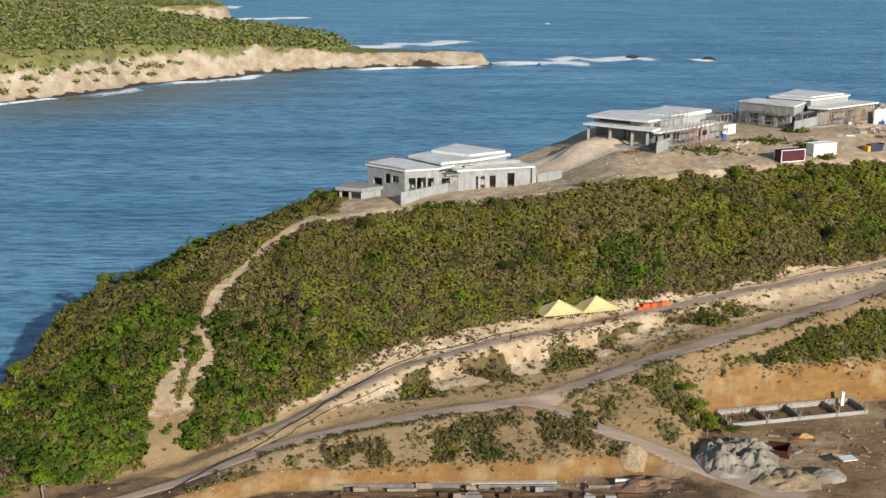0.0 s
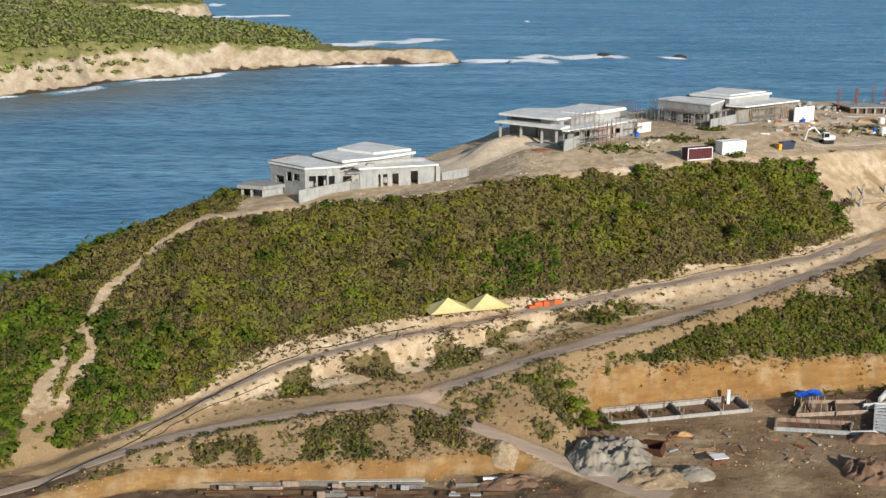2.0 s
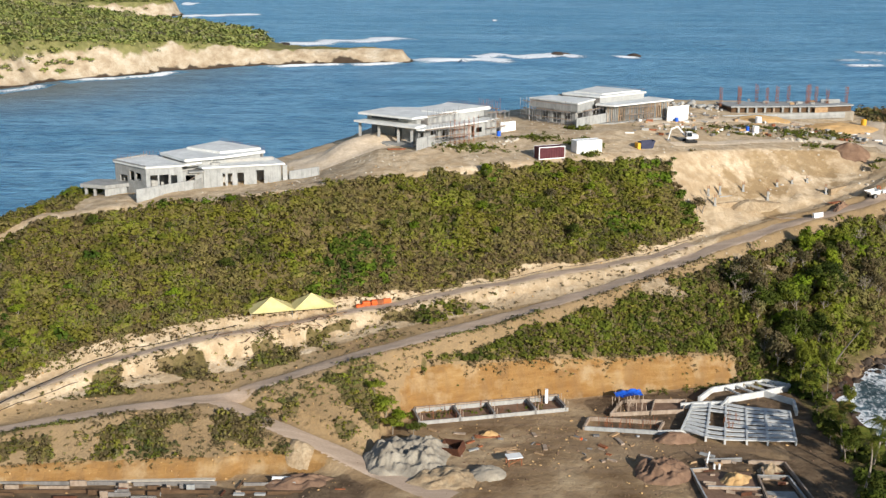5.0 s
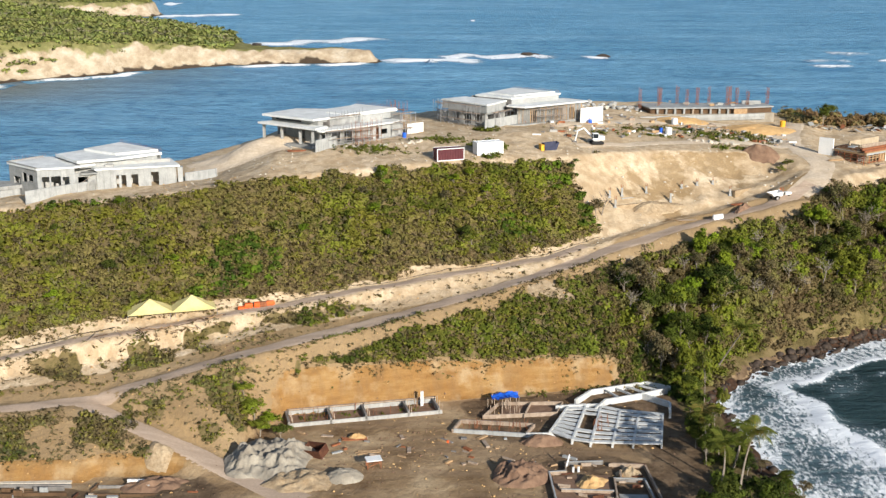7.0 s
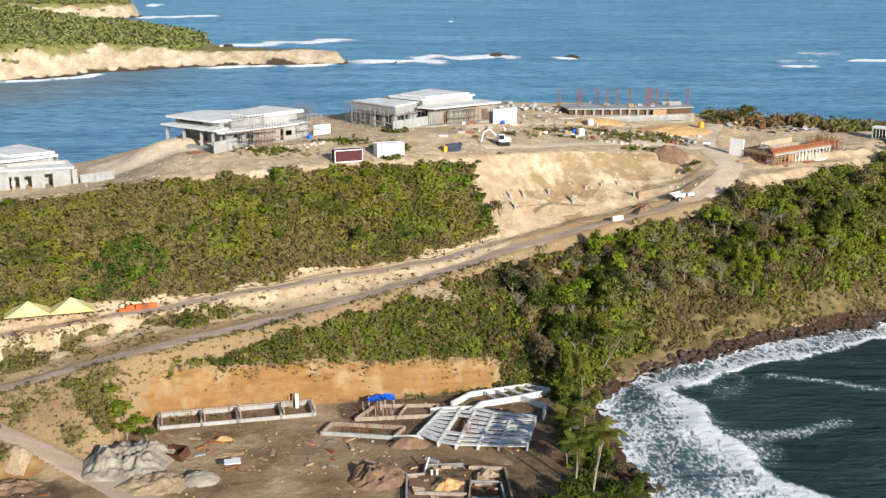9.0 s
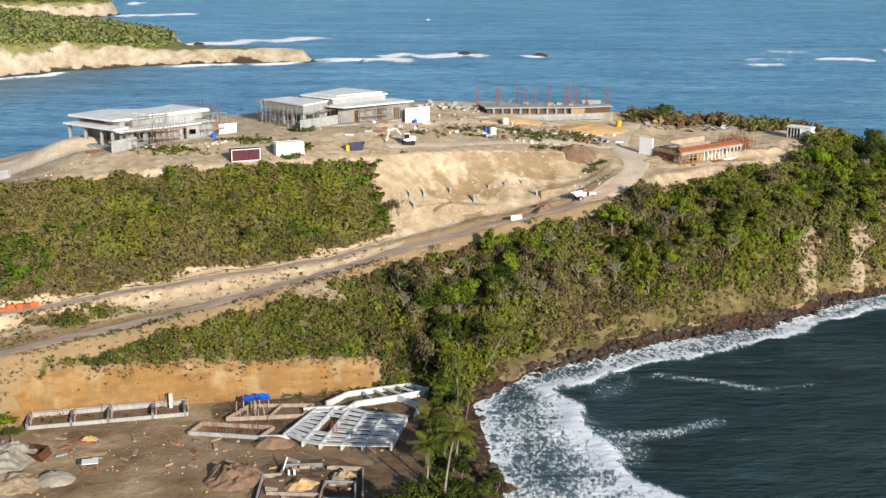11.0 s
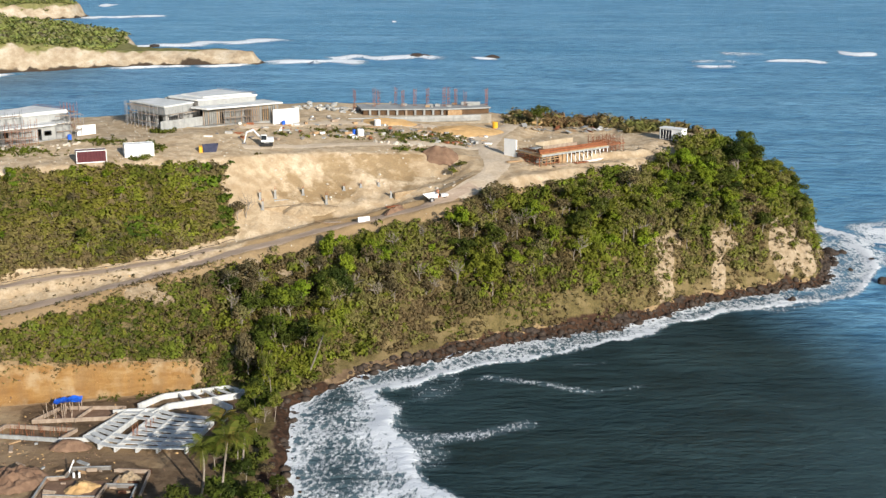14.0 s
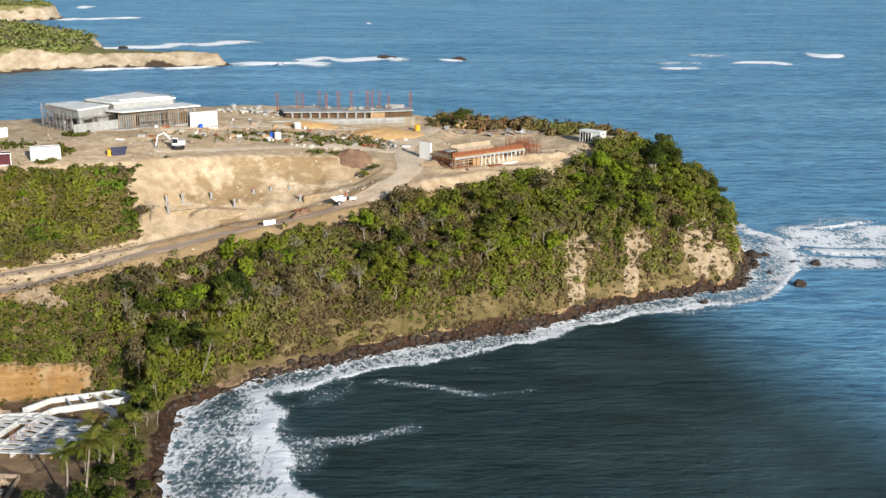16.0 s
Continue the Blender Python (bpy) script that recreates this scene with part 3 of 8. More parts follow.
# ---- the sea ----
def water_material():
    m = mat("sea_water", (0.012, 0.05, 0.075), 0.5, spec=0.0)
    n = Nodes(m)
    n.b.inputs["IOR"].default_value = 1.0
    patches = n.noise(0.010, 6, 0.62, stretch=(0.35, 1.0, 1.0, 6))
    swell = n.noise(0.050, 5, 0.62, stretch=(0.30, 1.0, 1.0, 8))
    chop = n.noise(0.30, 6, 0.68, stretch=(0.35, 1.0, 1.0, 7))
    fine = n.noise(1.1, 4, 0.6, stretch=(0.8, 1.0, 1.0, -8))
    foamy = n.attr("foam")
    # foam: a speckled sheet, breaking up into threads where it thins out
    speck = n.noise(1.9, 6, 0.70, stretch=(1.0, 0.5, 1.0, 8))
    web = n.math("ABSOLUTE", n.math("SUBTRACT", n.noise(0.42, 5, 0.66, stretch=(1.0, 0.5, 1.0, -20)), 0.5))
    lace = n.math("SUBTRACT", 0.20, n.math("MULTIPLY", web, 3.0))
    fo = n.math("ADD", foamy, n.math("ADD", n.math("MULTIPLY", n.math("SUBTRACT", speck, 0.5), 1.5), lace))
    foam = n.math("MULTIPLY", n.ramp(fo, (0.42, 0.0), (0.72, 1.0)), n.ramp(foamy, (0.06, 0.0), (0.22, 1.0)))
    hgt = n.math("ADD", n.math("MULTIPLY", n.math("SUBTRACT", swell, 0.5), 5.0), n.math("ADD", n.math("MULTIPLY", n.math("SUBTRACT", chop, 0.5), 2.4), n.math("MULTIPLY", n.math("SUBTRACT", fine, 0.5), 0.3)))
    hgt = n.math("MULTIPLY", hgt, n.ramp(foamy, (0.0, 1.0), (0.8, 0.2)))
    hgt = n.math("ADD", hgt, n.math("MULTIPLY", foam, 0.15))
    nrm = n.bump(hgt, 1.0, 1.0)
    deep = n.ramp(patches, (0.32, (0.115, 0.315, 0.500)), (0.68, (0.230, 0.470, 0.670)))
    # wave shading painted into the colour: dark troughs, pale crests
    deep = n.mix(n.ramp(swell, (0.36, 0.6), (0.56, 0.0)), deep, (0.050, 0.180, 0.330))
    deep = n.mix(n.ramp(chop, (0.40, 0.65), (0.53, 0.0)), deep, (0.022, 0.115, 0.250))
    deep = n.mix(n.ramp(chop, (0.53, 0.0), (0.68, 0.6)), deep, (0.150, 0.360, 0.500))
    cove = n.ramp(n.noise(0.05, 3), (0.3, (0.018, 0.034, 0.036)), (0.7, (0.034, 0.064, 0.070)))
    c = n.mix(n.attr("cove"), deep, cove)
    c = n.mix(n.attr("silt"), c, (0.20, 0.19, 0.155))
    c = n.mix(n.ramp(foamy, (0.12, 0.0), (0.6, 0.75)), c, (0.17, 0.25, 0.29))
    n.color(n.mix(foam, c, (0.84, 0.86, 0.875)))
    gloss = n.t.nodes.new("ShaderNodeBsdfGlossy")
    gloss.inputs["Color"].default_value, gloss.inputs["Roughness"].default_value = (0.55, 0.74, 0.92, 1), 0.16
    fres = n.t.nodes.new("ShaderNodeFresnel")
    fres.inputs["IOR"].default_value = 1.33
    n.link(nrm, gloss.inputs["Normal"]), n.link(nrm, fres.inputs["Normal"])
    mx = n.t.nodes.new("ShaderNodeMixShader")
    # thin films of spread foam shine less
    share = n.math("MULTIPLY", n.math("MINIMUM", fres.outputs[0], 0.42), n.math("SUBTRACT", n.math("SUBTRACT", 1.0, n.math("MULTIPLY", n.attr("cove"), 0.4)), foam))
    n.link(share, mx.inputs[0])
    n.link(n.b.outputs[0], mx.inputs[1]), n.link(gloss.outputs[0], mx.inputs[2])
    n.link(mx.outputs[0], n.t.nodes["Material Output"].inputs[0])
    return m


WATER = water_material()


def build_sea():
    def axis(lo, a, b, hi, fine):
        left = a - np.geomspace(fine, a - lo, 26)[::-1]
        right = b + np.geomspace(fine, hi - b, 26)
        return np.concatenate([left, np.arange(a, b, fine), right])
    xs, ys = axis(-3200, 95, 320, 3200, 1.3), axis(-700, 118, 350, 4700, 1.3)
    X, Y = np.meshgrid(xs, ys, indexing="ij")
    near = (X > 60) & (X < 400) & (Y > 60) & (Y < 420)
    d = np.full(X.shape, -80.0)
    d[near] = coast_depth(X[near], Y[near])
    off = -d
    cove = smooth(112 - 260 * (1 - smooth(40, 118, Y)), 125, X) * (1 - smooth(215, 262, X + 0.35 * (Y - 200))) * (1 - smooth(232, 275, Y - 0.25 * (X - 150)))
    beach = np.interp(Y, [130, 160, 175, 186, 199, 207, 216, 226, 300], [31, 25, 21.5, 17.5, 12.5, 10.5, 9, 8, 7.5]) * (1 + 0.07 * vnoise(X, Y, 12, 71))
    beach = np.where(X > 175, 7.5 + 4 * smooth(200, 235, X), beach)
    ripple = 1.3 * vnoise(X, Y, 11, 75) + 0.8 * vnoise(X, Y, 4, 76)
    run = off + ripple
    foam = 0.62 * (1 - smooth(beach * 0.84, beach * 0.98, run)) * (0.92 + 0.25 * vnoise(X, Y, 5, 72))
    front = np.exp(-((run - beach * 0.86) / (0.06 * beach + 0.6)) ** 2)
    foam += 0.42 * front * (0.85 + 0.3 * vnoise(X, Y, 7, 74))
    foam -= 0.22 * np.exp(-((run - beach * 0.36) / (0.16 * beach + 0.5)) ** 2) * smooth(6, 12, beach)
    foam = np.maximum(foam, (0.33 + 0.20 * vnoise(X, Y, 6, 79)) * (1 - smooth(beach * 0.95, beach * 1.45, run)) * smooth(-0.25, 0.4, vnoise(X, Y, 9, 77)))
    foam += 0.25 * (1 - smooth(0.3, 2.0, off))
    # surf round the point
    surf = 1.15 * (1 - smooth(0.55, 1.25, np.hypot((X - 266 - 0.5 * (Y - 305)) / 26, (Y - 305) / 27) + 0.35 * vnoise(X, Y, 12, 80)))
    foam = np.maximum(foam, surf * (0.62 + 0.3 * vnoise(X, Y, 6, 78)))
    # drifting foam lines in the cove
    for ax, ay, bx, by, w, a in ((152.5, 206.4, 163.4, 202.9, 0.9, 0.55), (163.4, 202.9, 171, 199.5, 1.1, 0.48), (171, 199.5, 181, 202.5, 1.0, 0.28), (141, 178.5, 150, 180, 2.2, 0.46), (150, 180, 159, 184.5, 2.0, 0.42), (150, 205, 166, 203, 0.8, 0.3), (168, 212, 176, 214, 0.8, 0.28), (122, 140, 140, 135, 5, 0.3)):
        foam = np.maximum(foam, a * np.exp(-(seg_distance(X, Y, [(ax, ay), (bx, by)]) / w) ** 2))
    foam[~near] = 0
    foam[off > 60] = 0
    silt = np.exp(-(seg_distance(X, Y, [(-230, 520), (-160, 590), (-110, 640)]) / 45.0) ** 2) * 1.0
    z = 0.25 * vnoise(X, Y, 14, 73) * smooth(0, 6, off) * near + 0.7 * front * smooth(7, 16, beach) * near * (off > 0)
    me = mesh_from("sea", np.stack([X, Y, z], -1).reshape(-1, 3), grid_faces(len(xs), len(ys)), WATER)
    shade_smooth(me)
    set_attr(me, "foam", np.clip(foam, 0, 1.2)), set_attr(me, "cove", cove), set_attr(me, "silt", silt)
    return tagged(new("water", me), "wind-ruffled blue sea with white surf along the shore", "sea", kind="structure")


build_sea()

# ---- far capes ----
def cape(name, coast, top, label, seed, plants=1.0):
    """A far headland: a closed coast, a cliff and a flat scrub-grown top."""
    xs = np.array([p[0] for p in coast], float)
    ys = np.array([p[1] for p in coast], float)
    step = 3.5
    gx, gy = np.arange(xs.min() - 12, xs.max() + 12, step), np.arange(ys.min() - 12, ys.max() + 12, step)
    X, Y = np.meshgrid(gx, gy, indexing="ij")
    d = np.where(inside(X, Y, coast), 1, -1) * seg_distance(X, Y, coast, True) + 3 * vnoise(X, Y, 22, seed) + 1.5 * vnoise(X, Y, 8, seed + 1)
    T = top(X, Y) * (1 + 0.10 * fbm(X, Y, 40, seed + 2))
    z = np.minimum(T, np.interp(d, [-30, 0, 3, 6, 11, 20, 200], [-8, 0.0, 1.2, 7, 20, 26, 80]))
    z = z + smooth(4, 8, z) * 0.8 * vnoise(X, Y, 6, seed + 3)
    me = mesh_from(name, np.stack([X, Y, z], -1).reshape(-1, 3), grid_faces(len(gx), len(gy)), CAPE)
    set_attr(me, "scrub", smooth(6, 11, d + 2 * vnoise(X, Y, 12, seed + 4)) * plants * smooth(0.35, 0.75, z / np.maximum(T, 1)))
    set_attr(me, "wet", 1 - smooth(1.0, 2.8, d))
    shade_smooth(me)
    ob = tagged(new(name, me), label, "cape", kind="structure")
    return ob, X, Y, z, d, T


def cape_material():
    m = mat("cape_rock", (0.5, 0.42, 0.32), 0.95, spec=0.1)
    n = Nodes(m)
    rock = n.ramp(n.noise(0.12, 5, 0.65, stretch=(1, 1, 1.5)), (0.3, (0.30, 0.22, 0.14)), (0.5, (0.44, 0.35, 0.245)), (0.7, (0.56, 0.485, 0.38)))
    scrub = n.ramp(n.noise(0.2, 4), (0.3, (0.13, 0.13, 0.045)), (0.7, (0.27, 0.245, 0.10)))
    jag = n.math("MULTIPLY", n.math("SUBTRACT", n.noise(0.15, 4), 0.5), 0.8)
    c = n.mix(n.ramp(n.math("ADD", n.attr("scrub"), jag), (0.4, 0.0), (0.6, 1.0)), rock, scrub)
    c = n.mix(n.ramp(n.math("ADD", n.attr("wet"), jag), (0.4, 0.0), (0.6, 1.0)), c, (0.07, 0.05, 0.035))
    n.color(c)
    n.bump(n.noise(0.4, 5), 0.8, 1.5)
    return m


CAPE = cape_material()
NEAR_CAPE = [(-330, 530), (-208, 556), (-187, 583), (-164, 617), (-163, 634), (-118, 667), (-99, 690), (-61, 713), (-28, 726), (28, 735), (33, 744), (20, 751), (-40, 760), (-62, 792), (-58, 812), (-84, 830), (-140, 860), (-260, 900), (-420, 880), (-460, 640)]
near_top = lambda X, Y: np.interp(X + 0.0 * Y, [-400, -230, -165, -120, -75, -55, 34], [34, 26, 20, 16.5, 12.5, 8.5, 7.5])
cape_near, CX, CY, CZ, CDD, CT = cape("cape_near", NEAR_CAPE, near_top, "pale cliffed cape with green scrub on top", 101)
FAR_CAPE = [(-420, 1060), (-275, 1075), (-235, 1105), (-202, 1130), (-198, 1160), (-240, 1185), (-330, 1210), (-460, 1230)]
cape_far, FX, FY, FZ, FDD, FT = cape("cape_far", FAR_CAPE, lambda X, Y: 13 + 0.05 * np.maximum(-230 - X, 0), "distant pale cliff point with low green scrub", 151)


# ---- plants: leaf clumps ----
def clump_template(rng, n, squash=0.8, size=0.26, lobes=5, up=0.25):
    """n small three-cornered leaf sprays on a lumpy crown about 1 m in radius, centre at its foot."""
    lob = rng.normal(0, 0.42, (lobes, 3))
    lob[:, 2] = np.abs(lob[:, 2]) * 0.9 + 0.35
    rad = rng.uniform(0.36, 0.62, lobes)
    which = rng.integers(0, lobes, n)
    dirs = rng.normal(0, 1, (n, 3))
    dirs[:, 2] = dirs[:, 2] * 0.8 + 0.35
    dirs /= np.linalg.norm(dirs, axis=1)[:, None]
    c = lob[which] + dirs * (rad[which] * rng.uniform(0.65, 1.12, n))[:, None]
    c[:, 2] = np.maximum(c[:, 2] * squash, 0.05)
    nrm = dirs * 0.9 + rng.normal(0, 0.42, (n, 3)) + np.array([0, 0, up])
    nrm /= np.linalg.norm(nrm, axis=1)[:, None]
    a = np.cross(nrm, rng.normal(0, 1, (n, 3)))
    a /= np.linalg.norm(a, axis=1)[:, None]
    b = np.cross(nrm, a)
    s = size * rng.uniform(0.6, 1.3, n)[:, None]
    return np.stack([c - a * s - b * s * 0.55, c + a * s - b * s * 0.55, c + b * s * 1.1 + nrm * s * 0.2], 1)


def soft_normals(me, tri, centre):
    """Leaf cards shade as tips of one soft crown: faces turned up, normals eased outward and up."""
    flat = np.cross(tri[:, 1] - tri[:, 0], tri[:, 2] - tri[:, 0])
    flat /= np.maximum(np.linalg.norm(flat, axis=1), 1e-9)[:, None]
    out = tri.mean(1) - centre
    out /= np.maximum(np.linalg.norm(out, axis=1), 1e-9)[:, None]
    nrm = 0.50 * flat + 0.42 * out + np.array([0.05, -0.06, 0.38])
    nrm /= np.linalg.norm(nrm, axis=1)[:, None]
    a = me.attributes.new("custom_normal", "FLOAT_VECTOR", "POINT")
    a.data.foreach_set("vector", np.repeat(nrm, 3, axis=0).astype(np.float32).ravel())


def face_up(tri):
    """Turn each card so that its front looks upwards."""
    up = np.cross(tri[:, 1] - tri[:, 0], tri[:, 2] - tri[:, 0])[:, 2] < 0
    tri[up] = tri[up][:, ::-1]
    return tri


def scatter_mesh(name, templates, pos, radius, height, rng, material):
    """One mesh of many plants: templates put down at pos, turned and scaled."""
    which = rng.integers(0, len(templates), len(pos))
    out, mid = [], []
    for k, T in enumerate(templates):
        sel = which == k
        p, r, h = pos[sel], radius[sel], height[sel]
        ang = rng.uniform(0, 2 * np.pi, len(p))
        ca, sa = np.cos(ang), np.sin(ang)
        q = T.reshape(-1, 3)
        x = (q[None, :, 0] * ca[:, None] - q[None, :, 1] * sa[:, None]) * r[:, None] + p[:, 0:1]
        y = (q[None, :, 0] * sa[:, None] + q[None, :, 1] * ca[:, None]) * r[:, None] + p[:, 1:2]
        z = q[None, :, 2] * h[:, None] + p[:, 2:3]
        out.append(np.stack([x, y, z], -1).reshape(-1, 3))
        mid.append(np.repeat(p + np.array([0, 0, 0.25]) * h[:, None], len(T), axis=0))
    tri = face_up(np.concatenate(out).reshape(-1, 3, 3))
    me = mesh_from(name, tri.reshape(-1, 3), np.arange(len(tri) * 3).reshape(-1, 3), material)
    soft_normals(me, tri, np.concatenate(mid))
    return me


RNG = np.random.default_rng(7)
LOW_SHRUBS = [clump_template(RNG, 52, 0.9, 0.33, 6, 0.6) for _ in range(10)]
SHRUBS = [clump_template(RNG, 105, 0.85, 0.25, 7, 0.6) for _ in range(8)]
FINE_SHRUBS = [clump_template(RNG, 150, 0.9, 0.17, 8, 0.5) for _ in range(6)]
TUFTS = [clump_template(RNG, 20, 0.7, 0.26, 5, 0.5) for _ in range(5)]


def scatter_points(x0, x1, y0, y1, n, keep):
    x, y = RNG.uniform(x0, x1, n), RNG.uniform(y0, y1, n)
    sel = RNG.uniform(0, 1, n) < keep(x, y)
    return x[sel], y[sel]


def shrubs(name, label, x0, x1, y0, y1, per_m2, keep, r_lo, r_hi, tall=1.0, material=None, templates=None):
    x, y = scatter_points(x0, x1, y0, y1, int((x1 - x0) * (y1 - y0) * per_m2), keep)
    r = r_lo + (r_hi - r_lo) * RNG.beta(1.6, 3.0, len(x))
    h = r * RNG.uniform(0.8, 1.35, len(x)) * tall
    pos = np.stack([x, y, ground_z(x, y) - 0.1 * r], 1)
    me = scatter_mesh(name, templates or SHRUBS, pos, r, h, RNG, material or LEAF)
    return tagged(new(name, me), label, "shrubs", kind="stuff")


def dry_zone(x, y):
    """Where the hillside is brown and twiggy, 0 to 1: broad patches, most of all on the upper middle slope."""
    up = (y - line_at(UPPER_ROAD, x, 1)) / np.maximum(line_at(RIM, x, 1) - line_at(UPPER_ROAD, x, 1), 5)
    k = fbm(x, y, 26, 301, 4) + 0.45 * np.exp(-((x - 8) / 26) ** 2 - ((up - 0.72) / 0.30) ** 2) + 0.45 * (1 - smooth(0.10, 0.26, up)) - 0.25 * np.exp(-((x + 40) / 22) ** 2) - 0.10
    return smooth(-0.16, 0.30, k)


def green_zone(x, y):
    """Where fresh green bushes stand together."""
    return smooth(0.02, 0.34, fbm(x, y, 17, 311, 3) + 0.22 * np.exp(-((x + 55) / 22) ** 2)) * (1 - 0.7 * dry_zone(x, y))


hill = lambda x, y: plant_cover(x, y) * (y > line_at(UPPER_ROAD, x, 1)) * (x < 106)
shrubs("hillside_scrub", "dense olive-green scrub on the slope", -100, 110, 150, 262, 0.85, lambda x, y: hill(x, y) * (1 - 0.65 * dry_zone(x, y)) * (1 - 0.6 * green_zone(x, y)), 0.4, 1.55, 0.72, None, SHRUBS)
shrubs("hillside_brush", "dry grey-brown twiggy brush on the slope", -100, 110, 150, 262, 1.3, lambda x, y: hill(x, y) * dry_zone(x, y), 0.3, 1.1, 0.75, LEAF_BRUSH, LOW_SHRUBS)
shrubs("hillside_bushes", "fresh green bushes standing in groups on the slope", -100, 110, 150, 262, 0.75, lambda x, y: hill(x, y) * green_zone(x, y), 0.5, 1.8, 0.8, LEAF_FRESH, SHRUBS)
slope = lambda x, y: plant_cover(x, y) * (y < np.where(x < 156, line_at(LOWER_ROAD, x, 1), line_at(RIM, x, 1) + 6))
brown = lambda x, y: smooth(-0.15, 0.25, fbm(x, y, 18, 331, 3) + 0.25 - 0.75 * smooth(150, 205, x))
shrubs("cliff_scrub", "green scrub clinging to the sea cliff", 100, 245, 196, 300, 0.8, lambda x, y: slope(x, y) * (1 - 0.8 * brown(x, y)), 0.7, 2.1, 1.1, LEAF_TREE, FINE_SHRUBS)
shrubs("cliff_brush", "dry brown twiggy scrub on the sea cliff", 100, 245, 196, 300, 0.9, lambda x, y: slope(x, y) * brown(x, y), 0.5, 1.6, 1.1, LEAF_BRUSH, FINE_SHRUBS)
foot_band = lambda x, y: (coast_depth(x, y) > 2.2) * (coast_depth(x, y) < 9) * (y < line_at(RIM, x, 1)) * sand_gap(x, y, coast_depth(x, y)) * (1 - 0.8 * rock_patch(x, y, coast_depth(x, y)))
shrubs("cliff_foot_scrub", "low dry scrub along the foot of the sea cliff", 120, 245, 196, 300, 2.2, lambda x, y: foot_band(x, y) * smooth(-0.5, 0.2, vnoise(x, y, 5, 99)), 0.3, 1.0, 0.9, LEAF_BRUSH, LOW_SHRUBS)
shrubs("cliff_foot_herbs", "green herbs along the foot of the sea cliff", 120, 245, 196, 300, 1.4, lambda x, y: foot_band(x, y) * smooth(0.0, 0.4, vnoise(x, y, 7, 199)), 0.3, 0.9, 0.9, LEAF_BANK, LOW_SHRUBS)
shrubs("bank_scrub", "green bushes on the bank above the cut", 44, 108, 170, 235, 1.9, lambda x, y: plant_cover(x, y) * (y < line_at(UPPER_ROAD, x, 1)), 0.3, 1.15, 0.85, LEAF_BANK, LOW_SHRUBS)
shrubs("bench_scrub", "dull brown-green low scrub on the banks between the roads", -60, 50, 150, 215, 1.6, lambda x, y: plant_cover(x, y) * (y < line_at(UPPER_ROAD, x, 1)) * (x < 47), 0.2, 0.75, 0.8, LEAF_VERGE, LOW_SHRUBS)
# dark leaf colour also carries the shade beneath the grove
shrubs("cove_scrub", "undergrowth beneath the palms beside the cove", 98, 125, 128, 208, 0.45, lambda x, y: plant_cover(x, y), 0.5, 1.5, 1.0, LEAF_DARK)
LEAF_KNOLL = leaf_material("knoll_leaves", (0.143, 0.111, 0.049), (0.240, 0.189, 0.078), (0.325, 0.280, 0.111), (0.338, 0.208, 0.104), 0.47)
shrubs("knoll_scrub", "low brown and olive scrub on the seaward knoll", 158, 218, 292, 334, 0.6, lambda x, y: plant_cover(x, y), 0.7, 1.9, 0.95, LEAF_KNOLL)

shrubs("hillside_grass", "dry grass and low twigs between the hillside shrubs", -100, 110, 150, 262, 1.9, lambda x, y: plant_cover(x, y) * (0.35 + 0.9 * smooth(-0.2, 0.35, fbm(x, y, 14, 58))), 0.4, 0.95, 1.0, LEAF_DRY, TUFTS)
shrubs("hillside_herbs", "low green herbs between the hillside shrubs", -100, 110, 150, 262, 2.0, lambda x, y: plant_cover(x, y), 0.4, 1.0, 0.8, LEAF, TUFTS)
shrubs("cliff_grass", "dry grass tufts on the sea cliff", 100, 245, 196, 300, 2.0, lambda x, y: np.maximum(plant_cover(x, y), 0.9 * (coast_depth(x, y) > 1.9) * (coast_depth(x, y) < 9) * (y < line_at(RIM, x, 1)) * sand_gap(x, y, coast_depth(x, y))), 0.35, 0.9, 1.0, LEAF_DRY, TUFTS)

def hill_foot(x, y):
    """Dry grass thinning out from the scrub towards the bench road."""
    k = y - line_at(UPPER_ROAD, x, 1)
    return smooth(1.5, 3.8, k + 0.8 * vnoise(x, y, 3, 221)) * (1 - smooth(6, 9, k)) * (x > -36) * (x < 100)


def cut_brow(x, y):
    """Brown grass hanging over the brow of the cuts."""
    return np.exp(-((y - line_at(CUT_TOP, x, 1) - 0.4) / 0.8) ** 2) * (x > -30) * (x < 104) * (0.5 + 0.5 * (x > 44)) * smooth(-0.5, 0.1, vnoise(x, y * 0, 4, 222))


shrubs("hill_foot_grass", "dry brown grass at the foot of the hillside", -38, 102, 158, 240, 3.2, hill_foot, 0.25, 0.65, 0.9, LEAF_BRUSH, TUFTS)
shrubs("brow_grass", "brown grass hanging over the brow of the cut", -32, 106, 155, 206, 4.5, cut_brow, 0.25, 0.6, 0.9, LEAF_BRUSH, TUFTS)


def weed_patch(x, y):
    """Green strips on the building terraces."""
    k = smooth(0.50, 0.66, fbm(x, y, 9, 91))
    for cx, cy, rx, ry in ((141, 281.5, 9, 1.5), (107, 273.5, 5, 1.3), (121, 277, 6, 1.0), (55, 246.5, 7, 2.0), (115, 283, 4, 2.4), (139, 284, 10, 1.8), (139, 269.5, 5, 1.3), (146, 288, 5, 1.4), (128, 286, 6, 1.2), (70, 256, 6, 1.5)):
        k = np.maximum(k, 1.3 * np.exp(-((x - cx) / rx) ** 2 - ((y - cy) / ry) ** 2) * (0.6 + 0.6 * vnoise(x, y, 2.5, 95)))
    return k


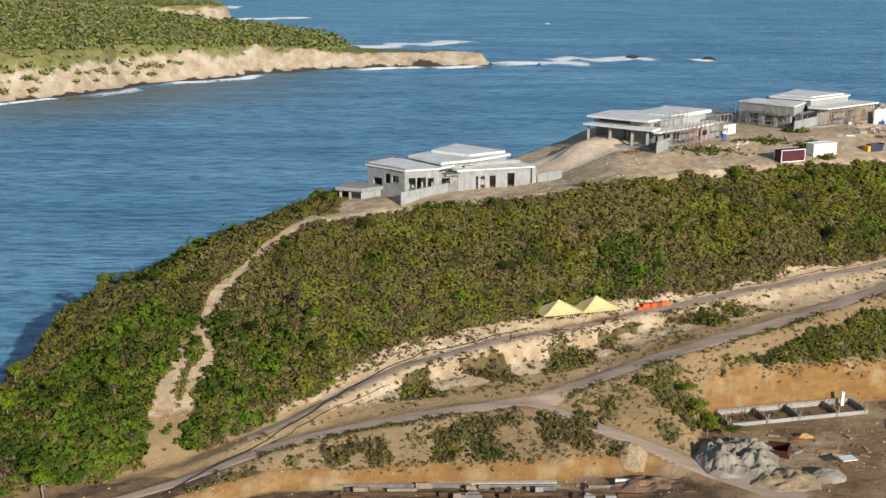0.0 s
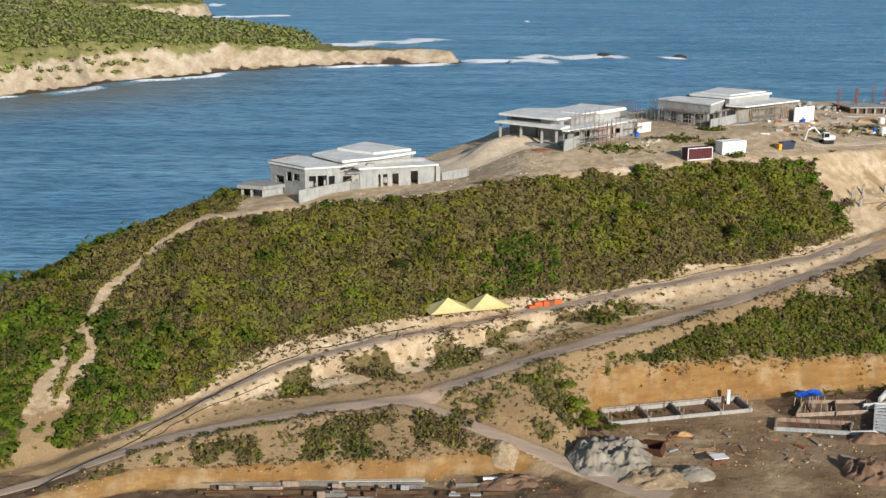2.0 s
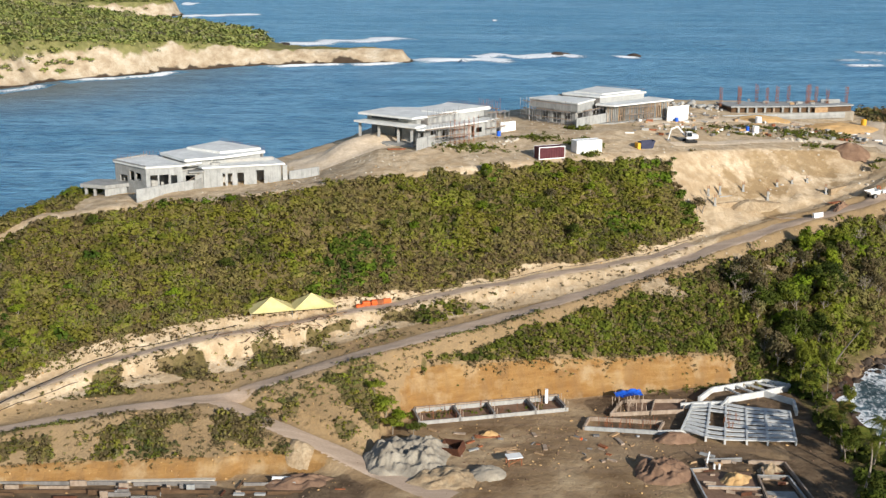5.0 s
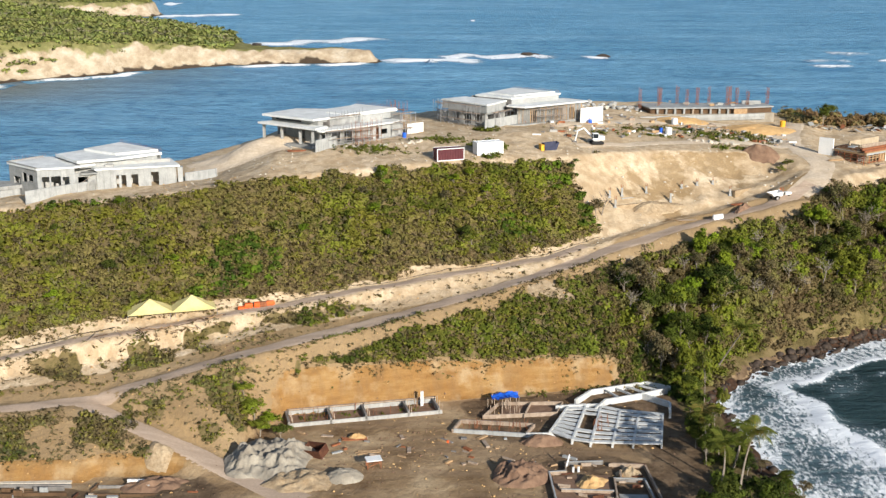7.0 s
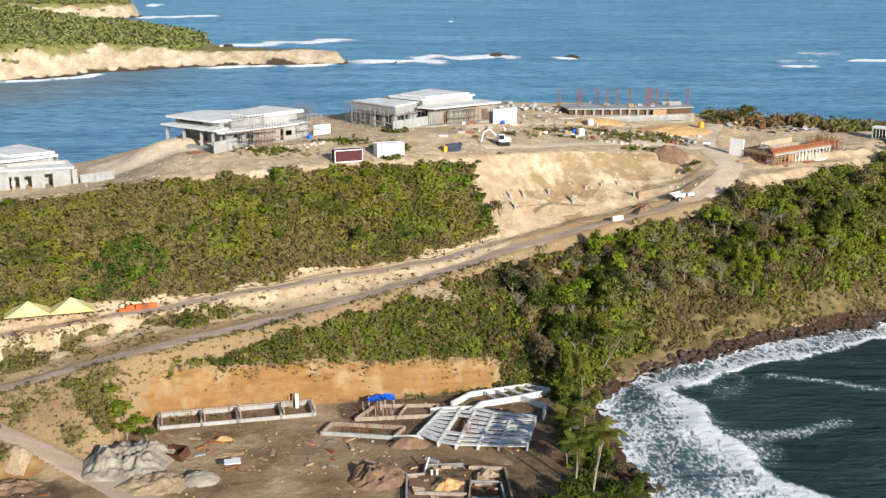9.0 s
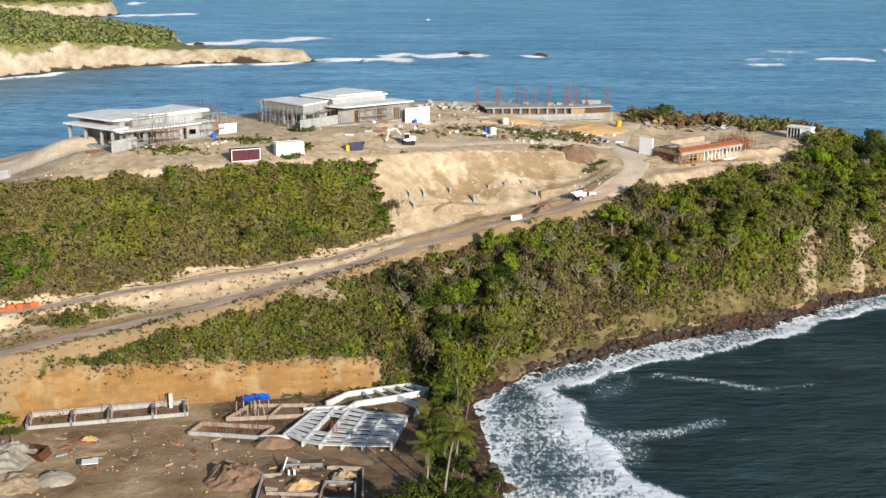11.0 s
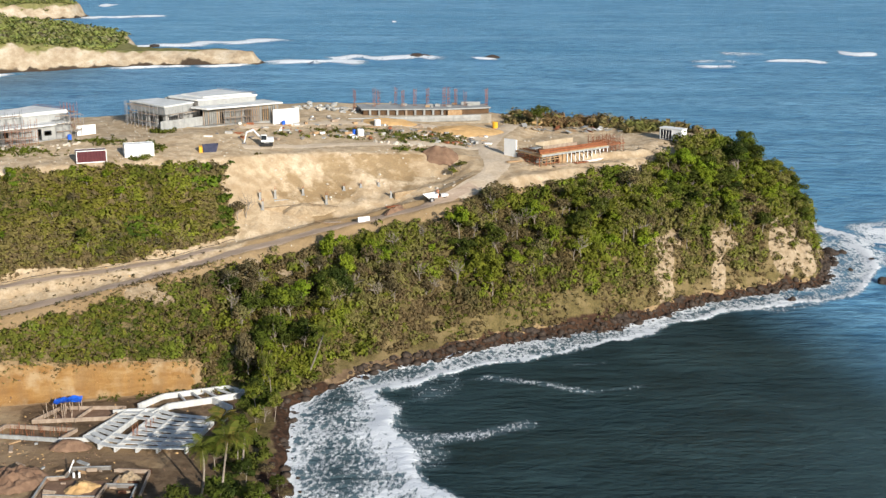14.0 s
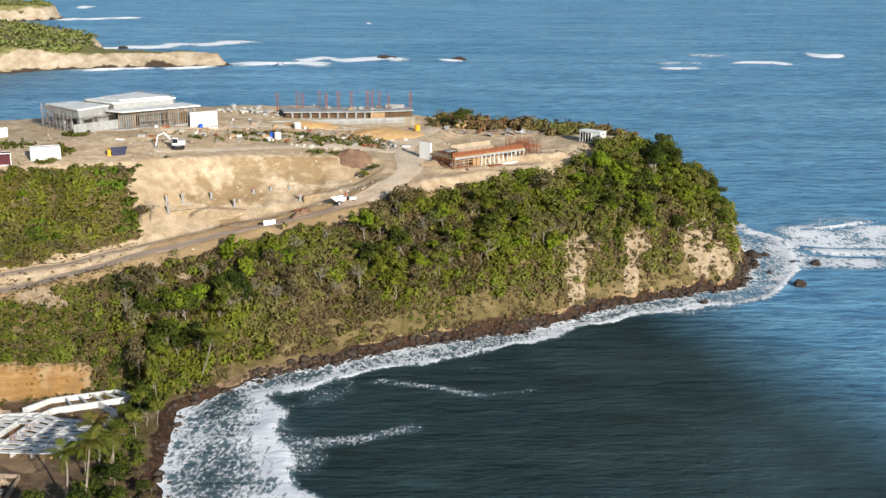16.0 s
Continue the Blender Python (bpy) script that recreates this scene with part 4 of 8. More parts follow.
shrubs("terrace_weeds", "low green and dry weeds on the building terraces", 46, 200, 238, 300, 3.0, lambda x, y: weed_patch(x, y) * (y > line_at(RIM, x, 1) + 0.5) * (y < line_at(SHELF, x, 1) + 9) * (line_at(RIM, x, 1) < 290) * (1 - (x > 150) * (x < 192)), 0.35, 1.0, 0.85, LEAF_BANK, TUFTS)


def yard_weed(x, y):
    """Weeds along the cut's foot and in the foundation cells."""
    foot = np.exp(-((y - line_at(CUT_FOOT, x, 1) + 0.8) / 1.0) ** 2) * smooth(-0.1, 0.35, vnoise(x, y * 0, 3.0, 211))
    cells = (np.abs(y - 180.2 - 0.244 * (x - 46.3)) < 2.2) * (x > 47) * (x < 69) * smooth(-0.2, 0.4, vnoise(x, y, 2.2, 212)) * 0.6
    return np.maximum(foot, cells) * (x > 46) * (x < 100)


shrubs("yard_weeds", "green weeds in the cells and at the foot of the cut", 46, 102, 172, 198, 3.0, yard_weed, 0.2, 0.6, 0.9, LEAF_BANK, TUFTS)


def low_bank(x, y):
    """Thin cover on the banks between the cuts and the roads."""
    ct, lr, ur = line_at(CUT_TOP, x, 1), line_at(LOWER_ROAD, x, 1), line_at(UPPER_ROAD, x, 1)
    below = (y > ct + 0.4) * (y < lr - 2.4) * (seg_distance(x, y, SIDE_ROAD) > 2.8)
    between = (y > lr + 2.8) * (y < ur - 1.6) * 0.6
    return (below + between) * (0.15 + 0.85 * smooth(-0.35, 0.35, fbm(x, y, 8, 97))) * (x < 104) * (x > -34)


shrubs("bank_grass", "thin dry grass on the earth banks", -40, 106, 155, 240, 1.9, low_bank, 0.25, 0.6, 0.8, LEAF_DRY, TUFTS)
shrubs("bank_weeds", "small green weeds on the earth banks", -40, 106, 155, 240, 0.7, lambda x, y: low_bank(x, y) * smooth(0.0, 0.35, fbm(x, y, 5, 98)), 0.3, 0.8, 0.8, LEAF, TUFTS)


def verge(x, y):
    """Scrub along the outer edge of the lower road and the bench road."""
    a = np.exp(-((y - line_at(LOWER_ROAD, x, 1) + np.interp(x, [-30, 30], [2.0, 2.7])) / 0.45) ** 2) * smooth(-0.1, 0.25, vnoise(x, y * 0, 6, 64) + 0.25 * (x < 14))
    b = np.exp(-((y - line_at(UPPER_ROAD, x, 1) + 2.2) / 0.5) ** 2) * smooth(0.0, 0.3, vnoise(x, y * 0, 7, 65) + 0.2) * (x < 60)
    return (a + b) * (x < 100) * (x > -34)


shrubs("verge_scrub", "dark low scrub along the road edges", -36, 102, 155, 232, 5.0, verge, 0.25, 0.65, 0.9, LEAF_VERGE, TUFTS)


def cape_scrub(name, X, Y, Z, d, T, n, label):
    sel = np.flatnonzero(((d > 8) & (Z > 0.45 * T) | (d > 4) & (Z > 4) & (vnoise(X, Y, 30, 57) > 0.25) | (X < -166) & (Y < 640) & (d > 3) & (Z > 5) & (vnoise(X, Y, 16, 58) > -0.45)).ravel())
    sel = sel[X.ravel()[sel] < -62] if name == "cape_woodland" else sel
    pick = RNG.choice(sel, min(n, len(sel)))
    x = X.ravel()[pick] + RNG.uniform(-1.7, 1.7, len(pick))
    y = Y.ravel()[pick] + RNG.uniform(-1.7, 1.7, len(pick))
    r = RNG.uniform(1.3, 3.2, len(pick))
    pos = np.stack([x, y, Z.ravel()[pick] - 0.3], 1)
    small = [clump_template(RNG, 30, 0.8, 0.34, 6, 0.4) for _ in range(5)]
    me = scatter_mesh(name, small, pos, r, r * 0.75, RNG, LEAF_CAPE)
    return tagged(new(name, me), label, "woodland", kind="stuff")


# leaves lightened and greyed: distance haze is mixed into their colour
LEAF_CAPE = leaf_material("cape_leaves", (0.214, 0.229, 0.069), (0.306, 0.310, 0.099), (0.378, 0.365, 0.131), (0.378, 0.322, 0.212), 0.54)
cape_scrub("cape_woodland", CX, CY, CZ, CDD, CT, 8200, "low windswept green woodland on the cape")
cape_scrub("far_woodland", FX, FY, FZ, FDD, FT, 1200, "low green scrub on the distant point")

# ---- building materials ----
def stained(name, a, b, scale=0.6, rough=0.9, streak=True, dark=0.35):
    """A mineral surface with blotches and rain streaks."""
    m = mat(name, a, rough, spec=0.2)
    n = Nodes(m)
    c = n.ramp(n.noise(scale, 6, 0.65), (0.35, a), (0.65, b))
    if streak:
        c = n.mix(n.ramp(n.noise(1.4, 4, stretch=(1.6, 1.6, 0.15)), (0.50, 0.0), (0.72, dark)), c, tuple(v * 0.45 for v in a))
    c = n.mix(n.ramp(n.noise(5.0, 4), (0.35, 0.25), (0.55, 0.0)), c, tuple(v * 0.7 for v in a))
    n.color(c)
    n.bump(n.noise(6.0, 5), 0.3, 0.03)
    return m


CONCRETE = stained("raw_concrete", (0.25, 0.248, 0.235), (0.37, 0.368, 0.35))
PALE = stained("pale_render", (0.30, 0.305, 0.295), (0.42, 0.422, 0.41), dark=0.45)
BEAM = stained("cast_beam", (0.50, 0.50, 0.48), (0.68, 0.68, 0.66), 0.5, dark=0.35)
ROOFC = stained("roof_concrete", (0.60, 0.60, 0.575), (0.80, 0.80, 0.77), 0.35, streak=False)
# dark concrete, which also paints shade onto walls under roof edges
DARKC = stained("dark_and_shaded_concrete", (0.16, 0.15, 0.14), (0.28, 0.26, 0.24))
WHITE = stained("white_paint", (0.78, 0.78, 0.76), (0.84, 0.83, 0.81), 0.4, 0.6, dark=0.12)
GREYB = stained("grey_blockwork", (0.34, 0.33, 0.31), (0.46, 0.45, 0.42), 0.9)
WOOD = stained("form_timber", (0.34, 0.21, 0.11), (0.48, 0.33, 0.19), 1.5, dark=0.4)
TANWALL = stained("tan_render", (0.42, 0.33, 0.22), (0.52, 0.42, 0.30), 0.8)
BOARD = stained("weathered_board", (0.30, 0.22, 0.16), (0.44, 0.35, 0.27), 1.2)
RUST = stained("rusted_steel", (0.22, 0.075, 0.035), (0.34, 0.13, 0.06), 2.0, 0.8)
OLDRUST = stained("old_rust", (0.070, 0.028, 0.018), (0.13, 0.055, 0.03), 1.2)
STEEL = mat("scaffold_steel", (0.34, 0.33, 0.33), 0.55, 0.6)
MAROON = stained("maroon_steel", (0.085, 0.022, 0.028), (0.12, 0.035, 0.04), 1.0, 0.6)
YELLOWC = stained("yellow_canvas", (0.66, 0.55, 0.22), (0.74, 0.64, 0.32), 0.5, 0.85, dark=0.1)
BROWNC = stained("brown_canvas", (0.10, 0.06, 0.035), (0.15, 0.09, 0.05), 0.6)
ORANGE = mat("orange_plastic", (0.75, 0.13, 0.03), 0.6)
BLUE = mat("blue_tarpaulin", (0.02, 0.12, 0.62), 0.45)
NAVY = stained("navy_steel", (0.03, 0.035, 0.07), (0.06, 0.065, 0.11), 1.0, 0.6)
AMBER = mat("amber_paint", (0.75, 0.38, 0.03), 0.6)
BLACK = mat("black_rubber", (0.02, 0.02, 0.02), 0.8)
GLASSD = mat("dark_glass", (0.02, 0.025, 0.03), 0.12, spec=0.5)
ROCKD = stained("dark_rock", (0.030, 0.024, 0.020), (0.085, 0.06, 0.045), 1.2, 0.75, streak=False)
ROCKP = stained("pale_rock", (0.48, 0.42, 0.34), (0.64, 0.58, 0.48), 1.2, streak=False)
GREYSOIL = stained("grey_spoil", (0.24, 0.205, 0.16), (0.37, 0.33, 0.265), 0.5, streak=False)
BROWNSOIL = stained("brown_spoil", (0.17, 0.10, 0.065), (0.27, 0.17, 0.11), 0.7, streak=False)
OCHRE = stained("ochre_sand", (0.46, 0.28, 0.12), (0.58, 0.38, 0.18), 0.6, streak=False)
BARK = stained("grey_bark", (0.22, 0.18, 0.14), (0.36, 0.31, 0.25), 2.0)


# ---- building tools ----
def prism(pts, z0, z1, bm=None):
    """A flat slab with the outline pts."""
    bm = bm or bmesh.new()
    lo = [bm.verts.new((x, y, z0)) for x, y in pts]
    hi = [bm.verts.new((x, y, z1)) for x, y in pts]
    area = sum(a[0] * b[1] - b[0] * a[1] for a, b in zip(pts, pts[1:] + pts[:1]))
    if area < 0:
        lo.reverse(), hi.reverse()
    bm.faces.new(lo[::-1]), bm.faces.new(hi)
    k = len(lo)
    for i in range(k):
        bm.faces.new((lo[i], lo[(i + 1) % k], hi[(i + 1) % k], hi[i]))
    return bm


def wall_mesh(a, b, z0, z1, t=0.25, holes=(), bm=None):
    """One wall from a to b (plan), with openings (s0, s1, h0, h1) given along it and up from z0."""
    bm = bm or bmesh.new()
    a, b = Vector((*a, z0)), Vector((*b, z0))
    d = b - a
    m = Matrix.Translation(a) @ Matrix.Rotation(math.atan2(d.y, d.x), 4, "Z")
    length, h = d.length, z1 - z0
    us = sorted({0.0, length, *[min(max(s, 0), length) for q in holes for s in q[:2]]})
    vs = sorted({0.0, h, *[min(max(s, 0), h) for q in holes for s in q[2:]]})
    nu, nv = len(us) - 1, len(vs) - 1
    made = {}

    def vert(i, k, side):
        if (i, k, side) not in made:
            made[i, k, side] = bm.verts.new(m @ Vector((us[i], side * t, vs[k])))
        return made[i, k, side]

    def solid(i, k):
        if not (0 <= i < nu and 0 <= k < nv):
            return False
        u, v = (us[i] + us[i + 1]) / 2, (vs[k] + vs[k + 1]) / 2
        return not any(q[0] < u < q[1] and q[2] < v < q[3] for q in holes)
    for i in range(nu):
        for k in range(nv):
            if not solid(i, k):
                continue
            bm.faces.new((vert(i, k, 0), vert(i + 1, k, 0), vert(i + 1, k + 1, 0), vert(i, k + 1, 0)))
            bm.faces.new((vert(i, k, 1), vert(i, k + 1, 1), vert(i + 1, k + 1, 1), vert(i + 1, k, 1)))
            for (p, q), near in ((((i, k), (i, k + 1)), (i - 1, k)), (((i + 1, k + 1), (i + 1, k)), (i + 1, k)), (((i + 1, k), (i, k)), (i, k - 1)), (((i, k + 1), (i + 1, k + 1)), (i, k + 1))):
                if not solid(*near):
                    bm.faces.new((vert(*p, 0), vert(*q, 0), vert(*q, 1), vert(*p, 1)))
    return bm


def put(ob, m):
    ob.matrix_world = m
    return ob


def child(name, bm, material, parent, label=""):
    """Like part(), for a mesh already in world coordinates."""
    ob = part(name, bm, material, parent, label)
    ob.matrix_parent_inverse = parent.matrix_world.inverted()
    return ob


def rods(pairs, r, sides=5):
    bm = bmesh.new()
    for a, b in pairs:
        rod(bm, a, b, r, sides)
    return bm


def scaffold(a, b, z0, h, label, bay=1.6, depth=1.1, tube=None):
    """Tube scaffolding along a plan line: standards, ledgers, boards."""
    a, b = Vector(a), Vector(b)
    d = (b - a).normalized()
    nrm = Vector((d.y, -d.x))
    root = thing("scaffolding", pose(a.x, a.y, z0), label, "scaffold", "scaffolds round the villa shells")
    n = max(1, round((b - a).length / bay))
    lifts = [0.15 + k * 1.7 for k in range(int(h / 1.7) + 1)]
    for i in range(n + 1):
        p = a + (b - a) * (i / n)
        for off in (0, depth):
            q = p + nrm * off
            lean = random.uniform(-0.04, 0.04)
            child("standard", rods([((q.x, q.y, z0 - 0.2), (q.x + lean, q.y, z0 + h + random.uniform(0, 0.9)))], 0.045, 5), tube or STEEL, root)
    for z in lifts:
        for off in (0, depth):
            p, q = a + nrm * off, b + nrm * off
            child("ledger", rods([((p.x, p.y, z0 + z), (q.x, q.y, z0 + z))], 0.035, 5), tube or STEEL, root)
    for i in range(n):
        p, q = a + (b - a) * (i / n), a + (b - a) * ((i + 1) / n)
        child("brace", rods([((p.x, p.y, z0 + 0.1), (q.x, q.y, z0 + h * 0.8)) if i % 2 else ((q.x, q.y, z0 + 0.1), (p.x, p.y, z0 + h * 0.8))], 0.03, 4), tube or STEEL, root)
    for z in lifts[1:]:
        for k in range(2):
            p, q = a + nrm * (0.2 + 0.45 * k), b + nrm * (0.2 + 0.45 * k)
            child("board", wall_mesh(p, q, z0 + z + 0.04, z0 + z + 0.09, 0.3), BOARD, root)
    return root


def plank_pile(x, y, z, n, length, rz, material, label, name="timber_stack"):
    root = thing(name, pose(x, y, z, 0, 0, rz), label, "timber")
    for i in range(n):
        bm = boxes((-length / 2, length / 2, -0.09, 0.09, 0, 0.09))
        o = part("plank", bm, material, root)
        o.matrix_basis = pose(random.uniform(-0.3, 0.3), (i % 5) * 0.24 - 0.5, 0.09 * (i // 5), 0, 0, random.uniform(-6, 6))
    return root


# ---- villa nearest the point of the ridge path ----
def villa_one():
    root = thing("villa", pose(0, 228, 29), "raw grey concrete villa shell with stepped flat roofs", "house", "unfinished villas on the ridge")
    child("floor_slab", prism([(-15, 230.4), (-7.4, 224.2), (3, 228.0), (17.6, 232.6), (13, 239), (2.4, 246)], 27.5, 29.3), CONCRETE, root)
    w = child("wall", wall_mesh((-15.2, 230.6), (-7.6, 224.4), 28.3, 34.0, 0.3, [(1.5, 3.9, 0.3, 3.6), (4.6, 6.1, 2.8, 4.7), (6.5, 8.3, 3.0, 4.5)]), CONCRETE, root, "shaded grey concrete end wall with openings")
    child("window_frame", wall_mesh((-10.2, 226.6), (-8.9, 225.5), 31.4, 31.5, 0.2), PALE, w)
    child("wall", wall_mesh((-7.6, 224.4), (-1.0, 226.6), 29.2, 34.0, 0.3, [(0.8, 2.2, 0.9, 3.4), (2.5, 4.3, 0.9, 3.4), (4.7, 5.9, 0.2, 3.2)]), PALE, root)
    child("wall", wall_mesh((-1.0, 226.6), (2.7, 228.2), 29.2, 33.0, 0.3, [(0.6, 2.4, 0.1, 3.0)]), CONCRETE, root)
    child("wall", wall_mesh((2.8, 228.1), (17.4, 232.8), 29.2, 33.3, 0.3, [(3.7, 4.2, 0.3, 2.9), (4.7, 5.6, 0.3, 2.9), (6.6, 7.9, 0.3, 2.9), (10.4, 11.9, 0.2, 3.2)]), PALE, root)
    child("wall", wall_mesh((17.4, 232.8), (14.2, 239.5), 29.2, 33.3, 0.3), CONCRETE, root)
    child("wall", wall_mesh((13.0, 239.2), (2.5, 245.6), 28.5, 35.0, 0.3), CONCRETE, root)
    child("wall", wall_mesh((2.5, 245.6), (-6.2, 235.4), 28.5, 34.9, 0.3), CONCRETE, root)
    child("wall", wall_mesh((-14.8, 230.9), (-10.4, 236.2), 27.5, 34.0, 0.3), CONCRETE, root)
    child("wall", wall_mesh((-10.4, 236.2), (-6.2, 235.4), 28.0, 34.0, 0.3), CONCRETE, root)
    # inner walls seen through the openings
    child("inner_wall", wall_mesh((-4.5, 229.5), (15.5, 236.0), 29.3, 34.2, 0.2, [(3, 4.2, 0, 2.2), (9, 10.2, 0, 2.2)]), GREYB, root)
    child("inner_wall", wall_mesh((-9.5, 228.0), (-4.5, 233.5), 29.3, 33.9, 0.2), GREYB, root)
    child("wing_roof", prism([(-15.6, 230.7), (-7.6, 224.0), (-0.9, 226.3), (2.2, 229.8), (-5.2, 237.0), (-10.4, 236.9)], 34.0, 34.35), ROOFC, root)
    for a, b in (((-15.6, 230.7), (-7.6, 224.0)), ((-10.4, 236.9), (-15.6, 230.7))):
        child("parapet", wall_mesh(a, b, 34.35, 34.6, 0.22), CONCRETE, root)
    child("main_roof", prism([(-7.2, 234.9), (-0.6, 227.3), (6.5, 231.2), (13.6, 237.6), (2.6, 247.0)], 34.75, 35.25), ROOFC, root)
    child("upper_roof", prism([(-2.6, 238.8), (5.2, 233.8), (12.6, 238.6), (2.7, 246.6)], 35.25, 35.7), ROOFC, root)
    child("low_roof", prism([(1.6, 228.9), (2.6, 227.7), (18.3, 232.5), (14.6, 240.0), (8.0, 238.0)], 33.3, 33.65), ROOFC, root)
    # light put into the colour: sunward upstand pale, the turned-away one dark
    child("wall", wall_mesh((-0.4, 228.2), (12.6, 237.4), 33.6, 34.75, 0.25), PALE, root)
    child("wall", wall_mesh((-6.6, 234.6), (-0.4, 228.2), 33.9, 34.75, 0.25), DARKC, root, "shadowed concrete upstand below the roof edge")
    child("roof_hatch", boxes((4.1, 5.6, 229.9, 230.9, 33.65, 34.1)), GREYB, root)
    child("canopy", prism([(0.4, 226.2), (3.3, 227.2), (2.6, 229.4), (-0.4, 228.4)], 32.75, 33.0), CONCRETE, root)
    stair = child("staircase", boxes(*[(-0.9 + 0.28 * k, -0.6 + 0.28 * k, 227.6, 228.7, 29.3, 29.5 + 0.18 * k) for k in range(12)]), CONCRETE, root)
    for k in range(2):
        child("stair_rail", rods([((-0.9, 227.6 + 1.1 * k, 30.4), (2.3, 227.6 + 1.1 * k, 32.5))], 0.05), BOARD, stair)
    child("pillar", prism([(17.7, 232.9), (18.6, 233.2), (18.4, 234.3), (17.5, 234.0)], 28.8, 33.1), PALE, root)
    child("beam", wall_mesh((17.2, 233.6), (14.4, 238.6), 32.7, 33.1, 0.4), CONCRETE, root)
    # side terrace that juts out over the slope
    child("terrace", prism([(-21.3, 227.0), (-15.9, 225.4), (-11.6, 228.2), (-14.9, 231.6), (-19.4, 231.8)], 29.7, 30.4), CONCRETE, root)
    child("terrace_wall", wall_mesh((-16.2, 226.0), (-12.4, 227.9), 27.6, 29.7, 0.3), PALE, root)
    for x, y in ((-20.3, 227.6), (-18.4, 227.0)):
        child("pillar", boxes((x - 0.25, x + 0.25, y - 0.25, y + 0.25, 26.0, 29.7)), CONCRETE, root)
    for i in range(14):
        x, y = -14.8 + i * 0.55, 231.6 + i * 0.36
        child("starter_bar", rods([((x, y, 34.4), (x + random.uniform(-0.05, 0.05), y, 35.1 + random.uniform(0, 0.5)))], 0.03, 4), RUST, root)
    for i in range(22):
        x, y = 2.9 + i * 0.5, 246.5 - i * 0.42
        child("starter_bar", rods([((x, y, 35.2), (x, y, 36.0 + random.uniform(0, 0.3)))], 0.03, 4), RUST, root)
    return root


def garden_wall(a, b, z0, z1, label, material=None, t=0.25):
    root = thing("garden_wall", pose((a[0] + b[0]) / 2, (a[1] + b[1]) / 2, z0), label, "wall", "boundary walls of the villas")
    child("panel", wall_mesh(a, b, z0, z1, t), material or PALE, root)
    child("footing", wall_mesh(a, b, z0 - 0.8, z0 + 0.02, t + 0.12), CONCRETE, root)
    return root


villa_one()
garden_wall((-8.1, 218.6), (1.7, 228.5), 28.7, 31.1, "smooth pale concrete garden wall beside the path")
garden_wall((18.9, 234.0), (24.4, 238.9), 29.5, 31.7, "low pale concrete wall running off the villa")


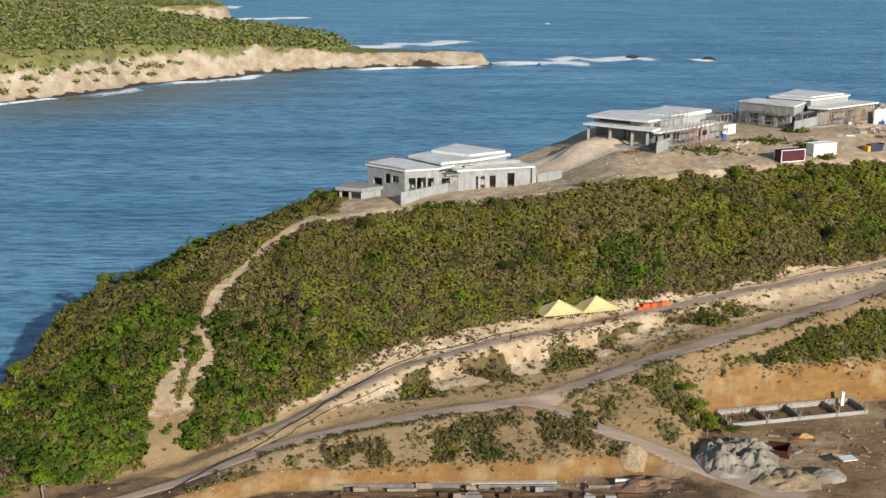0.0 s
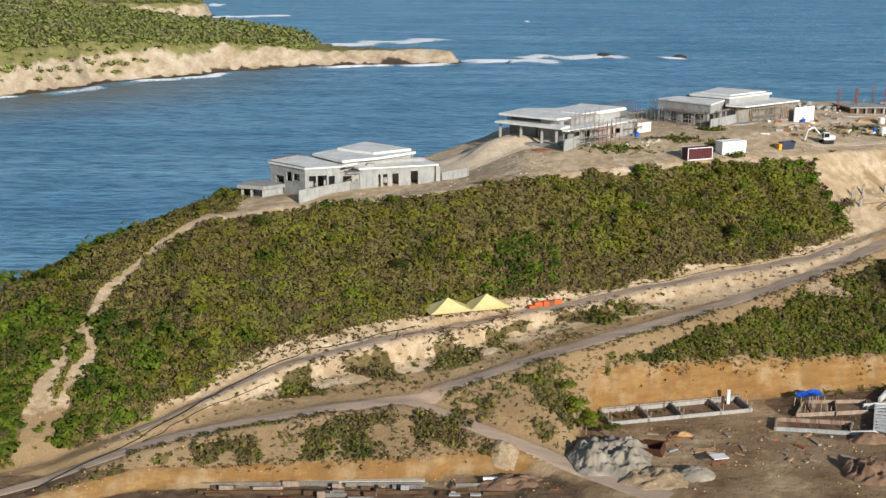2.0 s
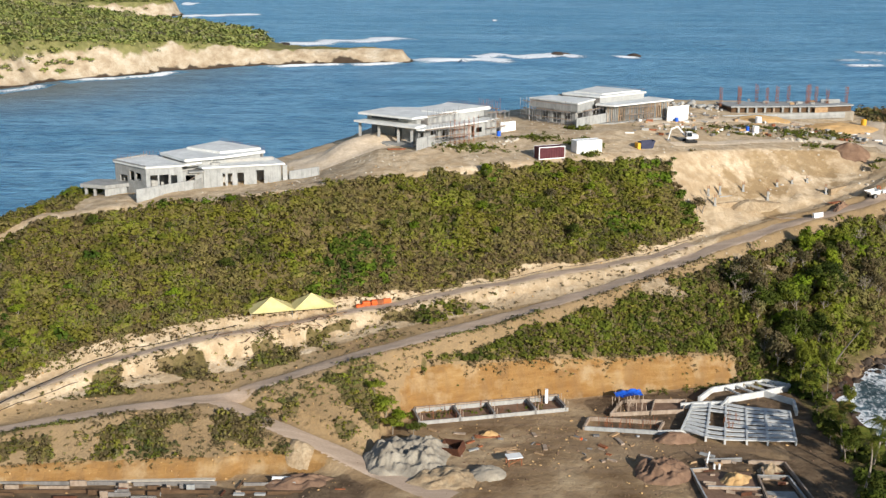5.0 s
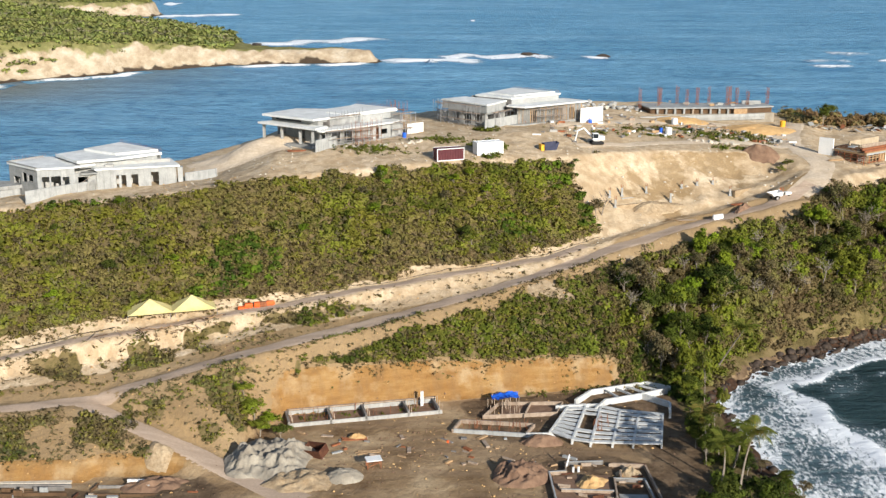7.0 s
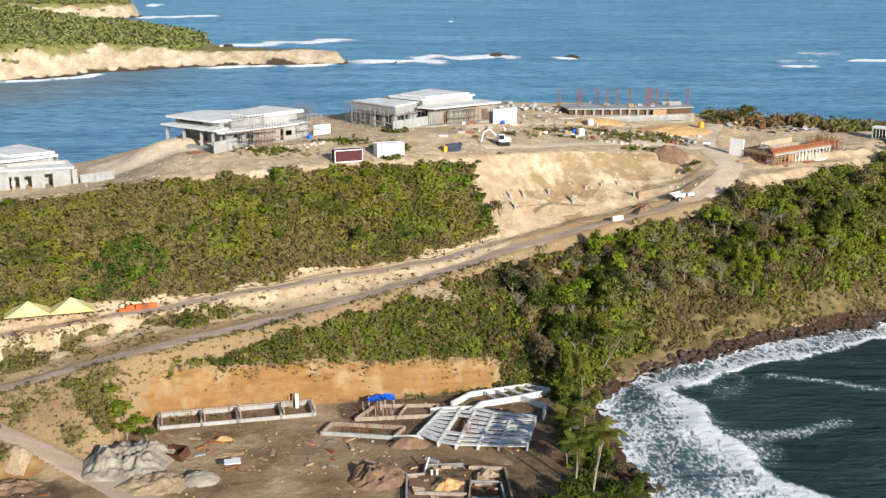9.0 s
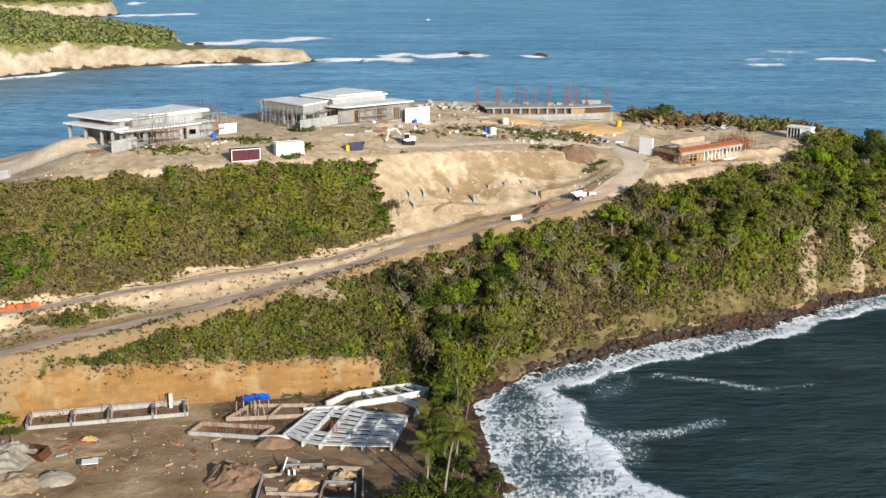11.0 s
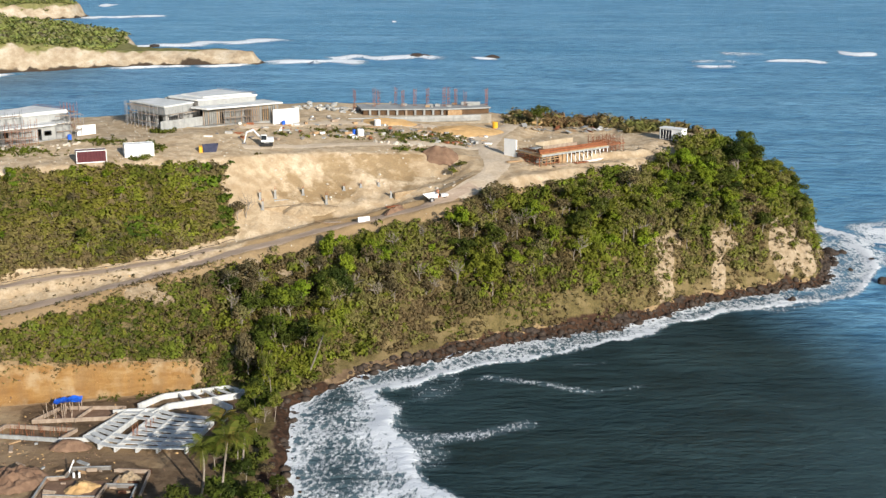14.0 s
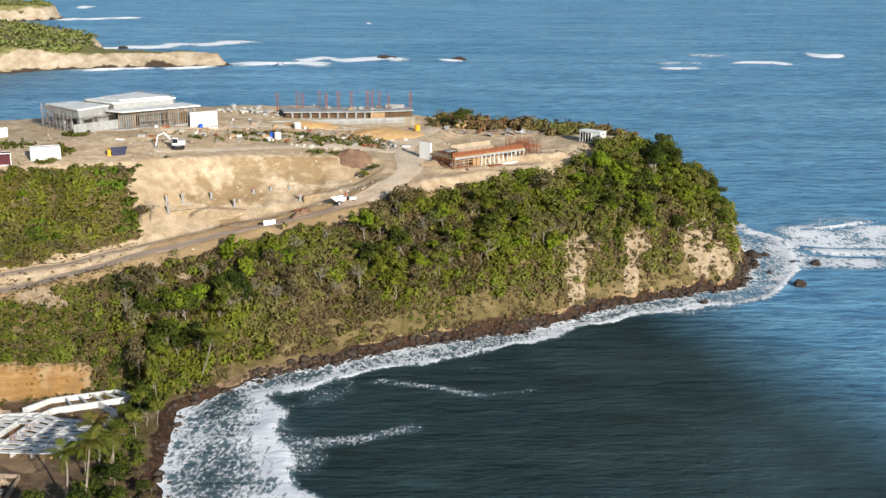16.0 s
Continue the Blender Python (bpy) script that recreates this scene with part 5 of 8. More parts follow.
# ---- second villa ----
def villa_two():
    root = thing("villa", pose(46, 257, 34.5), "grey concrete villa shell with long overhanging flat roof", "house", "unfinished villas on the ridge")
    child("floor_slab", prism([(30.4, 256.2), (43.6, 246.6), (51.5, 252.8), (62.2, 262.4), (51, 271), (38, 265)], 33.0, 34.85), CONCRETE, root)
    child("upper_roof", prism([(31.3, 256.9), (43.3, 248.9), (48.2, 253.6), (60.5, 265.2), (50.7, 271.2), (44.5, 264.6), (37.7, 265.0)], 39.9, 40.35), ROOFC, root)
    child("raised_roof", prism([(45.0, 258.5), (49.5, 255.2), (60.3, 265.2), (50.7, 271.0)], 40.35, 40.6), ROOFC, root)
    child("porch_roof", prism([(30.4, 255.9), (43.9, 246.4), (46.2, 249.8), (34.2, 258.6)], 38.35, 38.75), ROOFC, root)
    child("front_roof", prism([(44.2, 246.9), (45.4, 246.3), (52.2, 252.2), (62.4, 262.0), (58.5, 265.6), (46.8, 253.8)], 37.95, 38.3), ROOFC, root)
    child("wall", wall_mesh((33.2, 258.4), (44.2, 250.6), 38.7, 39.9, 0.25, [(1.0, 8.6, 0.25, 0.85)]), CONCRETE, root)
    # dark sheet stands in for the shade inside the open clerestory
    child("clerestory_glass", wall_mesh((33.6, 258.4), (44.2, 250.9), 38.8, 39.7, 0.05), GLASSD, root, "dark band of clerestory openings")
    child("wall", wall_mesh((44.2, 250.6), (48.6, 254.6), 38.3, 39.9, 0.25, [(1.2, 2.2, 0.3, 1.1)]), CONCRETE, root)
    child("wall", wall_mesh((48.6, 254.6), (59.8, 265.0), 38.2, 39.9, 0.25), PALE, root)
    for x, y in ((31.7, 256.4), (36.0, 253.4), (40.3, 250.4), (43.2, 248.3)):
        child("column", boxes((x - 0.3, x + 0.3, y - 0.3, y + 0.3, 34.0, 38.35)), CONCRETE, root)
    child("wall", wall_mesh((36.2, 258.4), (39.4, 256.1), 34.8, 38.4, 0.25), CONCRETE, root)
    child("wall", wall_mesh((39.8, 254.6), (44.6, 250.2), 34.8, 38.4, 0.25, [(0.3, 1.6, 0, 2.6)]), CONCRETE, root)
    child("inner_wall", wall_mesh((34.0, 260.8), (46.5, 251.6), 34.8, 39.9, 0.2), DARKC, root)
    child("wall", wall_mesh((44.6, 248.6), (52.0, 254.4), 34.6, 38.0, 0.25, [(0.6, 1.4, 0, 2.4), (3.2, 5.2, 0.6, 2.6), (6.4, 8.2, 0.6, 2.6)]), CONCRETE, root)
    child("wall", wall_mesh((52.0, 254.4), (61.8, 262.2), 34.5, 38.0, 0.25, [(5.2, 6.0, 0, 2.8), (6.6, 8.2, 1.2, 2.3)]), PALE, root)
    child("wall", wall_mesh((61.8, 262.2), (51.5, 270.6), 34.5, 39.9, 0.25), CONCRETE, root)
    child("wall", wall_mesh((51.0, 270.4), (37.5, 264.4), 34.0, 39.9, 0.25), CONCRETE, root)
    for k in range(3):
        bm = prism([(30.6 + 0.45 * k, 255.4 - 0.5 * k), (37.5 + 0.45 * k, 250.4 - 0.5 * k), (38.0 + 0.45 * k, 251.0 - 0.5 * k), (31.1 + 0.45 * k, 256.0 - 0.5 * k)], 33.0, 34.65 - 0.2 * k)
        child("step", bm, CONCRETE, root)
    for i in range(26):
        x, y = 51 + i * 0.37, 270.8 - i * 0.22
        child("starter_bar", rods([((x, y, 40.3), (x, y, 41.0 + random.uniform(0, 0.4)))], 0.028, 4), RUST, root)
    return root


villa_two()
garden_wall((44.4, 242.8), (48.2, 248.4), 34.3, 36.9, "pale concrete screen wall before the villa")
garden_wall((62.8, 263.4), (66.3, 265.8), 34.8, 37.2, "bright white rendered wall with a small opening", WHITE)
scaffold((46.0, 246.8), (54.5, 252.8), 34.5, 4.0, "steel tube scaffold with boards along the front")
scaffold((59.5, 259.5), (63.8, 263.6), 34.6, 5.2, "steel tube scaffold at the villa corner")
scaffold((51.4, 249.6), (56.6, 254.4), 34.4, 5.0, "rust-red tube scaffold against the villa front", 1.3, 1.2, RUST)
scaffold((46.5, 252.0), (52.5, 257.6), 38.4, 2.6, "light tube scaffold standing on the low roof", 1.5)
scaffold((62.0, 264.4), (58.0, 268.0), 36.5, 5.0, "rust-red tube scaffold at the back corner", 1.3, 1.0, RUST)


# ---- third villa ----
def villa_three():
    root = thing("villa", pose(88, 283, 35), "concrete villa shell still wrapped in formwork and scaffold", "house", "unfinished villas on the ridge")
    child("floor_slab", prism([(71, 280.6), (80.6, 271.4), (90.2, 275.8), (105.4, 286.2), (99, 291), (88, 296), (76, 285)], 33.5, 35.3), CONCRETE, root)
    child("wing_fascia", prism([(70.6, 280.9), (80.8, 271.2), (85.6, 279.0), (76.0, 285.0)], 38.4, 40.2), PALE, root)
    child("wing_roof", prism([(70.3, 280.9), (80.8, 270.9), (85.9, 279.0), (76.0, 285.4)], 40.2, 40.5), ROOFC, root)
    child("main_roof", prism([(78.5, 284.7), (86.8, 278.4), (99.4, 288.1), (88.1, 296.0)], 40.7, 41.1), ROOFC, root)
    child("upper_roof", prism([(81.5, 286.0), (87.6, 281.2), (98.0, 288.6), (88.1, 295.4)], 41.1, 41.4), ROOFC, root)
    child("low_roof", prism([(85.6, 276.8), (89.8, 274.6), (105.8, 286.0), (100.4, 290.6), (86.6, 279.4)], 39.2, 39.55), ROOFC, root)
    # shade below the roof is put into this wall's darker colour
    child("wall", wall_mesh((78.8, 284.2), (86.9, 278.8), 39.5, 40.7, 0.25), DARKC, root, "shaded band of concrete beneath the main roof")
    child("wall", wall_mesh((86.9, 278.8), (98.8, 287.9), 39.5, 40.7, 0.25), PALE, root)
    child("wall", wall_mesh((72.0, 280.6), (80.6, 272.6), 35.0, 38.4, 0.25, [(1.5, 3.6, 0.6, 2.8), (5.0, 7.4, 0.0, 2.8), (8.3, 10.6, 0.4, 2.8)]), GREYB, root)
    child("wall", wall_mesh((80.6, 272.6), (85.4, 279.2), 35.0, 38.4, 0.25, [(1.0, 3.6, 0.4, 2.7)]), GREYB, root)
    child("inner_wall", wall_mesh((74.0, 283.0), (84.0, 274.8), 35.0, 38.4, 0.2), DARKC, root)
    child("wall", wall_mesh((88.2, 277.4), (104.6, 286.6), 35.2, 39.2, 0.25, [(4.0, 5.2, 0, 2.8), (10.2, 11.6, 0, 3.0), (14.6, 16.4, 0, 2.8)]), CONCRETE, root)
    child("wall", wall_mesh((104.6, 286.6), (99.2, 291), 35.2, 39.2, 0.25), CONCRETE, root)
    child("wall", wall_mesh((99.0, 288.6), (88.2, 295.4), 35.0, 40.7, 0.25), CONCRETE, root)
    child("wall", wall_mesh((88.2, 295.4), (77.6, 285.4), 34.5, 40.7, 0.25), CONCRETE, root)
    for i in range(34):
        s = i / 33
        x, y = 88.6 + s * 15.6, 276.4 + s * 9.0
        child("form_plank", boxes((x - 0.10, x + 0.10, y - 0.05, y + 0.05, 35.2, 38.6 + random.uniform(0, 0.5))), random.choice([WOOD, BOARD, CONCRETE]), root)
    for i in range(30):
        x, y = 88.4 + i * 0.36, 295.5 - i * 0.24
        child("starter_bar", rods([((x, y, 41.2), (x, y, 41.75))], 0.03, 4), WOOD, root)
    return root


villa_three()
garden_wall((80.4, 268.4), (89.2, 277.8), 34.9, 37.4, "pale concrete screen wall on the earth forecourt")
garden_wall((103.8, 282.9), (109.6, 286.4), 34.6, 38.1, "tall bright white rendered wall panel", WHITE)
scaffold((71.0, 278.6), (79.2, 271.0), 34.8, 5.4, "dense steel scaffold round the villa wing")
scaffold((82.0, 271.4), (86.6, 277.4), 35.0, 3.8, "short steel scaffold with plank decks")
scaffold((93.0, 277.6), (100.2, 282.2), 35.0, 3.4, "steel scaffold before the formwork front", 1.5)
scaffold((69.4, 283.4), (71.2, 279.4), 34.2, 5.6, "steel scaffold tower on the seaward corner")


# ---- house frame by the bend of the road ----
def house_frame():
    root = thing("house_frame", pose(173, 272, 28), "half-built house with timber formwork deck and rusty reinforcement", "house")
    child("ground_slab", prism([(160.5, 270.4), (166.6, 264.8), (189, 279.3), (183, 285)], 26.6, 28.1), PALE, root)
    e, n = Vector((16.7, 12.6)).normalized(), Vector((-12.6, 16.7)).normalized()
    front = Vector((166.7, 264.3))
    at = lambda s, d: tuple(front + e * s + n * d)
    # narrow deck along the front, with rust-red form beams laid on it
    child("deck", prism([at(0, 0), at(20.8, 0), at(20.8, 3.0), at(0, 3.2)], 30.05, 30.2), WOOD, root, "timber formwork deck")
    for k, (d, z) in enumerate(((0.25, 30.35), (0.9, 30.3), (1.6, 30.5), (2.4, 30.35))):
        child("form_beam", wall_mesh(at(-0.4 + 0.5 * k, d), at(20.6 + 0.4 * k, d), 30.2, z + 0.2, 0.22), RUST, root, "rust-red form beam")
    child("deck_edge", wall_mesh(at(0, -0.1), at(20.9, -0.1), 29.75, 30.05, 0.25), PALE, root)
    child("deck_edge", wall_mesh(at(-0.1, 0), at(-0.1, 8.6), 29.75, 30.05, 0.25), WOOD, root)
    child("side_deck", prism([at(0, 3.2), at(4.6, 3.2), at(4.6, 8.4), at(0, 8.4)], 29.9, 30.1), GREYB, root)
    for k in range(5):
        child("form_beam", wall_mesh(at(0.3 + k * 1.0, 3.3), at(0.6 + k * 1.0, 8.4), 30.1, 30.35, 0.18), RUST if k % 2 else WOOD, root)
    child("panel", prism([at(2.0, 5.0), at(5.6, 5.6), at(5.2, 7.0), at(1.8, 6.4)], 30.36, 30.46), PALE, root)
    child("parapet", wall_mesh(at(4.8, 4.6), at(15.0, 4.6), 28.1, 30.7, 0.25), BOARD, root, "tan rendered parapet wall")
    child("parapet", wall_mesh(at(4.8, 4.8), at(4.8, 7.4), 29.6, 30.7, 0.25), TANWALL, root)
    child("parapet", wall_mesh(at(5.0, 8.0), at(17.0, 8.2), 28.1, 31.0, 0.25), TANWALL, root)
    child("wall", wall_mesh((158.6, 273.4), (161.2, 271.2), 27.8, 31.7, 0.5), WHITE, root)
    child("wall", wall_mesh(at(0.8, 2.8), at(9.0, 2.8), 28.1, 29.9, 0.2), DARKC, root)
    child("wall", wall_mesh(at(9.0, 2.6), at(20.0, 2.6), 28.1, 29.9, 0.2, [(1.0, 1.6, 0, 1.6), (4.0, 1.4, 0.3, 1.3), (7.2, 1.8, 0, 1.6)]), GREYB, root)
    for i in range(17):
        x, y = at(0.2 + i * 1.28, 0.15)
        child("prop", boxes((x - 0.09, x + 0.09, y - 0.09, y + 0.09, 27.9, 29.8)), (WOOD, RUST, WOOD)[i % 3] if i < 6 else WHITE, root)
        if i % 2 == 0:
            x, y = at(0.6 + i * 1.28, 1.5)
            child("prop", boxes((x - 0.06, x + 0.06, y - 0.06, y + 0.06, 27.9, 30.05)), WOOD if i % 4 else RUST, root)
    for i in range(5):
        x, y = at(-0.3, 0.4 + i * 1.7)
        child("prop", boxes((x - 0.08, x + 0.08, y - 0.08, y + 0.08, 27.6, 29.8)), RUST, root)
    for z in (28.5, 29.1, 29.5):
        child("brace", wall_mesh(at(-0.4, 0.2), at(-0.4, 8.0), z, z + 0.12, 0.08), RUST, root)
        child("brace", wall_mesh(at(0.0, -0.3), at(5.4, -0.3), z, z + 0.12, 0.08), RUST if z < 29 else WOOD, root)
    child("form_panel", wall_mesh(at(5.6, 0.5), at(8.6, 0.5), 28.1, 29.7, 0.12), WOOD, root)
    for i in range(4):
        child("diagonal_prop", rods([((*at(9.6 + i * 2.6, -0.8), 27.9), (*at(10.4 + i * 2.6, 0.0), 29.7))], 0.06, 5), WHITE, root)
    child("kerb", wall_mesh(at(9.0, -1.4), at(27.0, -1.4), 27.7, 28.3, 0.35), WHITE, root)
    child("kerb", wall_mesh(at(27.0, -1.4), at(26.6, 3.0), 27.7, 28.3, 0.35), WHITE, root)
    for i in range(7):
        for j in range(5):
            x, y = at(20.6 + i * 0.95 + random.uniform(-0.2, 0.2), 0.6 + j * 1.5)
            child("rebar_column", rods([((x + dx, y + dy, 28.1), (x + dx * 1.2 + random.uniform(-0.1, 0.1), y + dy, 30.6 + random.uniform(0, 0.9))) for dx in (-0.12, 0.12) for dy in (0.0, 0.2)], 0.03, 4), RUST, root)
    for j in range(5):
        child("form_beam", wall_mesh(at(20.4, 0.6 + j * 1.5), at(26.8, 0.6 + j * 1.5), 30.0, 30.15, 0.1), RUST, root)
    for i in range(14):
        a = (random.uniform(163, 170), random.uniform(277, 281))
        child("loose_bar", rods([((*a, gz(*a) + 0.3), (a[0] + random.uniform(1.5, 3.5), a[1] + random.uniform(-0.6, 1.2), gz(*a) + 0.5 + random.uniform(0, 0.5)))], 0.07, 4), RUST, root)
    root.scale = (1, 1, 1.35)
    return root


house_frame()


# ---- raised slab with column cages ----
def cage_slab():
    root = thing("slab_house", pose(138, 305, 34), "concrete house base with tall rusty column cages", "house")
    child("base_slab", prism([(124.0, 302.6), (145.6, 304.0), (156.2, 306.8), (155, 312), (122, 310)], 33.9, 35.3), BROWNC, root)
    child("footing", prism([(123.6, 301.8), (145.8, 303.2), (156.8, 306.2), (155.4, 312.4), (121.6, 310.4)], 31.5, 33.9), GREYSOIL, root)
    for k in range(9):
        x = 125.5 + k * 2.3
        child("pier", boxes((x, x + 0.5, 302.0 + (x - 124) * 0.065, 302.5 + (x - 124) * 0.065, 33.9, 35.2)), random.choice([PALE, CONCRETE, BOARD]), root)
    child("slab_top", prism([(123.6, 301.7), (145.8, 303.1), (156.6, 306.1), (155.2, 312.4), (121.6, 310.4)], 35.3, 35.6), PALE, root)
    child("form_panel", wall_mesh((145.6, 303.0), (149.2, 303.9), 33.4, 35.2, 0.15), WOOD, root)
    child("upstand", boxes((149, 154, 309.5, 310, 35.6, 36.5)), PALE, root)
    for x, y in ((121.6, 305), (126.6, 306), (127.6, 312), (137, 308), (140.3, 313), (144.6, 307), (145.8, 311), (150.0, 307.5), (155.6, 312.5), (132.0, 312.0), (134.0, 306.5), (147.6, 313.0)):
        h, y = random.uniform(4.2, 5.4), min(y, 309.3)
        for a in (-1, 0, 1):
            for b in (-1, 1):
                child("rebar", rods([((x + a * 0.3, y + b * 0.3, 35), (x + a * 0.32 + random.uniform(-0.1, 0.1), y + b * 0.3 + random.uniform(-0.1, 0.1), 35.2 + h + random.uniform(-0.3, 0.3)))], 0.035, 4), RUST, root)
        for k in range(int(h / 0.75)):
            z = 35.9 + k * 0.75
            q = [(x - 0.33, y - 0.33, z), (x + 0.33, y - 0.33, z), (x + 0.33, y + 0.33, z), (x - 0.33, y + 0.33, z)]
            child("tie_ring", rods(list(zip(q, q[1:] + q[:1])), 0.022, 4), RUST, root)
    for i in range(12):
        x, y = random.uniform(126, 152), random.uniform(305, 312)
        child("block", boxes((x, x + random.uniform(0.4, 1.6), y, y + 0.5, 35.6, 35.8 + random.uniform(0.1, 0.5))), random.choice([PALE, CONCRETE, WOOD]), root)
    return root


cage_slab()
garden_wall((120.6, 297.4), (154.0, 304.6), 33.2, 33.9, "long low pale kerb wall before the slab", PALE, 0.4)

# ---- containers, plant and loose things on the ridge ----
def container(x, y, rz, material, frame_mat, label, h=2.59):
    root = thing("shipping_container", pose(x, y, gz(x + 2.4, y + 2.2) - 0.05, 0, 0, rz), label, "container", "containers on the ridge")
    L, W = 6.06, 2.44
    bm = bmesh.new()
    n = 40
    for side in (0, 1):
        pts = []
        for i in range(n + 1):
            s = 0.12 + (L - 0.24) * i / n
            pts.append((s, (0.09 if (i // 2) % 2 else 0.04) if side == 0 else W - (0.09 if (i // 2) % 2 else 0.04)))
        lo = [bm.verts.new((a, b, 0.15)) for a, b in pts]
        hi = [bm.verts.new((a, b, h - 0.12)) for a, b in pts]
        for i in range(n):
            bm.faces.new((lo[i], lo[i + 1], hi[i + 1], hi[i]) if side == 0 else (lo[i + 1], lo[i], hi[i], hi[i + 1]))
    part("corrugated_side", bm, material, root)
    part("end_panel", boxes((0.04, 0.10, 0.1, W - 0.1, 0.15, h - 0.1)), material, root)
    d = part("door", boxes((L - 0.10, L - 0.04, 0.1, W - 0.1, 0.15, h - 0.1)), material, root)
    part("lock_rod", boxes((L - 0.04, L, 0.7, 0.75, 0.2, h - 0.2), (L - 0.04, L, 1.7, 1.75, 0.2, h - 0.2)), STEEL, d)
    part("roof_panel", boxes((0.05, L - 0.05, 0.05, W - 0.05, h - 0.10, h - 0.05)), material, root)
    part("floor", boxes((0.05, L - 0.05, 0.05, W - 0.05, 0.10, 0.16)), BOARD, root)
    for px in (0, L - 0.16):
        for py in (0, W - 0.16):
            part("corner_post", boxes((px, px + 0.16, py, py + 0.16, 0, h)), frame_mat, root)
    for py in (0, W - 0.14):
        part("top_rail", boxes((0.1, L - 0.1, py, py + 0.14, h - 0.16, h)), frame_mat, root)
        part("bottom_rail", boxes((0.1, L - 0.1, py, py + 0.14, 0, 0.2)), frame_mat, root)
    return root


container(69.6, 240.0, 22, MAROON, WHITE, "maroon steel container with a white painted frame")
container(78.0, 245.8, 22, WHITE, WHITE, "plain white steel container on the earth terrace", 2.75)


def site_cabin():
    x, y, z = 197.6, 290.4, 30.1
    root = thing("site_cabin", pose(x, y, z, 0, 0, -40), "white flat-roofed site cabin with glazed front", "cabin")
    part("body", boxes((0, 6.0, 0, 2.6, 0.15, 2.85)), WHITE, root)
    part("roof_panel", boxes((-0.15, 6.15, -0.15, 2.75, 2.85, 3.0)), WHITE, root)
    f = part("glazed_front", boxes((0.3, 3.4, -0.06, 0.0, 0.3, 2.6)), GLASSD, root, "dark glass doors")
    for k in range(5):
        part("mullion", boxes((0.25 + k * 0.78, 0.37 + k * 0.78, -0.12, -0.02, 0.2, 2.7)), WHITE, f)
    part("skid", boxes((0, 6, 0.1, 0.4, -0.6, 0.15), (0, 6, 2.2, 2.5, -0.6, 0.15)), DARKC, root)
    return root


site_cabin()


def excavator(x, y, rz):
    root = thing("excavator", pose(x, y, gz(x, y), 0, 0, rz), "small white tracked excavator with its arm lowered", "excavator")
    for s in (-1, 1):
        bm = bmesh.new()
        box(bm, -1.4, 1.4, s * 0.95 - 0.25, s * 0.95 + 0.25, 0.05, 0.7)
        part("track", bm, BLACK, root, bevel=0.15)
    part("turntable", boxes((-0.6, 0.6, -0.6, 0.6, 0.6, 0.95)), STEEL, root)
    part("engine_housing", boxes((0.1, 1.6, -1.1, 1.1, 0.95, 1.9)), WHITE, root, bevel=0.12)
    cab = part("cab", boxes((-1.2, 0.15, -1.1, 0.0, 0.95, 2.6)), WHITE, root, bevel=0.1)
    part("window", boxes((-1.1, 0.05, -1.13, -1.09, 1.5, 2.45), (-1.23, -1.19, -1.0, -0.1, 1.4, 2.45)), GLASSD, cab)
    bm = bmesh.new()
    rod(bm, (-0.9, 0.45, 1.4), (-2.9, 0.45, 3.6), 0.22, 6, 0.17)
    rod(bm, (-2.9, 0.45, 3.6), (-4.4, 0.45, 3.0), 0.18, 6)
    part("boom", bm, WHITE, root)
    part("dipper_arm", rods([((-4.3, 0.45, 3.1), (-4.9, 0.45, 0.7))], 0.15, 6), WHITE, root)
    part("bucket", prism([(-5.4, 0.0), (-4.5, 0.0), (-4.5, 0.9), (-5.4, 0.9)], 0.05, 0.75), DARKC, root, bevel=0.15)
    part("hydraulic_ram", rods([((-0.8, 0.45, 1.2), (-2.2, 0.45, 2.4))], 0.08, 6), STEEL, root)
    return root


excavator(105.2, 262.2, 8)


def skip_bin(x, y, rz):
    root = thing("skip_bin", pose(x, y, gz(x, y), 0, 0, rz), "navy blue steel skip with an amber end", "skip")
    bm = bmesh.new()
    lo = [bm.verts.new(v) for v in ((0, 0, 0), (2.6, 0, 0), (2.6, 1.6, 0), (0, 1.6, 0))]
    hi = [bm.verts.new(v) for v in ((-0.3, -0.1, 1.5), (3.1, -0.1, 1.7), (3.1, 1.7, 1.7), (-0.3, 1.7, 1.5))]
    bm.faces.new(lo[::-1])
    for i in range(4):
        bm.faces.new((lo[i], lo[(i + 1) % 4], hi[(i + 1) % 4], hi[i]))
    part("body", bm, NAVY, root)
    part("end_plate", boxes((-1.0, -0.3, -0.1, 1.6, 0, 1.3)), AMBER, root, "amber painted end")
    part("rim", boxes((-0.3, 3.1, -0.16, -0.06, 1.5, 1.65)), NAVY, root)
    return root


skip_bin(93.0, 253.4, 15)


def wheel(parent, x, y, z, r, w):
    bm = bmesh.new()
    rod(bm, (x, y - w / 2, z), (x, y + w / 2, z), r, 14)
    t = part("wheel", bm, BLACK, parent)
    bm = bmesh.new()
    rod(bm, (x, y - w / 2 - 0.02, z), (x, y + w / 2 + 0.02, z), r * 0.55, 10)
    part("rim", bm, STEEL, t)


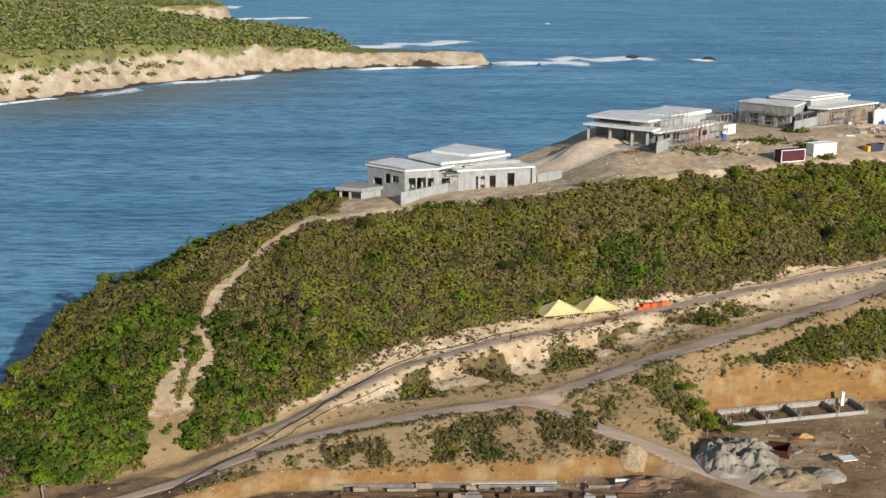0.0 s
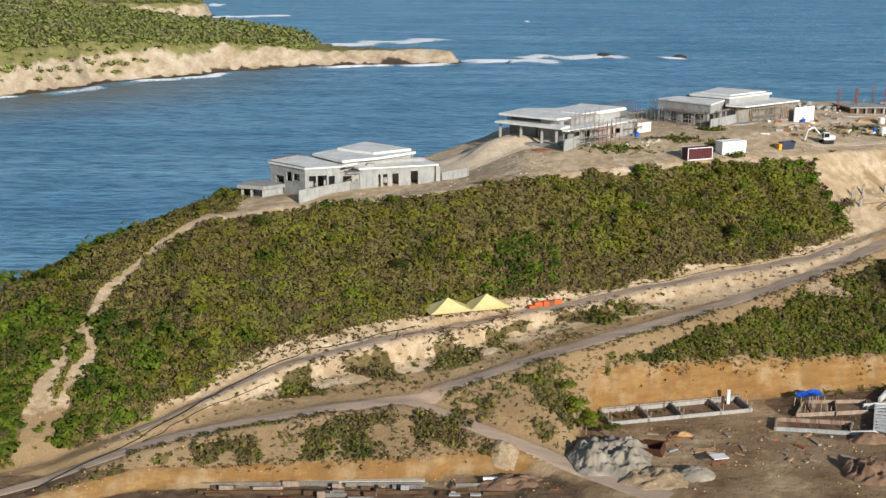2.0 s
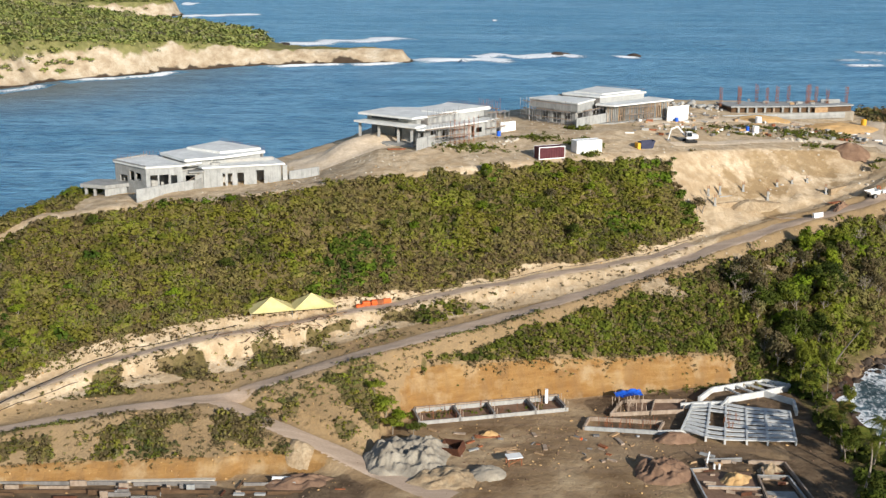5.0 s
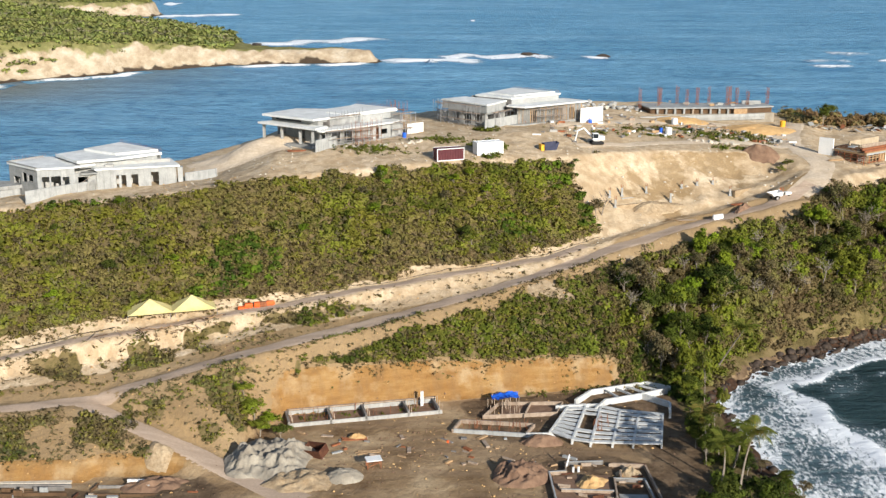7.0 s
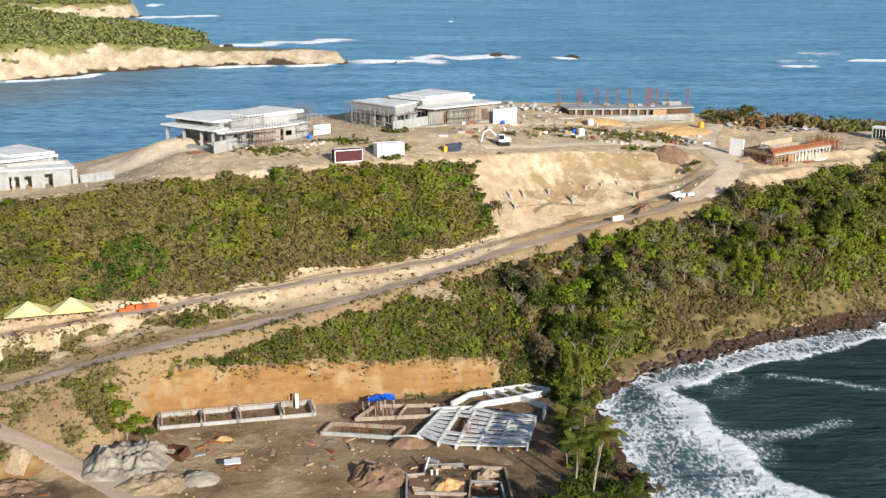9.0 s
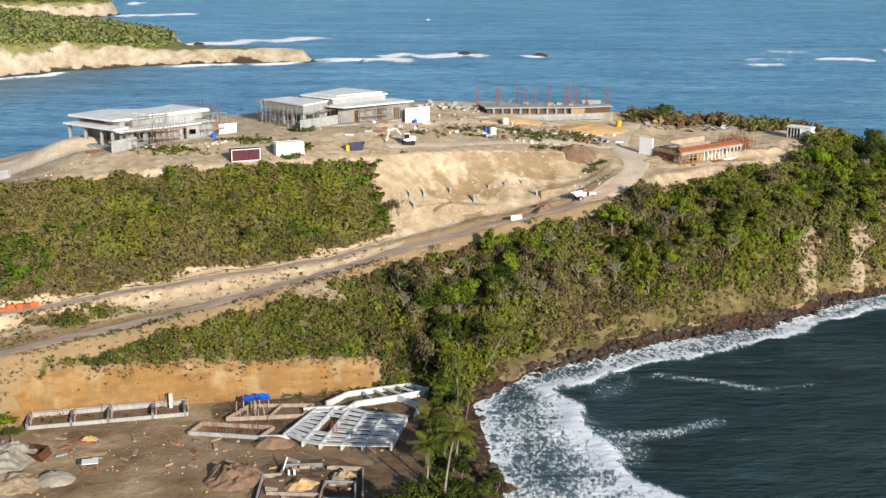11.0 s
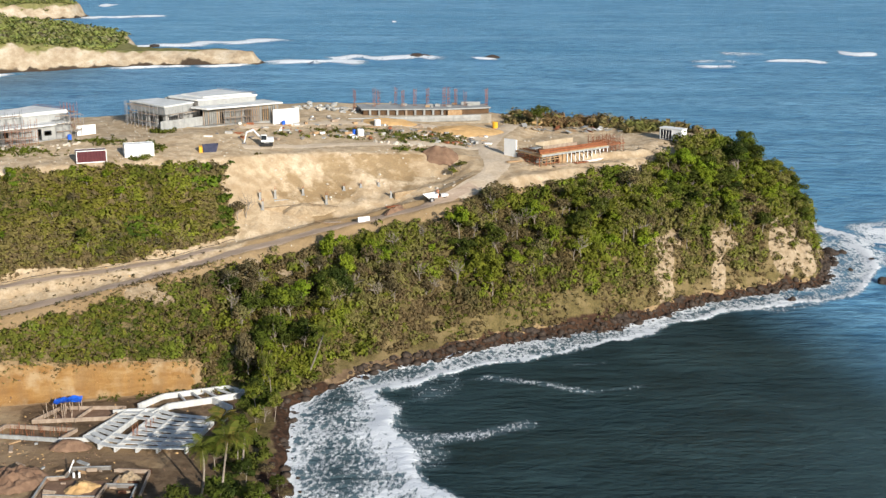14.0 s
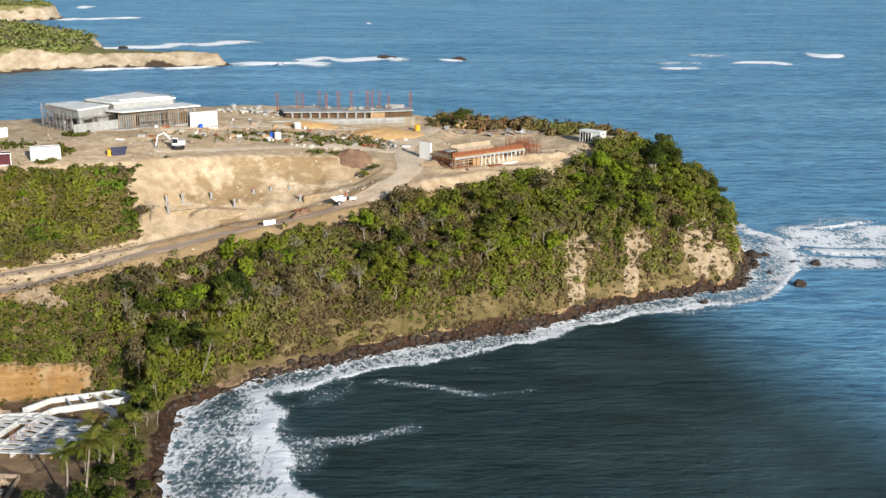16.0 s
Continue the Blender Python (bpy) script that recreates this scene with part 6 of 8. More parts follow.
def dumper(x, y, rz):
    root = thing("site_dumper", pose(x, y, gz(x, y) + 0.1, 0, 0, rz), "white site dumper with open skip parked on the road", "dumper")
    for px in (0.6, 3.6):
        for py in (0.0, 1.7):
            wheel(root, px, py, 0.55, 0.55, 0.4)
    part("chassis", boxes((0.1, 4.3, 0.45, 1.25, 0.5, 0.8)), DARKC, root)
    bm = bmesh.new()
    lo = [bm.verts.new(v) for v in ((-0.1, 0.2, 0.9), (1.9, 0.0, 0.9), (1.9, 1.7, 0.9), (-0.1, 1.5, 0.9))]
    hi = [bm.verts.new(v) for v in ((-0.9, -0.1, 1.6), (2.1, -0.2, 1.9), (2.1, 1.9, 1.9), (-0.9, 1.8, 1.6))]
    bm.faces.new(lo[::-1])
    for i in range(4):
        bm.faces.new((lo[i], lo[(i + 1) % 4], hi[(i + 1) % 4], hi[i]))
    part("tipping_skip", bm, WHITE, root)
    part("engine_cover", boxes((2.9, 4.5, 0.3, 1.4, 0.8, 1.6)), WHITE, root, bevel=0.1)
    part("seat", boxes((2.3, 2.8, 0.55, 1.15, 0.9, 1.6)), BLACK, root)
    part("roll_bar", rods([((2.2, 0.4, 0.9), (2.2, 0.4, 2.5)), ((2.2, 1.3, 0.9), (2.2, 1.3, 2.5)), ((2.2, 0.4, 2.5), (2.2, 1.3, 2.5))], 0.05), ORANGE, root)
    return root


dumper(141.6, 246.6, 20)


def water_tank(x, y, r=0.8, h=1.5, material=None, label="white plastic water tank"):
    z = gz(x, y)
    root = thing("water_tank", pose(x, y, z), label, "tank")
    bm = bmesh.new()
    rod(bm, (0, 0, 0), (0, 0, h), r, 16)
    part("body", bm, material or WHITE, root, bevel=0.08)
    bm = bmesh.new()
    rod(bm, (0, 0, h - 0.02), (0, 0, h + 0.15), r * 0.35, 10)
    part("lid", bm, material or WHITE, root)


for x, y in ((124.8, 281.0), (106.8, 284.4), (128.2, 291.8)):
    water_tank(x, y)
for x, y in ((123.2, 282.2), (106.2, 283.2), (62.2, 259.8)):
    water_tank(x, y, 0.45, 0.95, BLUE, "small blue plastic drum")
water_tank(157.6, 300.6, 0.7, 1.4, AMBER, "yellow plastic drum beside the track")


def boulder(name, x, y, z, r, material, label, group, squash=0.75, sub=2):
    bm = bmesh.new()
    bmesh.ops.create_icosphere(bm, subdivisions=sub, radius=r)
    off = Vector((random.uniform(0, 99), random.uniform(0, 99), random.uniform(0, 99)))
    for v in bm.verts:
        k = 1 + 0.45 * noise.noise(v.co / r * 1.1 + off) + 0.18 * noise.noise(v.co / r * 2.9 + off)
        v.co *= k
        v.co.z *= squash
    ob = part(name, bm, material)
    ob.matrix_world = pose(x, y, z, 0, 0, random.uniform(0, 360))
    return tagged(ob, label, "rock", group)


TANSOIL = mat("tan_soil", (0.36, 0.27, 0.17), 0.95, spec=0.1)
_n = Nodes(TANSOIL)
_n.color(_n.mix(_n.ramp(_n.noise(2.2, 5), (0.4, 0.6), (0.6, 0.0)), _n.ramp(_n.noise(0.4, 4), (0.35, (0.33, 0.235, 0.14)), (0.65, (0.46, 0.36, 0.24))), (0.24, 0.17, 0.10)))
_n.bump(_n.noise(2.5, 5), 0.6, 0.2)


# spoil heaps: lumpy cones
def heap(x, y, rx, ry, h, rz, material, label, rough=0.25, name="spoil_mound", n=34):
    bm = bmesh.new()
    rows = []
    seed = random.uniform(0, 50)
    ang = radians(rz)
    for i in range(n + 1):
        row = []
        for j in range(n + 1):
            u, v = 2 * i / n - 1, 2 * j / n - 1
            d = math.hypot(u, v)
            d = d * (1 + 0.30 * noise.noise((math.atan2(v, u) * 1.3 + seed, d, 7)))
            hz = h * (min(1.0, 1.35 * max(0.0, 1 - d) ** 0.8) if rough > 0.1 else smooth(0, 1, 1 - d)) * (1 + rough * noise.noise((u * 2.3 + seed, v * 2.3, 0))) + rough * 0.5 * h * noise.noise((u * 6 + seed, v * 6, 3)) * max(0, 1 - d)
            hz += rough * h * (0.45 - 1.5 * abs(noise.noise((u * 3.4 + seed, v * 3.4, 9)))) * min(1.0, 3 * max(0, 1 - d)) * 0.55 + rough * 0.22 * h * noise.noise((u * 15, v * 15, seed)) * min(1.0, 3 * max(0, 1 - d))
            hz = max(hz, 0.0)
            px, py = x + u * rx * math.cos(ang) - v * ry * math.sin(ang), y + u * rx * math.sin(ang) + v * ry * math.cos(ang)
            row.append(bm.verts.new((px - x, py - y, gz(px, py) - gz(x, y) + (hz if d < 1 else -0.25))))
        rows.append(row)
    for i in range(n):
        for j in range(n):
            bm.faces.new((rows[i][j], rows[i + 1][j], rows[i + 1][j + 1], rows[i][j + 1])).smooth = True
    ob = part(name, bm, material)
    ob.matrix_world = pose(x, y, gz(x, y) + 0.02)
    return tagged(ob, label, "mound", "spoil mounds")


heap(143.8, 268.2, 4.2, 3.2, 1.6, 0, BROWNSOIL, "brown gravel heap beside the bend")
heap(150.5, 294.6, 9.5, 4.5, 1.3, 8, OCHRE, "long ochre sand mound before the slab")
heap(131.0, 296.0, 7.0, 3.0, 1.0, 8, OCHRE, "low ochre sand mound on the terrace")
heap(44.8, 165.2, 6.6, 7.6, 2.1, -25, GREYSOIL, "grey crusted spoil heap in the yard", 0.75, n=72)
heap(50.0, 158.2, 5.6, 3.6, 1.2, 10, TANSOIL, "tan sand heap in the yard", 0.5)
heap(57.4, 173.6, 1.6, 0.9, 0.7, 5, OCHRE, "small ochre sand pile by the cells", 0.4)
heap(29.0, 157.5, 5.0, 2.5, 1.0, 5, BROWNSOIL, "low brown earth bank", 0.5)
heap(56.4, 159.6, 3.0, 2.4, 1.2, 0, GREYSOIL, "small pale rubble heap")
heap(82.6, 160.5, 4.6, 4.2, 1.5, 20, BROWNSOIL, "reddish brown earth heap with wire mesh", 0.7, n=48)
heap(92.6, 158.0, 2.6, 2.0, 0.9, 40, OCHRE, "ochre earth pile inside the foundation", 0.6)
heap(98.6, 161.2, 2.0, 1.4, 0.8, 0, TANSOIL, "tan earth pile inside the foundation", 0.6)
heap(86.6, 172.2, 3.4, 1.8, 1.3, 0, BROWNSOIL, "brown earth heap against the beams")
heap(28.4, 163.4, 2.2, 1.8, 0.9, 0, TANSOIL, "pale eroded knob of earth")
heap(30.5, 254, 16, 9, 2.6, 28, PALE_TRACK, "smooth graded sand bank beside the villa", 0.03)
heap(170.5, 309.0, 4, 2.5, 1.2, 0, OCHRE, "earth bank with scrap")
for k in range(46):
    x, y = random.gauss(115.5, 4.5), random.gauss(306.5, 2.4)
    boulder("rubble_stone", x, y, gz(x, y) + random.uniform(0, 0.6), random.uniform(0.35, 0.95), random.choice([ROCKP, PALE, GREYB]), "pale broken concrete lump on the rubble tip", "rubble tip", 0.7, 1)
for k in range(26):
    x, y = random.uniform(127, 140), random.gauss(274.5, 1.3)
    boulder("stone", x, y, gz(x, y) + 0.1, random.uniform(0.25, 0.7), ROCKP, "tan stone on the terrace edge", "stones on the terrace edge", 0.7, 1)
for k in range(34):
    x, y = random.uniform(50, 66), 0
    y = 246.5 + 0.42 * (x - 50) + random.gauss(0, 0.8)
    boulder("stone", x, y, gz(x, y) + 0.1, random.uniform(0.2, 0.55), ROCKP, "tan stone below the villa terrace", "stones below the villa", 0.7, 1)
for k in range(24):
    x = random.uniform(100, 150)
    y = float(line_at(RIM, x, 1)) - random.uniform(1, 18)
    boulder("stone", x, y, gz(x, y) + 0.05, random.uniform(0.15, 0.45), ROCKP, "pale stone lying in the dug hollow", "stones in the hollow", 0.7, 1)


# footing stubs in the hollow
def stub(x, y, h=1.1, w=0.4):
    root = thing("footing_stub", pose(x, y, gz(x, y) - 0.1), "white concrete footing stub with starter bars", "footing", "footing stubs in the hollow")
    part("pad", boxes((-w * 0.8, w * 0.8, -w * 0.8, w * 0.8, 0, 0.25)), PALE, root)
    part("post", boxes((-w / 2, w / 2, -w / 2, w / 2, 0.2, h)), GREYB, root)
    part("starter_bars", rods([((a * 0.15, b * 0.15, h), (a * 0.17, b * 0.15, h + 0.7)) for a in (-1, 1) for b in (-1, 1)], 0.03, 4), RUST, root)


for x, y, h in ((106.1, 245.0, 1.6), (109.0, 246.9, 1.9), (114.6, 249.5, 1.5), (107.0, 242.2, 1.8), (119.7, 248.3, 2.0), (133.3, 252.0, 1.5), (123.0, 253.6, 1.0), (130.4, 256.4, 1.0), (126.6, 254.8, 0.9)):
    stub(x, y, h)
garden_wall((134.2, 251.2), (140.3, 256.0), gz(137, 253.5) - 1.0, gz(137, 253.5) + 0.5, "eroded pale earth step by the bend", TANSOIL, 0.6)
heap(116.5, 245.2, 6.0, 2.0, 1.0, 22, TANSOIL, "low cream earth bank below the footings", 0.3)
heap(134.2, 244.6, 3.2, 0.9, 0.9, 50, BROWNSOIL, "narrow brown spoil ridge beside the road", 0.5)
garden_wall((108.9, 246.1), (113.8, 247.8), gz(110, 246) - 0.1, gz(110, 246) + 0.5, "low foundation beam in the dug hollow", PALE, 0.35)
garden_wall((107.0, 242.0), (117.0, 247.0), gz(111, 244) - 0.2, gz(111, 244) + 0.9, "low retaining strip in the dug hollow", TANSOIL, 0.5)


def barrier(x, y, rz, length=3.4):
    root = thing("road_barrier", pose(x, y, gz(x, y), 0, 0, rz), "white concrete barrier block beside the road", "barrier")
    bm = bmesh.new()
    prof = ((-0.45, 0), (0.45, 0), (0.25, 0.35), (0.18, 1.1), (-0.18, 1.1), (-0.25, 0.35))
    a = [bm.verts.new((0, py, pz)) for py, pz in prof]
    b = [bm.verts.new((length, py, pz)) for py, pz in prof]
    bm.faces.new(a[::-1]), bm.faces.new(b)
    for i in range(6):
        bm.faces.new((a[i], a[(i + 1) % 6], b[(i + 1) % 6], b[i]))
    part("block", bm, WHITE, root)
    part("lifting_loop", rods([((length / 2 - 0.2, 0, 1.05), (length / 2, 0, 1.3)), ((length / 2, 0, 1.3), (length / 2 + 0.2, 0, 1.05))], 0.03), STEEL, root)


barrier(127.0, 239.4, 28, 2.6)
for i, (x, y, rz, n) in enumerate(((119.6, 240.6, -38, 3), (121.8, 240.4, 8, 4), (134.0, 247.2, 35, 8), (106, 283, 20, 9), (33.0, 250.2, -20, 10), (40.2, 245.4, 10, 10), (160.5, 266.8, 25, 12), (171.0, 265.6, 30, 12), (176, 268.8, 34, 10), (127, 290, 12, 10), (148, 299, 10, 8), (57.0, 173.2, 5, 8), (59.5, 168.4, 12, 5), (163.5, 276.8, 40, 14))):
    plank_pile(x, y, gz(x, y) + 0.05, n, 3.6, rz, (WOOD, BOARD, RUST)[i % 3], "loose weathered timbers lying on the ground")


# scrap sheets behind the house frame
for k in range(34):
    x, y = random.uniform(165, 192), random.gauss(300.8, 1.3)
    z = gz(x, y)
    ob = part("scrap_sheet", boxes((-0.9, 0.9, -0.5, 0.5, 0, 0.05)), random.choice([WHITE, PALE, WHITE, RUST, GREYB, WOOD]))
    ob.matrix_world = pose(x, y, z + random.uniform(0.1, 0.7), random.uniform(-30, 30), random.uniform(-30, 30), random.uniform(0, 180)) @ Matrix.Diagonal((random.uniform(0.5, 1.5), random.uniform(0.5, 1.3), 1, 1))
    tagged(ob, "bent pale scrap sheet on the dump", "scrap", "scrap behind the house frame")
for k in range(190):
    x = random.uniform(90, 156)
    y = random.uniform(277, 297) if k % 3 else random.uniform(262, 275) + 0.32 * (x - 90)
    ob = part("site_scrap", boxes((-0.5, 0.5, -0.3, 0.3, 0, 0.35)), random.choice([PALE, WOOD, BOARD, GREYB, WHITE, RUST, DARKC]), bevel=0.03)
    ob.matrix_world = pose(x, y, gz(x, y) - 0.02, 0, 0, random.uniform(0, 180)) @ Matrix.Diagonal((random.uniform(0.4, 2.0), random.uniform(0.4, 1.5), random.uniform(0.5, 1.8), 1))
    tagged(ob, "scrap block or crate on the building site", "scrap", "scrap on the building site")


# ---- tents on the upper road ----
def tent(x, y, rz, L, W, eave, apex, label):
    z = gz(x, y)
    root = thing("canopy_tent", pose(x, y, z, 0, 0, rz), label, "tent", "canopies on the upper road")
    n = 6
    corners = [(-L / 2, -W / 2), (L / 2, -W / 2), (L / 2, W / 2), (-L / 2, W / 2)]
    for k in range(4):
        a, b = corners[k], corners[(k + 1) % 4]
        bm = bmesh.new()
        grid = []
        for i in range(n + 1):
            row = []
            for j in range(n + 1):
                s, t = i / n, j / n
                px, py = a[0] + (b[0] - a[0]) * t, a[1] + (b[1] - a[1]) * t
                sag = 0.35 * s * (1 - s) + 0.15 * (1 - s) * t * (1 - t) * 4 * 0.5
                row.append(bm.verts.new((px * (1 - s), py * (1 - s), eave + (apex - eave) * s ** 1.15 - sag)))
            grid.append(row)
        for i in range(n):
            for j in range(n):
                bm.faces.new((grid[i][j], grid[i][j + 1], grid[i + 1][j + 1], grid[i + 1][j])).smooth = True
        bmesh.ops.remove_doubles(bm, verts=bm.verts, dist=1e-4)
        part("canvas_panel", bm, YELLOWC, root)
    for cx, cy in corners:
        part("pole", rods([((cx, cy, 0), (cx, cy, eave))], 0.05), STEEL, root)
    return root


tent(20.0, 196.2, 18, 8.0, 5.2, 0.9, 2.9, "yellow peaked canopy tent on the bench road")
tent(26.8, 198.4, 18, 8.0, 5.4, 1.1, 3.2, "larger yellow peaked canopy tent on the bench road")
for k in range(34):
    s = random.uniform(0, 1)
    x = 12 + 20 * s
    y = float(line_at(UPPER_ROAD, x, 1)) - random.uniform(1.0, 2.6)
    ob = part("trestle_plank", boxes((-1.3, 1.3, -0.08, 0.08, 0, 0.08)), random.choice([WOOD, BOARD, BROWNC]))
    ob.matrix_world = pose(x, y, gz(x, y) + random.uniform(0.1, 0.7), random.uniform(-25, 25), random.uniform(-15, 15), random.choice((20, 25, -50, 70)) + random.uniform(-10, 10))
    tagged(ob, "brown plank laid out below the tents", "plank", "planks below the tents")
for k, (x, y) in enumerate(((35.0, 200.9), (36.2, 201.6), (37.6, 202.2), (38.6, 202.6), (39.8, 203.4))):
    ob = part("orange_bundle", boxes((-0.8, 0.8, -0.5, 0.5, 0, 0.7)), ORANGE if k != 3 else RUST, bevel=0.12)
    ob.matrix_world = pose(x, y, gz(x, y), random.uniform(-6, 6), 0, 20 + random.uniform(-15, 15)) @ Matrix.Diagonal((random.uniform(0.6, 1.0), random.uniform(0.6, 1), random.uniform(0.6, 1.4), 1))
    tagged(ob, "bright orange plastic fencing bundle on the road", "bundle", "orange bundles")


# ---- foundations in the yard ----
def frame_row():
    root = thing("foundation_cells", pose(58, 181, 1.2), "row of four grey concrete foundation cells", "foundation")
    a0, d = Vector((46.3, 177.6)), Vector((24.6, 6.0))
    u = d.normalized()
    v = Vector((-u.y, u.x))
    L, W = d.length, 4.6
    child("front_wall", wall_mesh(a0, a0 + d, 0.9, 1.85, 0.2), GREYB, root)
    child("back_wall", wall_mesh(a0 + v * W, a0 + v * W + d, 0.9, 2.1, 0.2), GREYB, root)
    for s in (0, 0.27, 0.50, 0.78, 0.985):
        p = a0 + d * s
        child("cross_wall", wall_mesh(p, p + v * W, 0.9, 2.25, 0.35), DARKC, root)
        for q in (0.4, 2.0, 3.8):
            e = p + v * q + u * 0.35
            child("form_stake", boxes((e.x, e.x + 0.12, e.y, e.y + 0.12, 1.0, 2.7 + 0.3 * random.random())), BOARD, root)
    child("top_board", wall_mesh(a0 + v * W, a0 + v * W + d, 2.2, 2.4, 0.4), BOARD, root)
    child("base_board", wall_mesh(a0 - v * 0.3, a0 - v * 0.3 + d * 0.96, 0.8, 1.2, 0.2), BOARD, root)
    child("fill", prism([tuple(a0 + v * 0.3), tuple(a0 + d + v * 0.3), tuple(a0 + d + v * W), tuple(a0 + v * W)], 0.9, 1.4), BROWNSOIL, root)
    for k in range(20):
        p = a0 + d * random.uniform(0, 1) + v * random.uniform(0, W)
        child("starter_bar", rods([((p.x, p.y, 1.2), (p.x + random.uniform(-.1, .1), p.y, 2.6 + random.uniform(0, 0.5)))], 0.03, 4), RUST, root)
    child("white_post", boxes((67.2, 67.7, 186.2, 186.7, 1.5, 4.0)), WHITE, root)
    child("ladder", rods([((66.2, 186.0, 1.5), (66.2, 186.3, 3.8)), ((66.7, 186.1, 1.5), (66.7, 186.4, 3.8))], 0.05), WOOD, root)
    return root


frame_row()


def beam_grid():
    root = thing("beam_grid", pose(98, 178, 1.2), "white precast floor beams laid out as a stepped grid", "foundation")
    lines = [((88.2, 174.6), (92.2, 185.2)), ((91.4, 171.6), (95.2, 185.6)), ((94.2, 170.6), (97.6, 184.8)), ((97.6, 170.4), (100.6, 183.2)), ((100.8, 170.2), (103.6, 182.4)), ((105.2, 170.2), (107.4, 181.4))]
    for a, b in lines:
        child("main_beam", wall_mesh(a, b, 0.9, 2.15, 0.32), BEAM, root)
    rows = 9
    for k, ((a, b), (c, d)) in enumerate(zip(lines[:-1], lines[1:])):
        for i in range(rows):
            s = i / (rows - 1)
            if k == 1 and 3 <= i <= 5:
                continue
            p = (a[0] + (b[0] - a[0]) * s, a[1] + (b[1] - a[1]) * s)
            q = (c[0] + (d[0] - c[0]) * s, c[1] + (d[1] - c[1]) * s)
            child("floor_beam", wall_mesh(p, (q[0], q[1]), 1.90, 2.05 + random.uniform(-0.04, 0.04), 0.95 + random.uniform(-0.14, 0.08)), BEAM, root)
    child("edge_beam", wall_mesh((84.2, 174.2), (91.0, 174.6), 0.9, 1.9, 0.3), BEAM, root)
    child("back_beam", wall_mesh((89.9, 184.9), (97.4, 185.8), 0.9, 2.2, 0.3), BEAM, root)
    # the splayed wing
    W = [(93.6, 187.4), (96.8, 191.8), (106.8, 195.8), (110.6, 193.6), (105.0, 190.6), (98.4, 187.8), (96.4, 184.2)]
    for a, b in zip(W, W[1:]):
        child("wing_beam", wall_mesh(a, b, 1.0, 2.3, 0.35), BEAM, root)
    child("wing_beam", wall_mesh((105.0, 190.6), (109.2, 186.8), 1.0, 2.2, 0.4), BEAM, root)
    child("wing_beam", wall_mesh((109.2, 186.8), (108.4, 182.2), 1.0, 2.2, 0.4), BEAM, root)
    for s in (0.22, 0.42, 0.62, 0.82):
        p = Vector(W[1]) * (1 - s) + Vector(W[2]) * s
        q = Vector(W[5]) * (1 - s) + Vector(W[3]) * s
        child("wing_cross_beam", wall_mesh(p, p + (q - p) * 0.92, 1.8, 2.1, 0.3), BEAM, root)
    for i in range(16):
        x, y = random.uniform(95.2, 98), random.uniform(175, 180)
        child("starter_bar", rods([((x, y, 1.2), (x, y, 2.9 + random.uniform(0, 0.5)))], 0.035, 4), RUST, root)
    return root


beam_grid()


def trench_cells():
    root = thing("trench_footings", pose(79, 178, 1.2), "open foundation cells with white kerbs and rebar", "foundation")
    P = [(72.4, 175.9), (84.3, 174.2), (86.0, 178.4), (73.8, 180.0)]
    for a, b in zip(P, P[1:] + P[:1]):
        child("kerb_wall", wall_mesh(a, b, 0.8, 1.85, 0.3), PALE if a == P[0] else BOARD, root)
    Q = [(77.5, 181.4), (90.0, 183.0), (91.4, 187.6), (80.4, 187.2)]
    for a, b in zip(Q, Q[1:] + Q[:1]):
        child("board_wall", wall_mesh(a, b, 0.9, 1.9, 0.15), BOARD, root)
    child("board_wall", wall_mesh((84.5, 181.9), (86.0, 187.4), 0.9, 1.9, 0.15), BOARD, root)
    child("fill", prism([(80.6, 182.0), (89.6, 183.2), (90.8, 187.2), (80.8, 187.0)], 0.9, 1.35), BROWNSOIL, root)
    for i in range(46):
        x, y = random.uniform(74, 85), random.uniform(175.2, 178.8)
        child("starter_bar", rods([((x, y, 0.9), (x + random.uniform(-0.15, 0.15), y, 2.2 + random.uniform(0, 0.5)))], 0.03, 4), RUST, root)
    for i in range(16):
        x, y = random.uniform(78.5, 84), random.uniform(182, 186.5)
        child("form_stake", boxes((x, x + 0.1, y, y + 0.1, 1, 2.6 + random.uniform(0, 0.6))), BOARD, root)
    return root


trench_cells()


